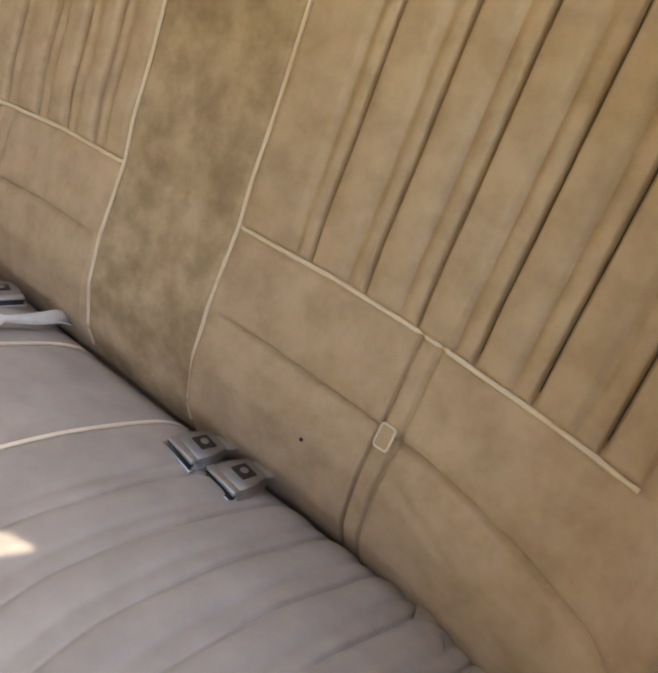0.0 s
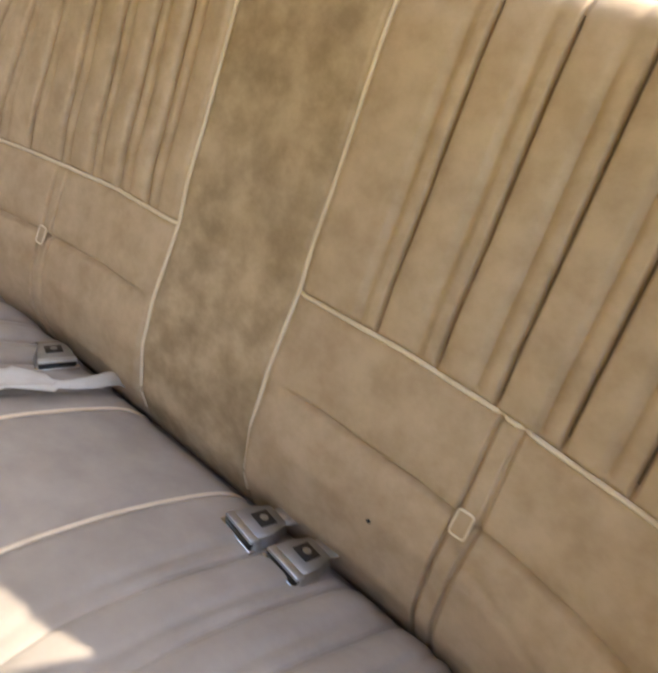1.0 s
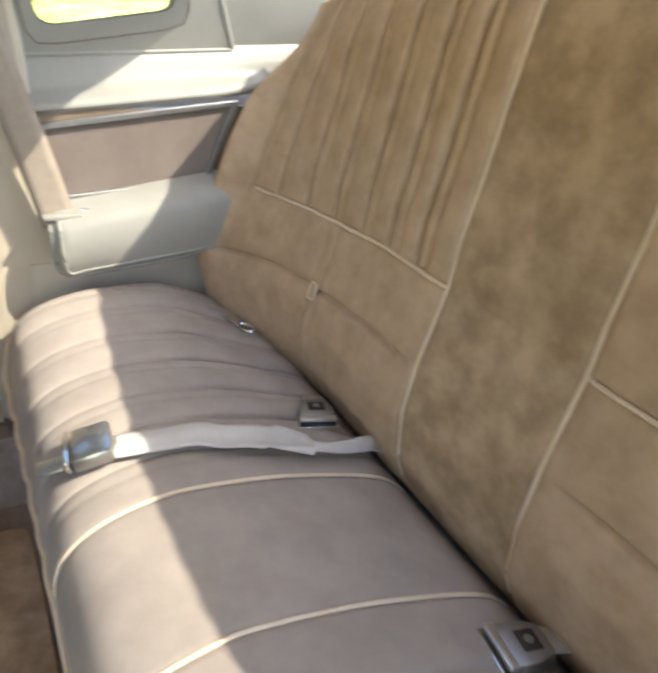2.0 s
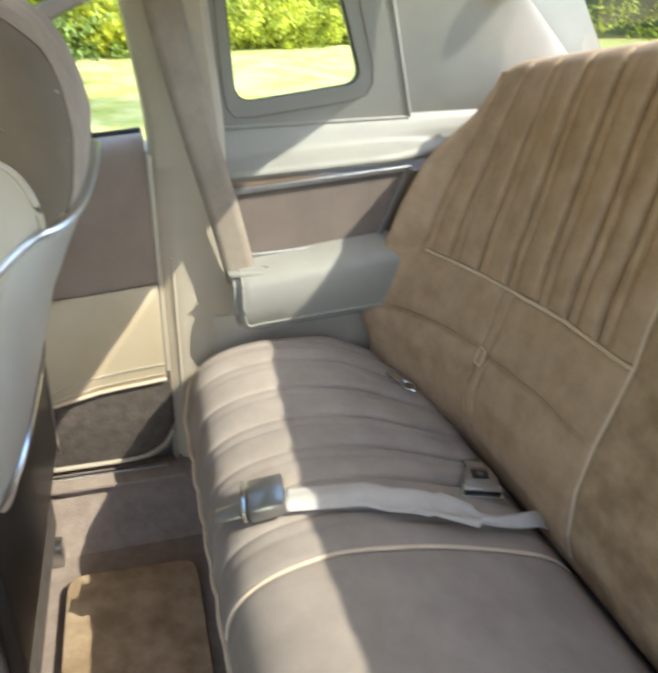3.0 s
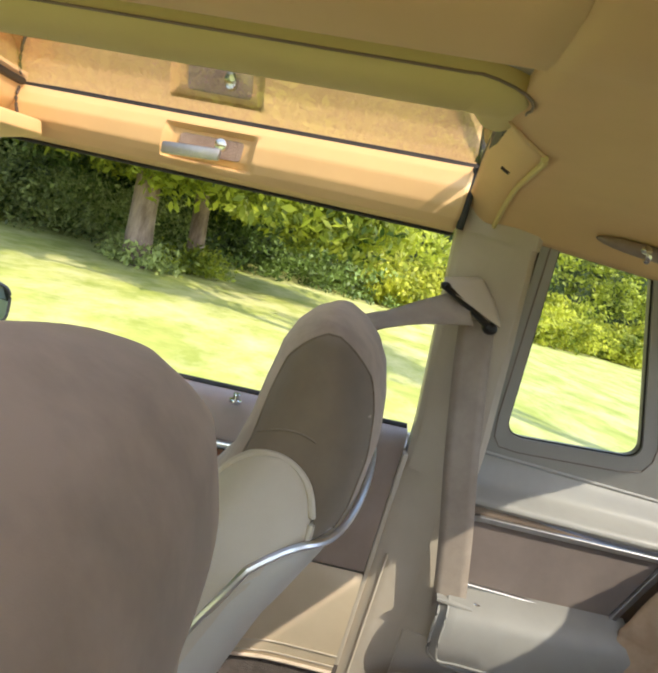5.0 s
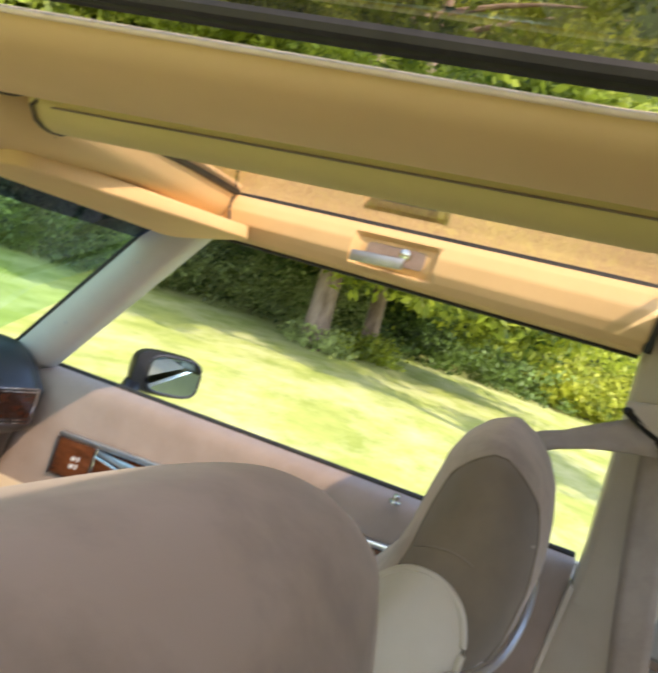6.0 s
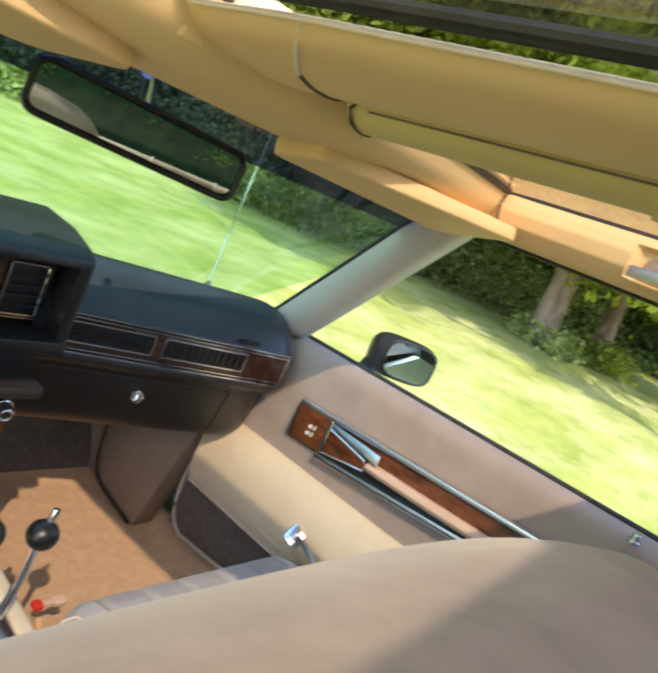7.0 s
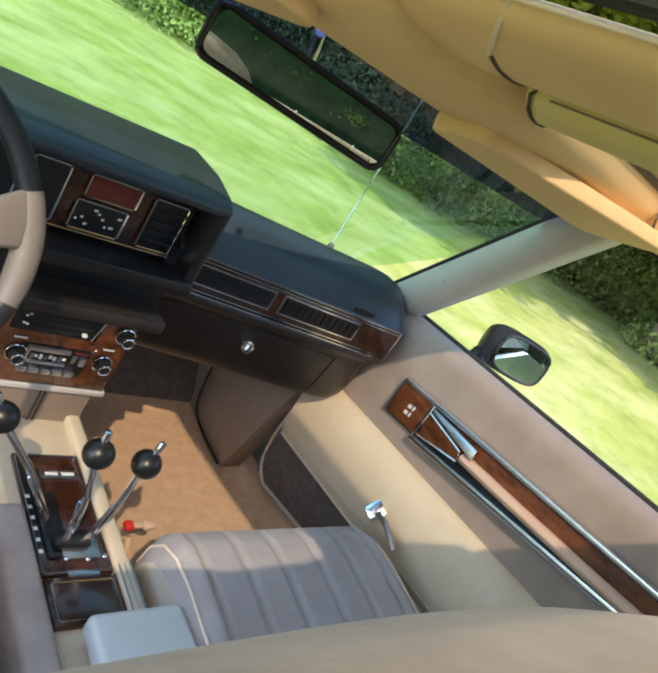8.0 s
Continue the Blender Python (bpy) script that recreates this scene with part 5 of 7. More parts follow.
def front_seat(cx, dy=0.0, dz=0.0, wide=1.0, deep=1.0, head=3.3, tilt=0.0, tall=1.0, back=0.0, full=0.0, detailed=True):
    FORM.update(dy=dy, dz=dz, wide=wide, deep=deep, head=head, tilt=tilt, tall=tall, back=back, full=full)
    st = thing("front_seat", (cx, 0.05, 0.27), "high-backed tan velour bucket seat with pale sides and chrome-edged shell", "car seat", "front seats")
    zs = [0.52 + 0.02 * i for i in range(25)] + [1.02 + dz + (z - 1.02) * tall for z in (1.01, 1.02, 1.03, 1.04, 1.05, 1.06, 1.07, 1.08, 1.09, 1.10, 1.11, 1.118, 1.125, 1.134, 1.142, 1.15, 1.158, 1.165, 1.171, 1.176, 1.180, 1.183, 1.185, 1.187, 1.188)]
    th = [2 * math.pi * i / 96 for i in range(96)]
    bm = grid(lambda a, z: seat_surface(cx, a, z), th, zs, closed_u=True)
    bm.verts.ensure_lookup_table()
    bm.faces.new([bm.verts[len(bm.verts) - 96 + i] for i in range(96)])
    bmesh.ops.recalc_face_normals(bm, faces=list(bm.faces))
    part("backrest", bm, VELOUR_MID, st, "velour back with built-in headrest", sharp=80)
    # shell
    arcs = span(-math.pi + 0.05, -0.05, 61)

    gap = 0.003

    def shell(a, v, off=gap):
        p = seat_surface(cx, a, 1.0)
        top = (0.992 if detailed else 0.90) + dz + 0.03 * max(0.0, 1 - ((p.x - cx) / 0.235) ** 2) ** 1.5
        end = seat_surface(cx, arcs[0] if a < -math.pi / 2 else arcs[-1], 1.0)
        top -= 0.03 * max(0.0, 1 - abs(p.y - end.y) / 0.03) ** 2
        q = seat_surface(cx, a, 0.705 + (top - 0.705) * v, off + 0.002 * v ** 6)
        return q

    ob = part("back_shell", grid(shell, arcs, span(0, 1, 22)), VINYL_PALE, st, "pale moulded back shell")
    ob.modifiers.new("thick", "SOLIDIFY").thickness = 0.006
    rim = [shell(arcs[0], v, gap + 0.002) for v in span(0.0, 1, 16)] + [shell(a, 1.0, gap + 0.002) for a in arcs] + [shell(arcs[-1], v, gap + 0.002) for v in span(1, 0.0, 16)]
    part("chrome_trim", tube(rim, 0.0038, 8), SATIN, st, "chrome trim strip")
    part("chrome_foot", tube([shell(a, 0.0, gap + 0.002) for a in arcs], 0.004, 8), CHROME, st, "chrome lower strip")
    for side in (-1, 1):
        arch = smooth_path([Vector(p) + Vector((0, dy, dz)) for p in ((0, -0.080, 0.64), (0, -0.110, 0.76), (0, -0.150, 0.87), (0, -0.187, 0.96), (0, -0.207, 1.012), (0, -0.232, 1.045), (0, -0.262, 1.054), (0, -0.290, 1.042), (0, -0.305, 1.015), (0, -0.307, 0.985))], 5)
        part("side_piping", tube([(side_x(cx, p.y, p.z, side, 0.003), p.y, p.z) for p in arch], 0.0035, 7), PIPING if side > 0 else VINYL, st, "welt")

        top_i = max(range(len(arch)), key=lambda k: arch[k].z)

        def side_patch(u, k):
            a = arch[int(k)]
            z = a.z
            right = [p for p in arch[top_i:] if p.z <= z]
            y_r = right[0].y if right else -0.30 + dy
            if z - dz < 0.985:
                y_r = dy + lerp([(0.64, -0.165), (0.80, -0.215), (0.93, -0.265), (0.985, -0.305)], z - dz)
            y = a.y + (y_r - a.y) * u
            return Vector((side_x(cx, y, z, side, 0.002 + 0.006 * math.sin(u * math.pi) ** 0.7), y, z))

        part("side_panel", grid(side_patch, span(0, 1, 12), list(range(top_i + 1))), VINYL, st, "pale vinyl side panel")

        def cheek(u, z):
            yr, yf, hw = sec(z)
            k = min(1.0, max(0.0, (z - dz - 1.085) / 0.0825))
            inset = 0.5 * (1 - (1 - k ** 4) ** 0.5) * (yf - yr - 0.032)
            lo, hi = yr + 0.011 + inset, yf - 0.021 - inset
            y = hi + (lo - hi) * u
            return Vector((side_x(cx, y, z, side, 0.0018), y, z))

        def fall(u, v):
            low_z = 1.035 + dz - 0.045 * u ** 0.7
            return cheek(u, low_z + (1.1665 + dz - low_z) * (1 - (1 - v) ** 1.8))

        if not detailed:
            continue
        vv = span(0, 1, 22)
        # The headrest side's shade is put into this darker velour, with its nap.
        part("headrest_panel", grid(fall, span(0, 1, 16), vv), VELOUR_SHADED, st, "headrest side, nap and shade put into its darker velour")
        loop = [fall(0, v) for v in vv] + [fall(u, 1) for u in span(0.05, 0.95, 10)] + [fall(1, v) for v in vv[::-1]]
        part("headrest_piping", tube(loop, 0.0013, 6), VELOUR_SHADED, st)
        part("headrest_seam", tube([cheek(u, 1.060 + dz + 0.026 * math.sin(math.pi * u ** 0.9) - 0.020 * u) + Vector((side * 0.0006, 0, 0)) for u in span(0.03, 0.55, 14)], 0.0010, 6), VELOUR_SHADED, st, "dark stitched seam")
    if not detailed:
        # the rim stands off the back's rear corners, gap shade as a dark strip
        edge = smooth_path([(0, -0.262, 1.040), (0, -0.272, 1.038), (0, -0.2785, 1.030), (0, -0.2790, 1.018), (0, -0.2755, 0.995), (0, -0.266, 0.960), (0, -0.256, 0.925), (0, -0.240, 0.87), (0, -0.215, 0.79), (0, -0.19, 0.71)], 5)
        # The rim is chrome; the lawn's yellow reflection is put into its colour.
        for side in (-1, 1):
            flange = grid(lambda i, a: edge[int(i)] + Vector((cx + side * (0.255 + 0.004 * math.cos(a)), 0.0065 * min(1.0, 0.35 + int(i) / 8) * math.sin(a), 0.003 * math.cos(a))), list(range(len(edge))), [2 * math.pi * k / 12 for k in range(12)], closed_v=True)
            part("shell_rim", flange, CHROME_LAWN, st, "chrome rim of the back shell, lawn reflection in its colour")
            part("rim_gap", grid(lambda i, v: edge[int(i)] + Vector((cx + side * (0.247 - 0.03 * v), 0.004 + 0.02 * v, -0.004)), list(range(2, len(edge))), [0, 0.5, 1]), CARPET_DARK, st, "dark strip for the gap's shade inside the rim")
    # cushion with lengthwise channels
    cc = cx - 0.035 if detailed else cx

    def seat_cushion(x, i):
        y, z = [(-0.13, 0.50), (-0.08, 0.52), (0.0, 0.530), (0.10, 0.535), (0.20, 0.545), (0.27, 0.552), (0.325, 0.550), (0.362, 0.535), (0.385, 0.505), (0.392, 0.46), (0.385, 0.38), (0.375, 0.30)][int(i)]
        y += dy
        a = abs(x - cc)
        d = sum(0.008 * notch(a - c, 0.006) for c in (0.04, 0.115, 0.19)) if z > 0.42 else 0
        puff = 0.008 * abs(math.cos(math.pi * (a - 0.0775) / 0.075)) if z > 0.42 else 0
        end = max(0, (a - 0.17) / 0.07)
        return Vector((x, y - 0.03 * end ** 3, z + 0.008 - d + 0.006 * (a > 0.19) - 0.035 * end ** 3 * (z > 0.45)))

    part("cushion", grid(seat_cushion, span(cc - 0.24, cc + 0.24, 120), list(range(12))), VELOUR_BLUE, st, "channelled grey velour cushion", sharp=80)
    for side in (-1, 1):
        part("cushion_side", grid(lambda s, i: seat_cushion(cc + side * 0.24, i) + Vector((side * 0.006 * math.sin(s * 3.1), 0, -s * max(0, seat_cushion(cc + side * 0.24, i).z - 0.29))), span(0, 1, 6), list(range(12))), VINYL, st, "pale vinyl side")
        part("cushion_piping", tube([seat_cushion(cc + side * 0.226, i) + Vector((0, 0, 0.002)) for i in range(10)], 0.0024, 6), PIPING, st, "pale welt")
        part("hinge", block(cx + side * 0.25 - 0.008, cx + side * 0.25 + 0.008, -0.20 + dy, -0.03 + dy, 0.42, 0.60, 0.006), STEEL, st, "steel recliner bracket")
        part("slide_rail", block(cx + side * 0.19 - 0.016, cx + side * 0.19 + 0.016, -0.20 + dy, 0.34 + dy, 0.252, 0.30, 0.004), STEEL, st, "steel seat rail")
    part("seat_pan", block(cx - 0.235, cx + 0.235, -0.19 + dy, 0.36 + dy, 0.30, 0.47, 0.01), CARPET_DARK, st, "dark seat base")
    part("cross_trim", block(cx - 0.24, cx + 0.24, -0.215 + dy, -0.18 + dy, 0.47, 0.71, 0.008), DASH_LOW, st, "dark lower back closing panel")
    return st


front_seat(0.40, wide=0.861, deep=1.178, head=2.2, tilt=0.169, back=-0.004)
front_seat(-0.385, 0.063, 0.026, 1.205, 1.285, 2.7, -0.252, 1.036, 0.023, 0.055, False)


# ---- roof panels of tinted glass ----
def rail_top(y):
    return 1.405 - 0.104 * (y + 0.374)


def roof_panel(side):
    t = thing("roof_panel", (side * 0.34, -0.05, 1.37), "dark tinted glass roof panel held by a chrome latch", "roof panel", "roof panels")
    x0 = 0.100

    def sheet(u, v):
        inner = x0 if side > 0 else 0.012 - bar_left(-0.34 + 0.55 * v)
        x = inner + (0.602 - inner) * u
        y0, y1 = -0.357 - 0.026 * max(0.0, (x - 0.13) / 0.47), header_y(x) + 0.004
        y = y0 + (y1 - y0) * v
        z = (roof_z(y) + (0.014 if side > 0 else 0.022)) * (1 - u) + (rail_top(y) + 0.008) * u + 0.004 * math.sin(math.pi * u)
        return (side * x, y, z)

    us, vs = span(0, 1, 13), span(0, 1, 13)
    bm = grid(sheet, us, vs)
    bm.normal_update()
    if sum(f.normal.z for f in bm.faces) > 0:
        bmesh.ops.reverse_faces(bm, faces=list(bm.faces))
    g = part("glass", bm, TINTED, t, "dark tinted glass")
    edge = [sheet(u, 0) for u in us] + [sheet(1, v) for v in vs[1:]] + [sheet(u, 1) for u in us[::-1][1:]] + [sheet(0, v) for v in vs[::-1][1:-1]]
    part("seal", tube([Vector(p) + Vector((0, 0, -0.003)) for p in edge], 0.0075 if side > 0 else 0.0045, 8, True), RUBBER, t, "black rubber seal")
    # latch in its cup on the rail
    cup = rounded_loop([Vector((side * 0.5915, y, z)) for y, z in ((0.050, 1.312), (-0.045, 1.322), (-0.045, 1.350), (0.050, 1.340))], 0.006, 4)
    part("latch_plate", prism(cup, (side * 0.003, 0, 0)), CARPET_REAR, t, "latch backing plate")
    bar = prism([Vector((side * 0.566, y, z)) for y, z in ((-0.024, 1.330), (-0.024, 1.313), (0.060, 1.301), (0.061, 1.318))], (side * -0.010, 0, 0), 0.003)
    part("latch_lever", bar, BUCKLE, t, "dull grey latch lever")
    part("latch_pivot", disc((side * 0.569, -0.020, 1.336), (1, 0, 0), 0.009, 0.014, 16, 0.002), CHROME, t, "chrome pivot")
    return t


roof_panel(1)
roof_panel(-1)
for side in (1, -1):
    strip = [(side * x, header_y(x) - 0.003, 1.345) for x in span(0.106, 0.583, 12)]
    tagged(part("seal_front", tube(strip, 0.0085, 8), RUBBER), "dark rubber strip along the windscreen header", "seal", kind="structure")
    tagged(part("seal_rear", tube([(side * 0.590, -0.374, 1.408), (side * 0.583, -0.376, 1.37), (side * 0.592, -0.377, 1.322)], 0.0055, 8), RUBBER), "dark rubber joint at the rail end", "seal", kind="structure")


# ---- sun visors and mirror ----
def visor(side):
    t = thing("sun_visor", (side * 0.35, 0.31, 1.25), "tan padded sun visor folded up against the header", "sun visor", "sun visors")
    a, b, c, d = Vector((side * 0.115, 0.262, 1.262)), Vector((side * 0.577, 0.233, 1.276)), Vector((side * 0.560, 0.375, 1.232)), Vector((side * 0.150, 0.385, 1.240))
    loop = rounded_loop([a, b, c, d], 0.03, 6)
    up = Vector((0, 0.30, 0.95))
    part("pad", bevelled(prism(loop, up * 0.022), 0.009, 3), HEADLINER, t, "tan padded pad")
    part("pivot_rod", tube([(side * 0.565, 0.37, 1.250), (side * 0.585, 0.395, 1.27)], 0.005, 8), STEEL, t)
    return t


visor(1)
visor(-1)

mirror = thing("rear_view_mirror", (0.02, 0.445, 1.20), "black-framed rear view mirror hanging at the windscreen", "mirror")
mx = Vector((0.24, -0.087, -0.012)).normalized()
mn = Vector((-0.34, -0.93, 0.053)).normalized()
mu = mn.cross(mx) * -1
mu = mu if mu.z > 0 else -mu
mo = Vector((0.020, 0.445, 1.199))
body = rounded_loop([mo + mx * u + mu * v for u, v in ((-0.126, -0.030), (0.126, -0.030), (0.126, 0.030), (-0.126, 0.030))], 0.016, 6)
part("housing", prism([p - mn * 0.022 for p in body], mn * 0.026, 0.005, 2), BLACK, mirror, "black housing")
face = rounded_loop([mo + mx * u + mu * v for u, v in ((-0.121, -0.025), (0.121, -0.025), (0.121, 0.025), (-0.121, 0.025))], 0.013, 6)
part("mirror_glass", prism([p + mn * 0.0045 for p in face], mn * 0.001), MIRROR, mirror, "greenish mirror glass", smooth=False)
part("rim", tube([p + mn * 0.0045 for p in body], 0.0036, 8, True), BLACK, mirror, "black rim")
part("stalk", tube([mo - mn * 0.02, mo - mn * 0.05 + Vector((0, 0, 0.03)), (0.0, 0.445, 1.262)], 0.007, 8), STEEL, mirror, "steel stalk")


# ---- passenger door ----
door = thing("door", (0.72, 0.18, 0.30), "tan passenger door with walnut strip, chrome trim and lowered window", "car door")
UPPER = [(0.85, -0.02), (0.80, 0.0), (0.760, 0.001), (0.738, -0.002), (0.722, -0.012), (0.712, -0.035), (0.704, -0.09), (0.700, -0.17), (0.699, -0.243)]
up_path = smooth_path([(a, 0, b) for a, b in UPPER], 4)
ys = span(-0.412, 0.745, 40)
part("upper_panel", grid(lambda y, i: (up_path[int(i)].x, y, belt(y) + up_path[int(i)].z), ys, list(range(len(up_path)))), CLOTH, door, "brown cloth upper panel")
LOWER = [(0.700, -0.243), (0.690, -0.247), (0.672, -0.262), (0.656, -0.290), (0.649, -0.33), (0.650, -0.365), (0.657, -0.395), (0.672, -0.412), (0.694, -0.418)]
lo_path = smooth_path([(a, 0, b) for a, b in LOWER], 4)


def lower(y, i):
    p = lo_path[int(i)]
    rear_flat = max(0.0, min(1.0, (-0.18 - y) / 0.12))
    return (p.x + (0.690 - p.x) * 0.75 * rear_flat, y, belt(y) + p.z - 0.12 * (1 - rear_flat) * max(0.0, -p.z - 0.243) - 0.08 * rear_flat * max(0.0, -p.z - 0.25))


part("lower_panel", grid(lower, ys, list(range(len(lo_path)))), BEIGE, door, "padded beige lower panel")
for k in (22, 25):
    part("stitch_line", tube([Vector(lower(y, k)) + Vector((-0.0015, 0, 0)) for y in ys], 0.0014, 5), VINYL, door)
part("edge_welt", tube([Vector(lower(y, 28)) + Vector((-0.004, 0, 0)) for y in ys], 0.0034, 6), PIPING, door)


def kick(y, v):
    top = belt(y) - 0.415 - 0.02 * max(0.0, min(1.0, (y + 0.18) / 0.12))
    lowz = 0.385 - 0.10 * max(0.0, min(1.0, (y - 0.2) / 0.5))
    e = max(0.0, (-0.33 - y) / 0.09)
    lowz += 0.07 * (1 - math.sqrt(max(0.0, 1 - min(1, e) ** 2)))
    return (0.693 - 0.01 * math.sin(v * 3.14), y, top + (lowz - top) * v)


part("carpet_panel", grid(kick, span(-0.42, 0.765, 50), span(0, 1, 8)), CARPET_DARK, door, "dark carpeted kick panel")
part("carpet_welt", tube([Vector(kick(y, 1)) + Vector((-0.004, 0, 0)) for y in span(-0.418, 0.70, 60)] + smooth_path([(0.688, 0.715, 0.283), (0.686, 0.745, 0.300), (0.684, 0.764, 0.335), (0.682, 0.772, 0.39), (0.680, 0.772, 0.45), (0.678, 0.768, 0.52)], 5), 0.0045, 7), VINYL, door, "pale edge welt")
part("front_edge", block(0.655, 0.70, 0.744, 0.752, 0.50, 0.86, 0.002), VINYL, door)
part("rear_edge", block(0.700, 0.86, -0.421, -0.413, 0.36, 0.955, 0.001), VINYL, door)
part("window_seal", tube([(0.772, y, belt(y) + 0.004) for y in span(-0.41, 0.78, 20)], 0.0055, 8), RUBBER, door, "black window seal")


def rel(y):
    return -0.107 + 0.045 * (0.55 - y)


def band(y0, y1, lo, hi, x, thick, mat, name, label="", n=16, r=0.0, parent=door, taper=(0, 0)):
    """A strip along the door's trim line, from lo to hi below the line's top."""
    def at(y, k):
        e = max(0.0, 0.456 - y)
        z = belt(y) + rel(y) + (lo + taper[0] * e if k in (0, 3) else hi + taper[1] * e)
        return (x - (thick if k in (2, 3) else 0.0), y, z)

    bm = grid(lambda y, k: at(y, [0, 1, 2, 3][int(k)]), span(y0, y1, n), [0, 1, 2, 3], closed_v=True)
    bm.verts.ensure_lookup_table()
    for e in (0, n - 1):
        bm.faces.new([bm.verts[k * n + e] for k in range(4)])
    bmesh.ops.recalc_face_normals(bm, faces=list(bm.faces))
    if r:
        bevelled(bm, r, 2)
    return part(name, bm, mat, parent, label)


band(-0.22, 0.556, -0.088, 0.0, 0.702, 0.008, BLACK, "trim_backing", "black trim backing", taper=(0.045, 0))
plate = band(0.464, 0.553, -0.083, -0.004, 0.694, 0.006, WOOD, "switch_plate", "burl walnut switch plate", 4, 0.002)
for dz in (-0.036, -0.052):
    band(0.503, 0.512, dz - 0.009, dz - 0.001, 0.6885, 0.002, PRINT, "switch_mark", "", 2, 0, plate)
    band(0.494, 0.498, dz - 0.009, dz + 0.001, 0.6885, 0.002, PRINT, "switch_mark", "", 2, 0, plate)
band(-0.22, 0.425, -0.042, -0.008, 0.694, 0.004, WOOD, "wood_strip", "long burl walnut strip")
band(-0.22, 0.558, -0.004, 0.006, 0.698, 0.014, SATIN, "top_moulding", "ribbed chrome moulding", 24, 0.002)
band(-0.22, 0.462, -0.098, -0.083, 0.698, 0.016, SATIN, "bottom_moulding", "chrome moulding", 24, 0.003, taper=(0.045, 0.045))
band(-0.22, 0.462, -0.0915, -0.0895, 0.684, 0.003, BLACK, "moulding_groove", "", 24, 0, taper=(0.045, 0.045))
band(0.553, 0.558, -0.085, 0.0, 0.696, 0.010, CHROME, "end_moulding", "", 3)
band(0.456, 0.463, -0.085, -0.004, 0.696, 0.013, CHROME, "cross_moulding", "chrome divider", 3, 0.002)


def on_door(y, d, x):
    return Vector((x, y, belt(y) + rel(y) + d))


pull = [on_door(0.453, -0.018, 0.684), on_door(0.345, -0.036, 0.678), on_door(0.340, -0.058, 0.680), on_door(0.450, -0.074, 0.688)]
hd = part("door_handle", prism(pull, (-0.006, 0, 0), 0.002), WOOD, door, "walnut-faced pull handle")
part("handle_edge", tube([p + Vector((-0.006, 0, 0)) for p in pull], 0.0022, 6, True), CHROME, hd, "chrome edge")
part("release_lever", prism([on_door(0.455, -0.006, 0.686), on_door(0.318, -0.012, 0.678), on_door(0.315, -0.034, 0.676), on_door(0.452, -0.014, 0.682)], (-0.007, 0, 0), 0.002), SATIN, door, "chrome release lever")
strap_ys = span(0.338, -0.20, 22)
ob = part("pull_strap", tube([on_door(y, -0.047, 0.688 - 0.009 * math.sin(math.pi * (0.338 - y) / 0.539) ** 0.6) for y in strap_ys], 0.015, 12, flat=0.75), PEACH, door, "peach padded pull strap")
part("lock_knob", joined(disc((0.706, -0.118, belt(-0.118) - 0.002), (0, 0, 1), 0.011, 0.006, 16, 0.001), disc((0.706, -0.118, belt(-0.118) + 0.004), (0, 0, 1), 0.0065, 0.016, 14, 0.002)), CHROME, door, "chrome lock knob")
m_c = Matrix.Translation((0.640, 0.388, 0.556)) @ Vector((0, 0, 1)).rotation_difference(Vector((-0.75, -0.30, 0.60))).to_matrix().to_4x4()
cr = part("window_crank", joined(block(-0.019, 0.019, -0.017, 0.017, -0.004, 0.006, 0.003, m=m_c), disc((0.652, 0.388, 0.552), (1, 0, 0), 0.012, 0.03, 14)), CHROME, door, "chrome window crank")
part("boss", disc(m_c @ Vector((0, 0, 0.007)), m_c.to_3x3() @ Vector((0, 0, 1)), 0.009, 0.004, 20, 0.001), STEEL, cr, "steel boss")
part("crank_arm", tube([(0.634, 0.374, 0.560), (0.622, 0.345, 0.570), (0.612, 0.312, 0.566), (0.612, 0.290, 0.556)], lambda s: 0.007 - 0.002 * s, 10), BUCKLE, cr, "steel arm")

sill = thing("door_sill", (0.66, 0.15, 0.36), "carpeted door sill with a narrow aluminium strip", "door sill")
part("plate", block(0.645, 0.712, -0.43, 0.40, 0.360, 0.367, 0.002), CARPET_REAR, sill, "brown carpet cover")
part("strip", block(0.678, 0.688, -0.40, 0.39, 0.366, 0.3695, 0.001), SATIN, sill, "aluminium strip")
kickp = [(0.600, 0.792, 0.262), (0.606, 1.10, 0.262), (0.610, 1.10, 0.62), (0.652, 0.754, 0.62)]
tagged(part("kick_panel", prism([Vector(p) for p in kickp], (0.06, 0, 0), 0.004), KICK), "dark brown moulded kick panel beside the footwell", "trim", kind="structure")
tagged(part("kick_seam", tube(smooth_path([(0.603, 1.03, 0.50), (0.601, 1.02, 0.36), (0.599, 0.99, 0.285), (0.597, 0.93, 0.266), (0.595, 0.80, 0.264)], 4), 0.0035, 6), BLACK), "dark joint round the kick panel", "seam", kind="structure")
tagged(part("kick_panel_left", prism([Vector((-0.655, p[1], p[2])) for p in kickp], (-0.03, 0, 0), 0.004), DASH_LOW), "dark kick panel beside the pedals", "trim", kind="structure")
mat_pts = rounded_loop([Vector((x, y, 0.262)) for x, y in ((0.17, -0.43), (0.515, -0.43), (0.525, -0.21), (0.17, -0.21))], 0.035, 6)
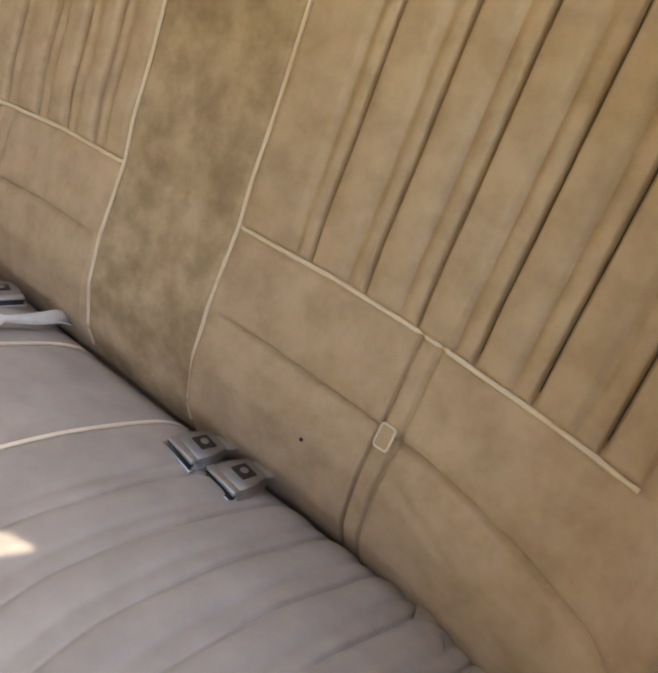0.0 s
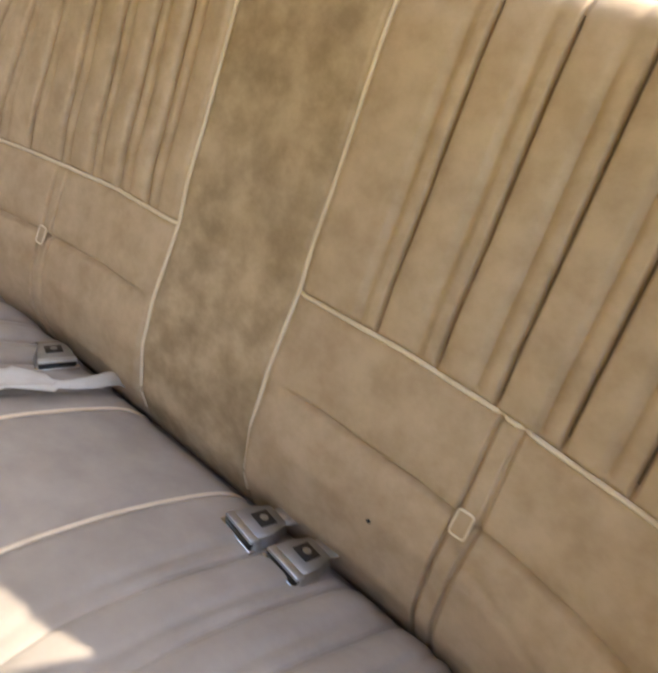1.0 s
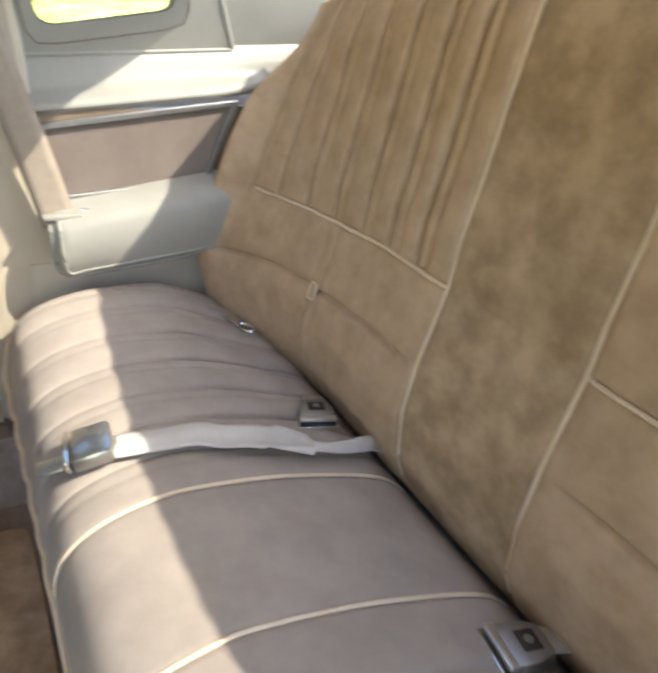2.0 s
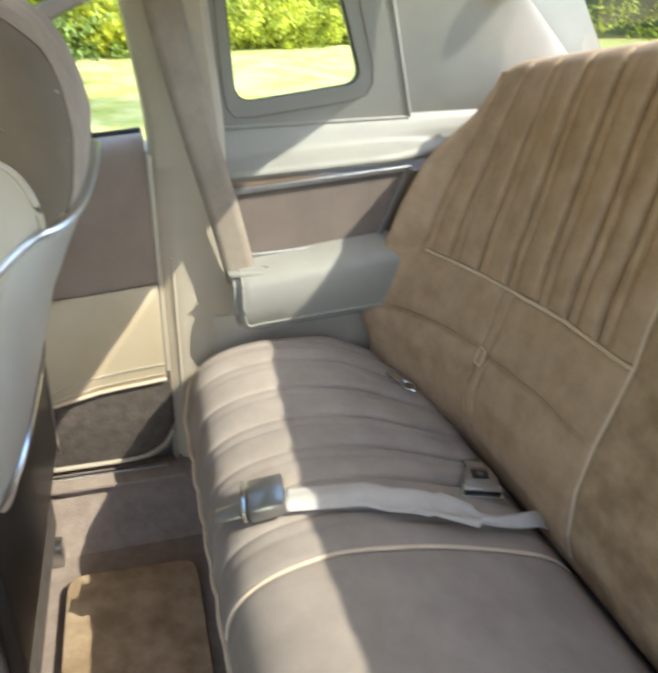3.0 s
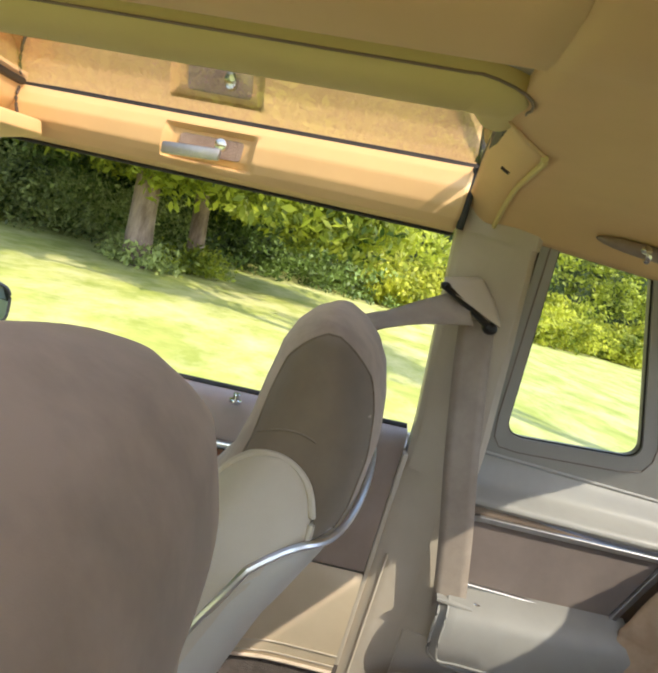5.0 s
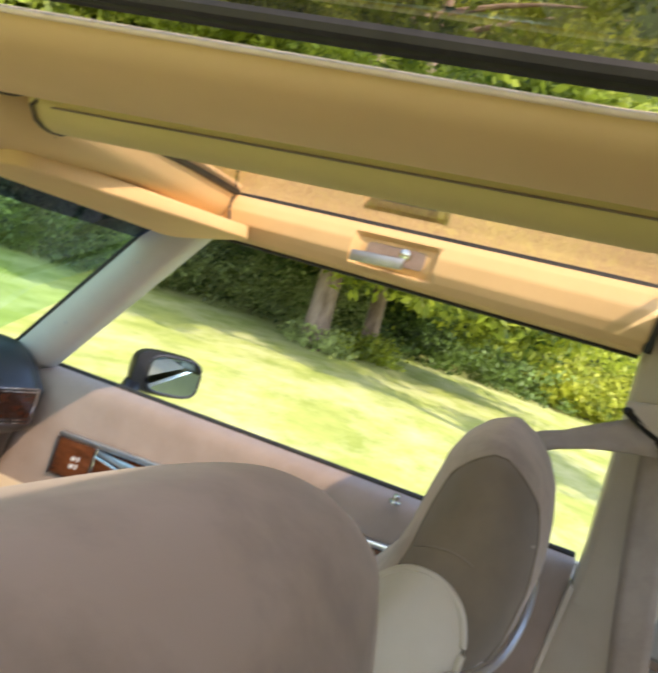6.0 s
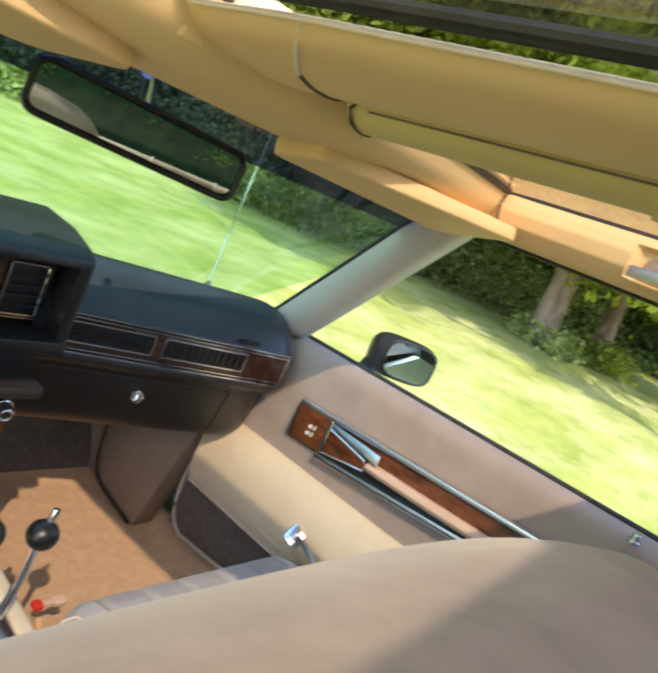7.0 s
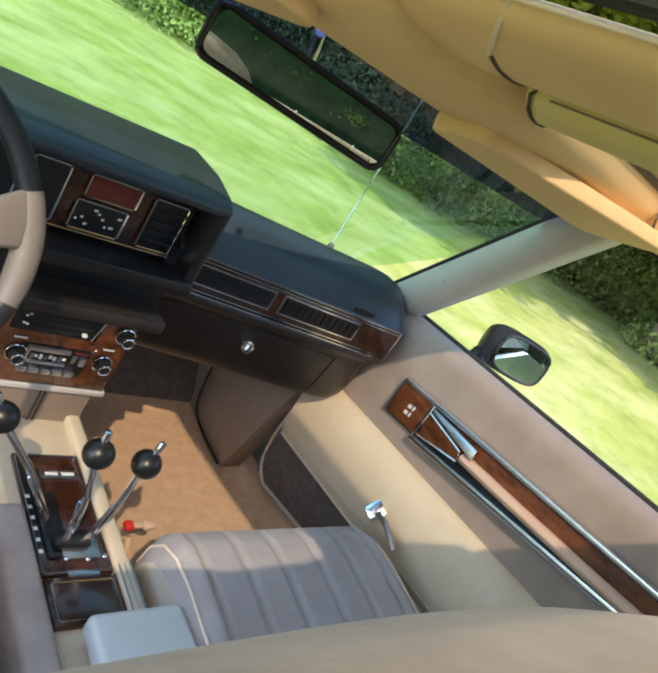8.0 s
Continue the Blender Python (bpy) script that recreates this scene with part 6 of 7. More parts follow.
tagged(part("floor_mat", prism(mat_pts, (0, 0, 0.012), 0.003), VELOUR_WORN), "brown rear floor mat with rounded corners", "floor mat")

# outside mirror and aerial
wing = thing("wing_mirror", (0.88, 0.52, 0.86), "small black oval wing mirror on the passenger door", "mirror")
wm = Matrix.Translation((0.985, 0.566, 0.902)) @ Matrix.Rotation(radians(-34), 4, "Z") @ Matrix.Rotation(radians(-7.5), 4, "X")


def oval_loop(rx, rz, y, dx=0.0, n=44):
    """A rounded oblong ring on the mirror's own axes."""
    return [wm @ Vector((dx + rx * math.copysign(abs(math.cos(a)) ** 0.55, math.cos(a)), y, rz * math.copysign(abs(math.sin(a)) ** 0.55, math.sin(a)))) for a in (2 * math.pi * k / n for k in range(n))]


rings = [oval_loop(0.084, 0.051, -0.030), oval_loop(0.087, 0.054, -0.018), oval_loop(0.086, 0.053, 0.0), oval_loop(0.078, 0.047, 0.022), oval_loop(0.058, 0.035, 0.042), oval_loop(0.020, 0.012, 0.052)]
case = grid(lambda i, j: rings[int(j)][int(i)], list(range(44)), list(range(6)), closed_u=True)
case.verts.ensure_lookup_table()
case.faces.new([case.verts[220 + i] for i in range(44)])
case.faces.new([case.verts[i] for i in range(43, -1, -1)])
bmesh.ops.recalc_face_normals(case, faces=list(case.faces))
part("housing", case, BLACK, wing, "black housing")
part("mirror_glass", prism(oval_loop(0.064, 0.043, -0.031, 0.017), wm.to_3x3() @ Vector((0, -0.002, 0))), MIRROR, wing, "mirror glass", smooth=False)
part("bezel", tube(oval_loop(0.067, 0.046, -0.031, 0.016), 0.0042, 8, True), BLACK, wing, "black bezel")
part("arm", tube([(0.845, 0.555, 0.842), (0.875, 0.570, 0.850), (0.915, 0.592, 0.868), (0.945, 0.600, 0.890)], lambda s: 0.026 - 0.008 * s, 12, flat=0.7), BLACK, wing, "black arm")
part("base_plate", block(0.825, 0.870, 0.50, 0.60, 0.825, 0.840, 0.006), BLACK, wing, "black foot")
aerial = thing("aerial", (0.75, 1.055, 0.82), "thin steel aerial mast on the front wing", "aerial")
part("mast", tube([(0.752, 1.052, 0.83), (0.750, 1.055, 1.1), (0.748, 1.058, 1.45)], 0.0022, 6), CHROME, aerial, "thin steel mast")
part("foot", disc((0.752, 1.052, 0.828), (0, 0, 1), 0.012, 0.018, 12, 0.003, 0.006), BLACK, aerial)
lamp = thing("courtesy_lamp", (0.675, -1.004, 1.23), "round chrome-rimmed courtesy lamp on the sail panel", "lamp")
ln = Vector((-1, 0.12, 0.0)).normalized()
lc = Vector((0.666, -1.003, 1.231))
part("rim", disc(lc, ln, 0.036, 0.014, 28, 0.003, 0.033), BUCKLE, lamp, "dull chrome rim")
part("lens", ball(lc + ln * 0.005, 0.028, (0.22, 1, 1), 3), LENS, lamp, "clear lens")
hook = thing("coat_hook", (0.553, -0.625, 1.362), "chrome coat hook in the headliner, its recess shade as a dark oval", "coat hook")
# A dark oval on the headliner stands in for the recess's shade.
part("recess", ball((0.553, -0.625, 1.362), 1.0, (0.024, 0.075, 0.010), 3), CARPET_REAR, hook, "dark oval for the shade of the recess")
part("hook", tube(smooth_path([(0.532, -0.612, 1.364), (0.522, -0.612, 1.360), (0.522, -0.614, 1.351), (0.531, -0.616, 1.348)], 5), 0.0045, 8), CHROME, hook, "chrome hook")
part("hook_base", ball((0.534, -0.612, 1.361), 0.009, (1, 1, 0.6), 2), CHROME, hook, "chrome base")


# ---- dashboard ----
dash = thing("dashboard", (0, 0.80, 0.60), "charcoal dashboard with walnut fascia, chrome lines and air vents", "dashboard")


def face_y(x):
    """Where the dashboard's rear face stands, nearer at the passenger's end."""
    return 0.695 - 0.165 * max(0.0, x - 0.18)


PAD = [(0.44, 0.78), (0.34, 0.82), (0.22, 0.875), (0.13, 0.926), (0.085, 0.924), (0.045, 0.905), (0.012, 0.872), (-0.002, 0.858), (0.0, 0.853)]
pad_path = smooth_path([(0, a, b) for a, b in PAD], 5)


def end_fall(x):
    return max(0.0, (x - 0.60) / 0.075)


def pad(x, i):
    p = pad_path[int(i)]
    e = end_fall(x)
    return (x, face_y(x) + p.y * (1 - 0.1 * e) + 0.012 * e ** 3, p.z - 0.014 * max(0, x - 0.2) - 0.012 * e ** 3)


xs_dash = span(0.13, 0.60, 30) + [0.615, 0.63, 0.643, 0.655, 0.664, 0.671, 0.675]
part("top_pad", grid(pad, xs_dash, list(range(len(pad_path)))), DASH, dash, "charcoal padded top")
LOWP = [(0.0, 0.785), (-0.006, 0.780), (-0.006, 0.768), (0.004, 0.760), (0.022, 0.752), (0.030, 0.735), (0.040, 0.66), (0.050, 0.622), (0.070, 0.606), (0.12, 0.600), (0.30, 0.62)]
low_path = smooth_path([(0, a, b) for a, b in LOWP], 4)


def low(x, i):
    p = low_path[int(i)]
    e = end_fall(x)
    return (x, face_y(x) + p.y + 0.02 * e ** 3, p.z - 0.014 * max(0, x - 0.2) + 0.004 * e ** 3)


part("glove_panel", grid(low, xs_dash, list(range(len(low_path)))), DASH_LOW, dash, "dark brown glove box panel")
endcap = [Vector(pad(0.675, i)) for i in range(len(pad_path))] + [Vector(low(0.675, i)) for i in range(len(low_path))]
part("end_cap", prism(endcap, (0.004, 0, 0)), DASH, dash)


def fascia(x0, x1, z0, z1, off, mat, name, label="", n=12, parent=dash, thick=0.003):
    """A strip on the passenger's fascia between two heights."""
    def at(x, k):
        z = (z0 if k in (0, 3) else z1) - 0.014 * max(0, x - 0.2)
        return (x, face_y(x) + 0.001 - off - (thick if k in (2, 3) else 0), z)

    bm = grid(lambda x, k: at(x, int(k)), span(x0, x1, n), [0, 1, 2, 3], closed_v=True)
    bm.verts.ensure_lookup_table()
    for e in (0, n - 1):
        bm.faces.new([bm.verts[k * n + e] for k in range(4)])
    bmesh.ops.recalc_face_normals(bm, faces=list(bm.faces))
    return part(name, bm, mat, parent, label)


fascia(0.12, 0.662, 0.784, 0.855, -0.004, DASH, "fascia_back", "", 30)
fascia(0.14, 0.655, 0.793, 0.846, 0.0, WOOD_SHADED, "wood_strip", "walnut fascia strip", 30)
for z in (0.8565, 0.8500, 0.7905, 0.7835):
    fascia(0.13 if z < 0.8 else 0.17, 0.652, z - 0.0011, z + 0.0011, 0.003, CHROME, "chrome_line", "", 30)
fascia(0.652, 0.655, 0.784, 0.856, 0.003, CHROME, "chrome_line", "", 3)
for x0, x1 in ((0.182, 0.338), (0.362, 0.545)):
    v = fascia(x0, x1, 0.805, 0.841, 0.003, BLACK, "air_vent", "black air vent", 8)
    for a, b, c, d in ((x0, x1, 0.841, 0.8435), (x0, x1, 0.8025, 0.805), (x0 - 0.0025, x0, 0.8025, 0.8435), (x1, x1 + 0.0025, 0.8025, 0.8435)):
        fascia(a, b, c, d, 0.004, CHROME, "vent_edge", "", 8, v)
    k = 12 if x0 > 0.3 else 0
    for i in range(k):
        x = x0 + 0.008 + (x1 - x0 - 0.016) * i / (k - 1)
        fascia(x - 0.0015, x + 0.0015, 0.808, 0.838, 0.006, BLACK, "vent_slat", "", 2, v)
    for z in (0.815, 0.823, 0.831) if not k else ():
        fascia(x0 + 0.004, x1 - 0.004, z - 0.001, z + 0.001, 0.006, BLACK, "vent_slat", "", 6, v)
fascia(0.515, 0.565, 0.866, 0.874, 0.0, BLACK, "pad_badge", "small dark badge", 3)
gl = Vector((0.372, face_y(0.372) + 0.030, 0.694))
part("glove_lock", joined(disc(gl, (0, -1, 0.1), 0.014, 0.010, 20, 0.003), block(-0.004, 0.004, -0.016, -0.004, -0.010, 0.010, 0.002, m=Matrix.Translation(gl) @ Matrix.Rotation(radians(25), 4, "Y"))), CHROME, dash, "chrome glove box lock")


def low_at(x, z):
    i = min(range(12, len(low_path) - 8), key=lambda k: abs(low_path[k].z - z))
    return Vector(low(x, i)) + Vector((0, -0.001, 0))


gb = [low_at(x, 0.738) for x in span(0.17, 0.575, 16)] + [low_at(0.575, z) for z in span(0.735, 0.63, 8)]
part("glove_seam", tube(gb, 0.0013, 5), BLACK, dash, "lid seam")

# instrument binnacle on the driver's side
HOOD = [(0.652, 0.945), (0.646, 0.955), (0.652, 0.966), (0.675, 0.976), (0.74, 0.985), (0.84, 0.982), (0.96, 0.950), (1.10, 0.88), (1.10, 0.82), (0.75, 0.925)]
hood = prism([Vector((-0.64, a, b)) for a, b in HOOD], (0.80, 0, 0), 0.0)
part("binnacle_hood", bevelled(hood, 0.006, 2), DASH, dash, "charcoal instrument hood")
part("binnacle_side", block(0.138, 0.160, 0.648, 0.80, 0.80, 0.960, 0.006), BLACK, dash)
part("binnacle_sill", block(-0.64, 0.158, 0.640, 0.74, 0.796, 0.822, 0.006), BLACK, dash)
part("binnacle_back", block(-0.64, 0.152, 0.712, 0.73, 0.80, 0.955, 0), BLACK, dash)
# Shade under the hood is put into this darker copy of the walnut.
part("instrument_fascia", block(-0.62, 0.128, 0.700, 0.712, 0.828, 0.938, 0.002), WOOD_SHADED, dash, "walnut instrument fascia, hood shade in its colour")


def bezel(x0, x1, z0, z1, y, mat, name, label, r=0.0018):
    ob = part(name, block(x0, x1, y - 0.004, y + 0.002, z0, z1, 0.001), mat, dash, label)
    part("chrome_edge", tube(rounded_loop([Vector((a, y - 0.0045, b)) for a, b in ((x0, z0), (x1, z0), (x1, z1), (x0, z1))], 0.003, 2), r, 5, True), CHROME, ob, "chrome edge")
    return ob


bezel(-0.60, -0.145, 0.835, 0.932, 0.699, BLACK, "gauge", "black gauge field")
bezel(-0.132, -0.082, 0.838, 0.930, 0.699, BLACK, "gauge", "black gauge")
bezel(-0.050, 0.030, 0.893, 0.930, 0.699, DISPLAY, "display", "dark red display")
d2 = bezel(-0.056, 0.024, 0.838, 0.886, 0.699, BLACK, "dial_panel", "black dial panel")
rng_d = random.Random(4)
for i in range(9):
    x, z = -0.050 + 0.0078 * i, 0.846 + 0.03 * rng_d.random()
    part("dial_mark", block(x, x + rng_d.uniform(0.003, 0.007), 0.6938, 0.6952, z, z + 0.003, 0), PRINT, d2)
bezel(0.056, 0.116, 0.838, 0.926, 0.699, BLACK, "air_vent", "black air vent")
for z in (0.855, 0.872, 0.889, 0.906):
    part("vent_slat", block(0.060, 0.112, 0.688, 0.696, z, z + 0.003, 0.001), BLACK, dash)
line = rounded_loop([Vector((a, 0.6985, b)) for a, b in ((-0.61, 0.831), (0.124, 0.831), (0.124, 0.936), (-0.61, 0.936))], 0.004, 2)
part("chrome_line", tube(line, 0.0014, 5, True), CHROME, dash)

# centre stack
part("shelf_recess", block(-0.64, 0.145, 0.690, 0.76, 0.735, 0.80, 0.004), BLACK, dash, "dark open shelf")
part("stack_brow", block(-0.16, 0.138, 0.622, 0.72, 0.724, 0.748, 0.008), DASH_LOW, dash, "dark brow over the radio")
part("lower_trim", block(-0.64, -0.12, 0.66, 0.74, 0.60, 0.79, 0.012), DASH_LOW, dash)
stack_m = Matrix.Translation((0, 0.648, 0.65)) @ Matrix.Rotation(radians(4), 4, "X")
part("stack_body", block(-0.112, 0.112, 0.004, 0.12, -0.085, 0.078, 0.006, m=stack_m), DASH_LOW, dash, "dark stack body")
sf = part("stack_fascia", block(-0.106, 0.106, -0.002, 0.005, -0.078, 0.072, 0.002, m=stack_m), WOOD, dash, "burl walnut stack fascia")
part("stack_edge", tube([stack_m @ Vector(p) for p in ((-0.107, -0.002, -0.079), (0.107, -0.002, -0.079))], 0.0018, 6), CHROME, sf)


def on_stack(x0, x1, z0, z1, d, mat, name, parent, label="", r=0.0015):
    return part(name, block(x0, x1, -0.002 - d, 0.0, z0, z1, r, m=stack_m), mat, parent, label)


hv = on_stack(-0.090, 0.046, 0.028, 0.071, 0.003, BLACK, "heater_panel", dash, "black heater control panel")
for z in (0.036, 0.048, 0.060):
    on_stack(-0.060, 0.034, z, z + 0.0018, 0.0045, DASH, "slider_track", hv)
on_stack(0.018, 0.026, 0.036, 0.041, 0.009, PRINT, "slider", hv)
for x, z in ((-0.076, 0.055), (-0.072, 0.059), (-0.076, 0.041), (-0.071, 0.039)):
    on_stack(x, x + 0.005, z, z + 0.003, 0.0045, PRINT, "control_mark", hv)
part("panel_edge", tube([stack_m @ Vector(p) for p in ((0.038, -0.005, 0.028), (0.047, -0.005, 0.070))], 0.0008, 6), STEEL, hv, "chrome edge")
radio = on_stack(-0.058, 0.050, -0.050, 0.004, 0.004, BLACK, "radio", dash, "chrome-faced car radio")
on_stack(-0.052, 0.016, -0.005, 0.0025, 0.009, SATIN, "radio_brow", radio, "satin upper rail")
on_stack(-0.052, -0.047, -0.030, 0.0, 0.009, SATIN, "radio_cheek", radio, "satin side rail")
on_stack(-0.046, 0.016, -0.031, -0.026, 0.008, SATIN, "radio_rail", radio, "satin lower rail")
for i in range(8):
    on_stack(-0.043 + 0.0074 * i, -0.038 + 0.0074 * i, -0.022 + 0.003 * (i % 3 == 1), -0.013 - 0.002 * (i % 2), 0.0065, PRINT if i % 3 else STEEL, "scale_mark", radio, "", 0.0005)
on_stack(0.022, 0.046, -0.001, 0.001, 0.0075, DISPLAY, "dial_line", radio, "dark red line")
on_stack(0.036, 0.046, -0.024, -0.008, 0.010, SATIN, "tape_button", radio, "satin button")
on_stack(0.022, 0.030, -0.022, -0.006, 0.008, STEEL, "tape_slot", radio)
for i in range(5):
    on_stack(-0.056 + 0.019 * i, -0.040 + 0.019 * i, -0.048, -0.038, 0.012, SATIN, "preset_button", radio, "chrome preset button")
part("stack_foot", block(-0.112, 0.112, -0.006, 0.02, -0.092, -0.080, 0.003, m=stack_m), VINYL_PALE, dash, "pale strip under the stack")
part("tunnel_panel", block(-0.095, 0.095, 0.655, 0.70, 0.36, 0.562, 0.004), KICK, dash, "brown panel under the stack")
for x in (0.006, 0.014):
    part("panel_seam", tube([(x, 0.653, 0.40), (x, 0.653, 0.558)], 0.0013, 5), BLACK, dash)
for x, z in ((0.0735, -0.012), (-0.066, -0.014), (0.086, 0.052)):
    c = stack_m @ Vector((x, -0.006, z))
    ax = stack_m.to_3x3() @ Vector((0, -1, 0))
    kn = part("knob", joined(disc(c, ax, 0.0155, 0.008, 24, 0.002), disc(c + ax * 0.012, ax, 0.011, 0.016, 24, 0.002)), BLACK, dash, "black and chrome knob")
    part("knob_ring", tube([c + ax * 0.0205 + stack_m.to_3x3() @ Vector((0.0095 * math.cos(a), 0, 0.0095 * math.sin(a))) for a in (2 * math.pi * k / 20 for k in range(20))], 0.0016, 6, True), CHROME, kn, "chrome ring")
    part("knob_collar", tube([c + ax * 0.004 + stack_m.to_3x3() @ Vector((0.0155 * math.cos(a), 0, 0.0155 * math.sin(a))) for a in (2 * math.pi * k / 20 for k in range(20))], 0.0014, 6, True), CHROME, kn, "chrome collar")
for x, z in ((0.066, 0.012), (-0.076, 0.010)):
    on_stack(x, x + 0.02, z, z + 0.0025, 0.001, PRINT, "print_bar", dash, "", 0)


# ---- steering wheel ----
wheel = thing("steering_wheel", (-0.385, 0.46, 0.90), "dark steering wheel with wide grey-tan spokes", "steering wheel")
wt = Matrix.Translation((-0.374, 0.452, 0.905)) @ Matrix.Rotation(radians(-26), 4, "X")
ring = [wt @ Vector((0.190 * math.cos(a), 0, 0.190 * math.sin(a))) for a in (2 * math.pi * k / 64 for k in range(64))]
part("rim", tube(ring, 0.0135, 12, True), DASH, wheel, "charcoal padded rim")
for side in (-1, 1):
    pts = [(side * 0.045, 0.0, 0.030), (side * 0.13, -0.004, 0.042), (side * 0.172, 0.0, 0.068), (side * 0.184, 0.0, 0.035), (side * 0.180, 0.0, 0.004), (side * 0.12, -0.006, -0.006), (side * 0.045, 0, -0.030)]
    bm = prism([wt @ Vector(p) for p in pts], wt.to_3x3() @ Vector((0, -0.014, 0)), 0.005, 3)
    part("spoke", bm, WHEEL_GREY, wheel, "grey-tan spoke")
    arc = [wt @ Vector((side * 0.190 * math.cos(a), 0, 0.190 * math.sin(a))) for a in span(-0.30, 0.36, 18)]
    part("thumb_grip", tube(arc, lambda s: 0.0148 + 0.002 * math.sin(math.pi * s), 12), WHEEL_GREY, wheel, "grey-tan thumb grip on the rim")
part("hub", bevelled(block(-0.07, 0.07, -0.035, 0.02, -0.06, 0.06, 0.0, m=wt), 0.012, 3), DASH_LOW, wheel, "dark padded hub")
part("column", tube([wt @ Vector((0, 0.01, 0)), wt @ Vector((0, 0.30, 0.0))], 0.045, 18), DASH_LOW, wheel, "dark steering column")


# ---- centre console with three gear levers ----
cons = thing("centre_console", (0.02, 0.35, 0.30), "beige centre console with walnut plate and lidded ashtray", "console")
part("body", block(-0.056, 0.090, -0.12, 0.70, 0.28, 0.490, 0.006), BEIGE, cons, "beige console body")
# Grey block added in place of the driver's cushion edge.
part("cushion_edge", block(-0.085, -0.038, -0.12, 0.46, 0.30, 0.508, 0.012, 3), VELOUR_GREY, cons, "grey velour block in place of the driver's cushion edge")
for x0, x1 in ((0.070, 0.096),):
    part("side_rim", block(x0, x1, -0.12, 0.70, 0.470, 0.506, 0.007, 3), BEIGE, cons, "padded beige rim")
    for x in (0.074, 0.083, 0.092):
        part("rim_line", tube([(x, y, 0.5068) for y in span(-0.10, 0.34, 6)], 0.0013, 5), STEEL, cons, "steel rim line")
pl = part("plate", block(-0.036, 0.070, 0.335, 0.565, 0.488, 0.497, 0.001), WOOD_SHADED, cons, "walnut gear plate")
part("plate_edge", tube(rounded_loop([Vector((a, b, 0.498)) for a, b in ((-0.033, 0.338), (0.067, 0.338), (0.067, 0.562), (-0.033, 0.562))], 0.004, 2), 0.0013, 5, True), STEEL, pl)
part("name_bar", block(-0.002, 0.058, 0.512, 0.528, 0.497, 0.500, 0.001), STEEL, pl, "steel name bar")
for i in range(2):
    part("name_mark", block(0.006 + 0.026 * i, 0.026 + 0.026 * i, 0.517, 0.523, 0.500, 0.5008, 0), PRINT, pl)
part("quadrant", block(-0.036, -0.022, 0.345, 0.545, 0.4965, 0.4985, 0.0005), BLACK, cons, "black selector scale")
part("gate", block(-0.022, 0.010, 0.360, 0.480, 0.497, 0.503, 0.002), BLACK, cons, "black selector gate")
for i in range(6):
    part("gear_mark", block(-0.032, -0.026, 0.372 + 0.02 * i, 0.378 + 0.02 * i, 0.4985, 0.4990, 0), PRINT, pl)
part("lever_gate", block(-0.002, 0.054, 0.356, 0.400, 0.497, 0.504, 0.002), BUCKLE, cons, "steel lever gate")
part("lever_boot", block(-0.014, 0.040, 0.370, 0.400, 0.503, 0.516, 0.006), BLACK, cons, "black lever boot")
for x, y in ((-0.001, 0.354), (0.056, 0.354), (0.056, 0.400), (0.030, 0.351)):
    part("rivet", ball((x, y, 0.507), 0.004, (1, 1, 0.7), 2), CHROME, cons)
ash = part("ashtray", block(-0.036, 0.070, 0.255, 0.330, 0.488, 0.500, 0.002), WOOD_SHADED, cons, "walnut ashtray lid")
part("lid_edge", tube(rounded_loop([Vector((a, b, 0.501)) for a, b in ((-0.028, 0.262), (0.062, 0.262), (0.062, 0.320), (-0.028, 0.320))], 0.003, 2), 0.0016, 5, True), CHROME, ash, "chrome lid edge")
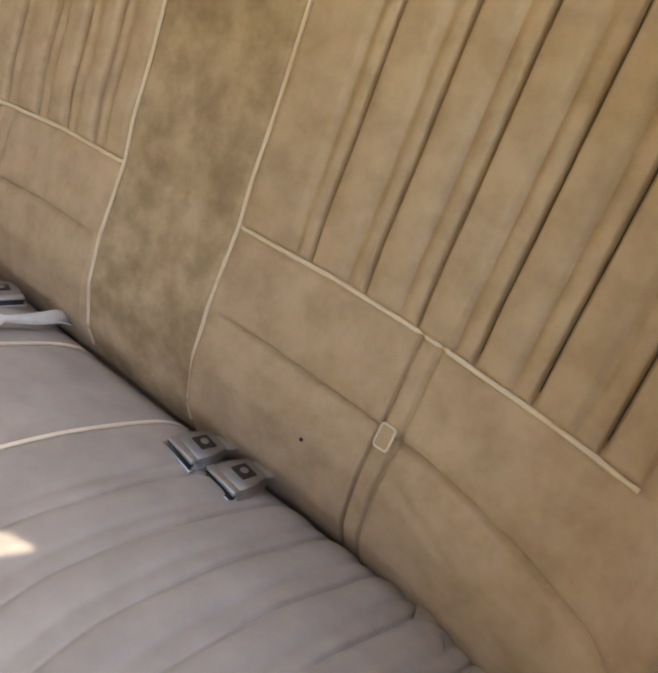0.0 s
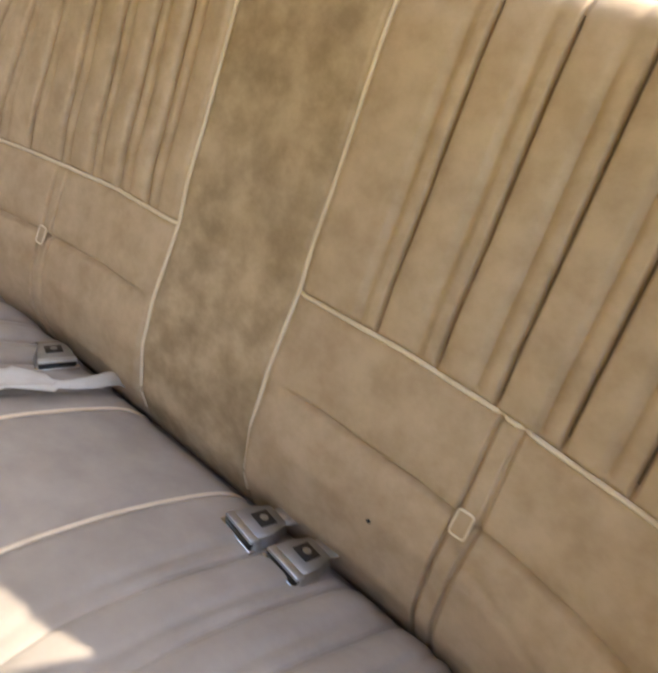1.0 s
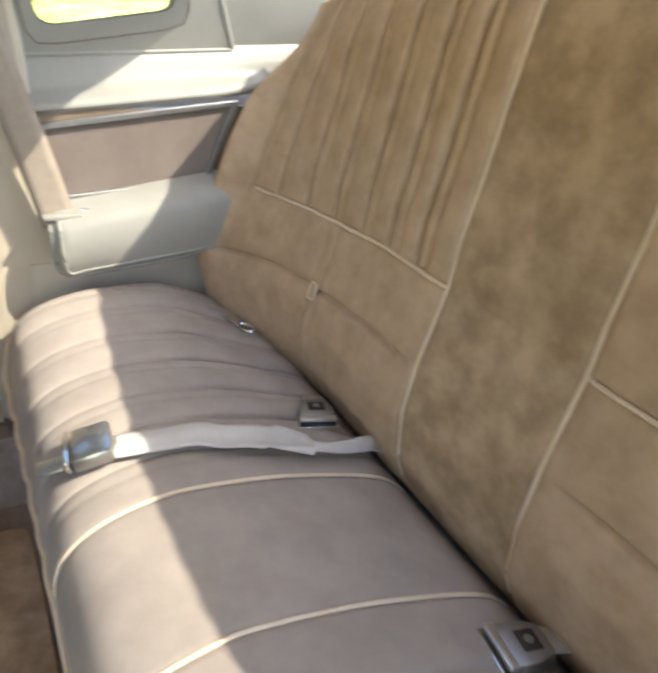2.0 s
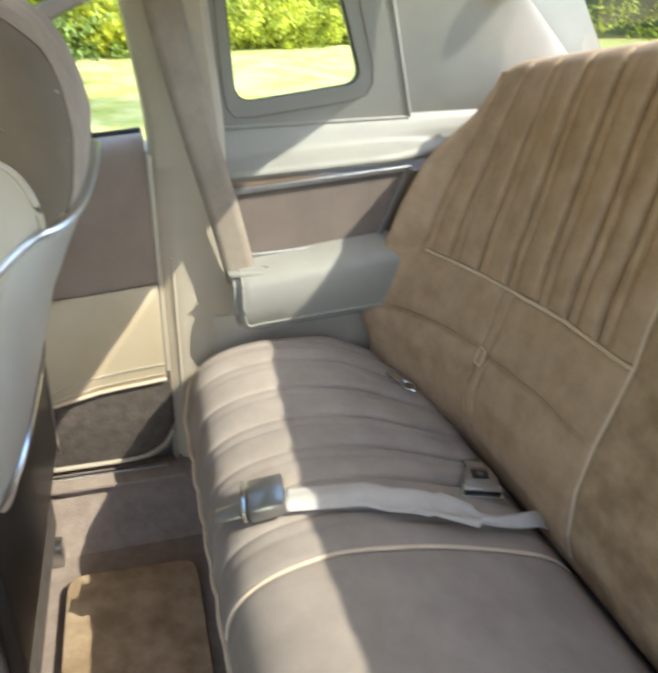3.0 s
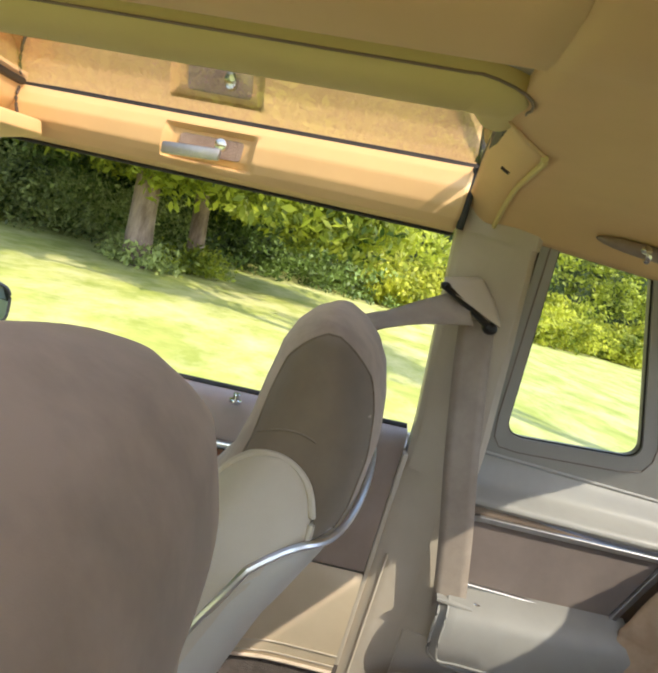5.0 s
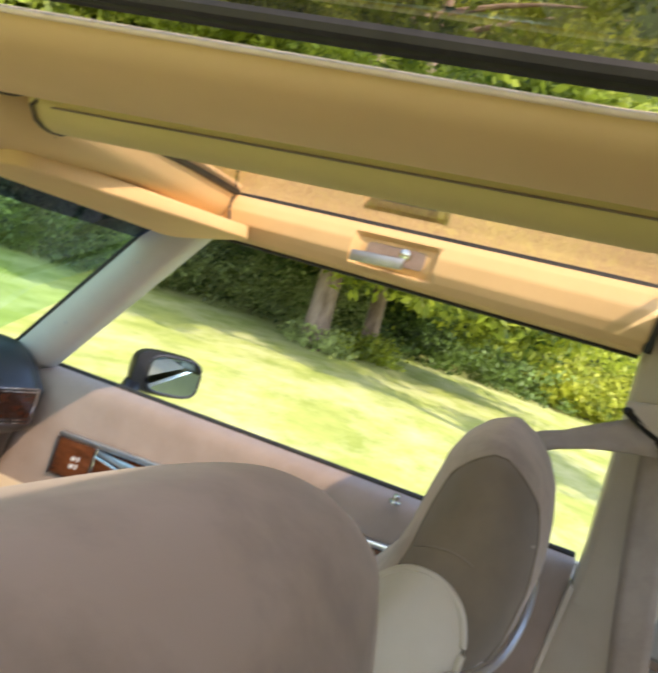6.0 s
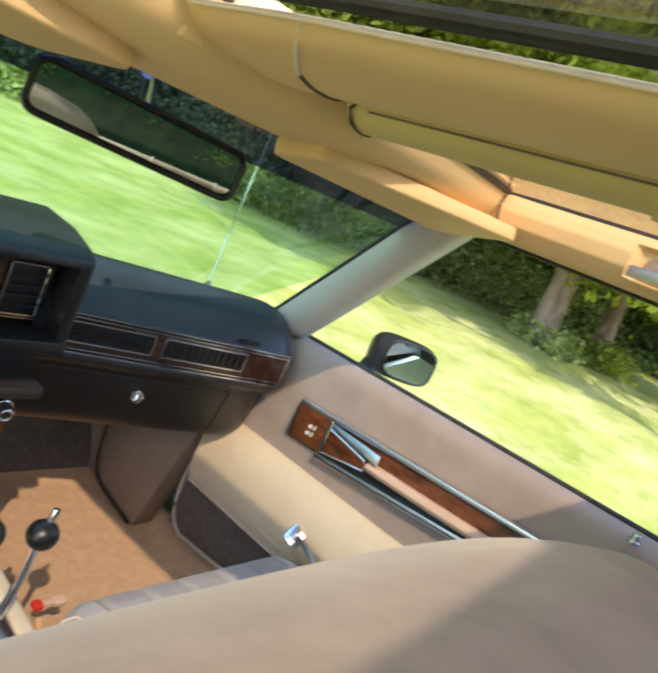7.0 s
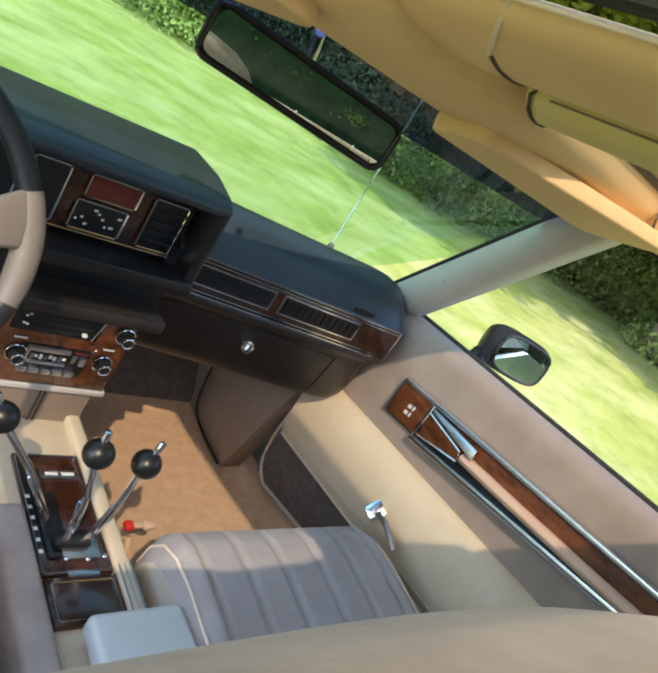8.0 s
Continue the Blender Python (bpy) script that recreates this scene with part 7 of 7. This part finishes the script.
part("lid_pull", block(0.0, 0.045, 0.327, 0.338, 0.496, 0.503, 0.002), STEEL, ash)
part("armrest", bevelled(block(-0.010, 0.128, -0.12, 0.246, 0.506, 0.540, 0), 0.010, 3), LID, cons, "pale padded armrest lid")
part("tunnel_carpet", block(-0.10, 0.13, 0.02, 0.72, 0.27, 0.36, 0.03, 3), CARPET, cons, "carpeted tunnel side")


def gear_lever(foot, top, label):
    g = thing("gear_lever", foot, label, "gear lever", "gear levers")
    a, b = Vector(foot), Vector(top)
    d = (b - a).normalized()
    mid = a.lerp(b, 0.5) + Vector((0.004, 0.0, 0.004))
    part("rod", tube([a, mid, b - d * 0.015], lambda s: 0.0062 - 0.0012 * s, 12), CHROME, g, "chrome rod")
    part("rod_blade", tube([a, a.lerp(b, 0.45)], lambda s: 0.0085 - 0.003 * s, 8, flat=0.5), CHROME, g)
    kn = part("knob", ball(b, 0.0215, (1, 1, 0.96), 4), BLACK, g, "black ball knob")
    part("button", disc(b + d * 0.027 + Vector((0.004, 0.003, 0)), d + Vector((0.15, 0.1, 0)), 0.0052, 0.022, 14, 0.001), CHROME, kn, "chrome thumb button")
    return g


gear_lever((0.036, 0.382, 0.510), (0.055, 0.381, 0.668), "chrome gear lever with black ball leaning to the passenger")
gear_lever((0.010, 0.388, 0.510), (-0.022, 0.381, 0.683), "chrome gear lever with black ball, upright in the middle")
gear_lever((-0.014, 0.430, 0.506), (-0.140, 0.425, 0.694), "chrome gear lever with black ball leaning to the driver")

bk = thing("belt_buckle", (0.165, 0.455, 0.44), "seat belt buckle with a red button beside the seat cushion", "buckle")
part("stalk", tube([(0.150, 0.30, 0.33), (0.152, 0.40, 0.38), (0.157, 0.445, 0.435)], 0.007, 8), CARPET, bk, "black stalk")
part("red_button", block(0.148, 0.164, 0.450, 0.468, 0.440, 0.450, 0.003), RED, bk, "red release button")
part("tongue", joined(block(0.166, 0.182, 0.454, 0.464, 0.443, 0.448, 0.001), block(0.182, 0.204, 0.450, 0.468, 0.440, 0.450, 0.003)), PEACH, bk, "tan tongue")
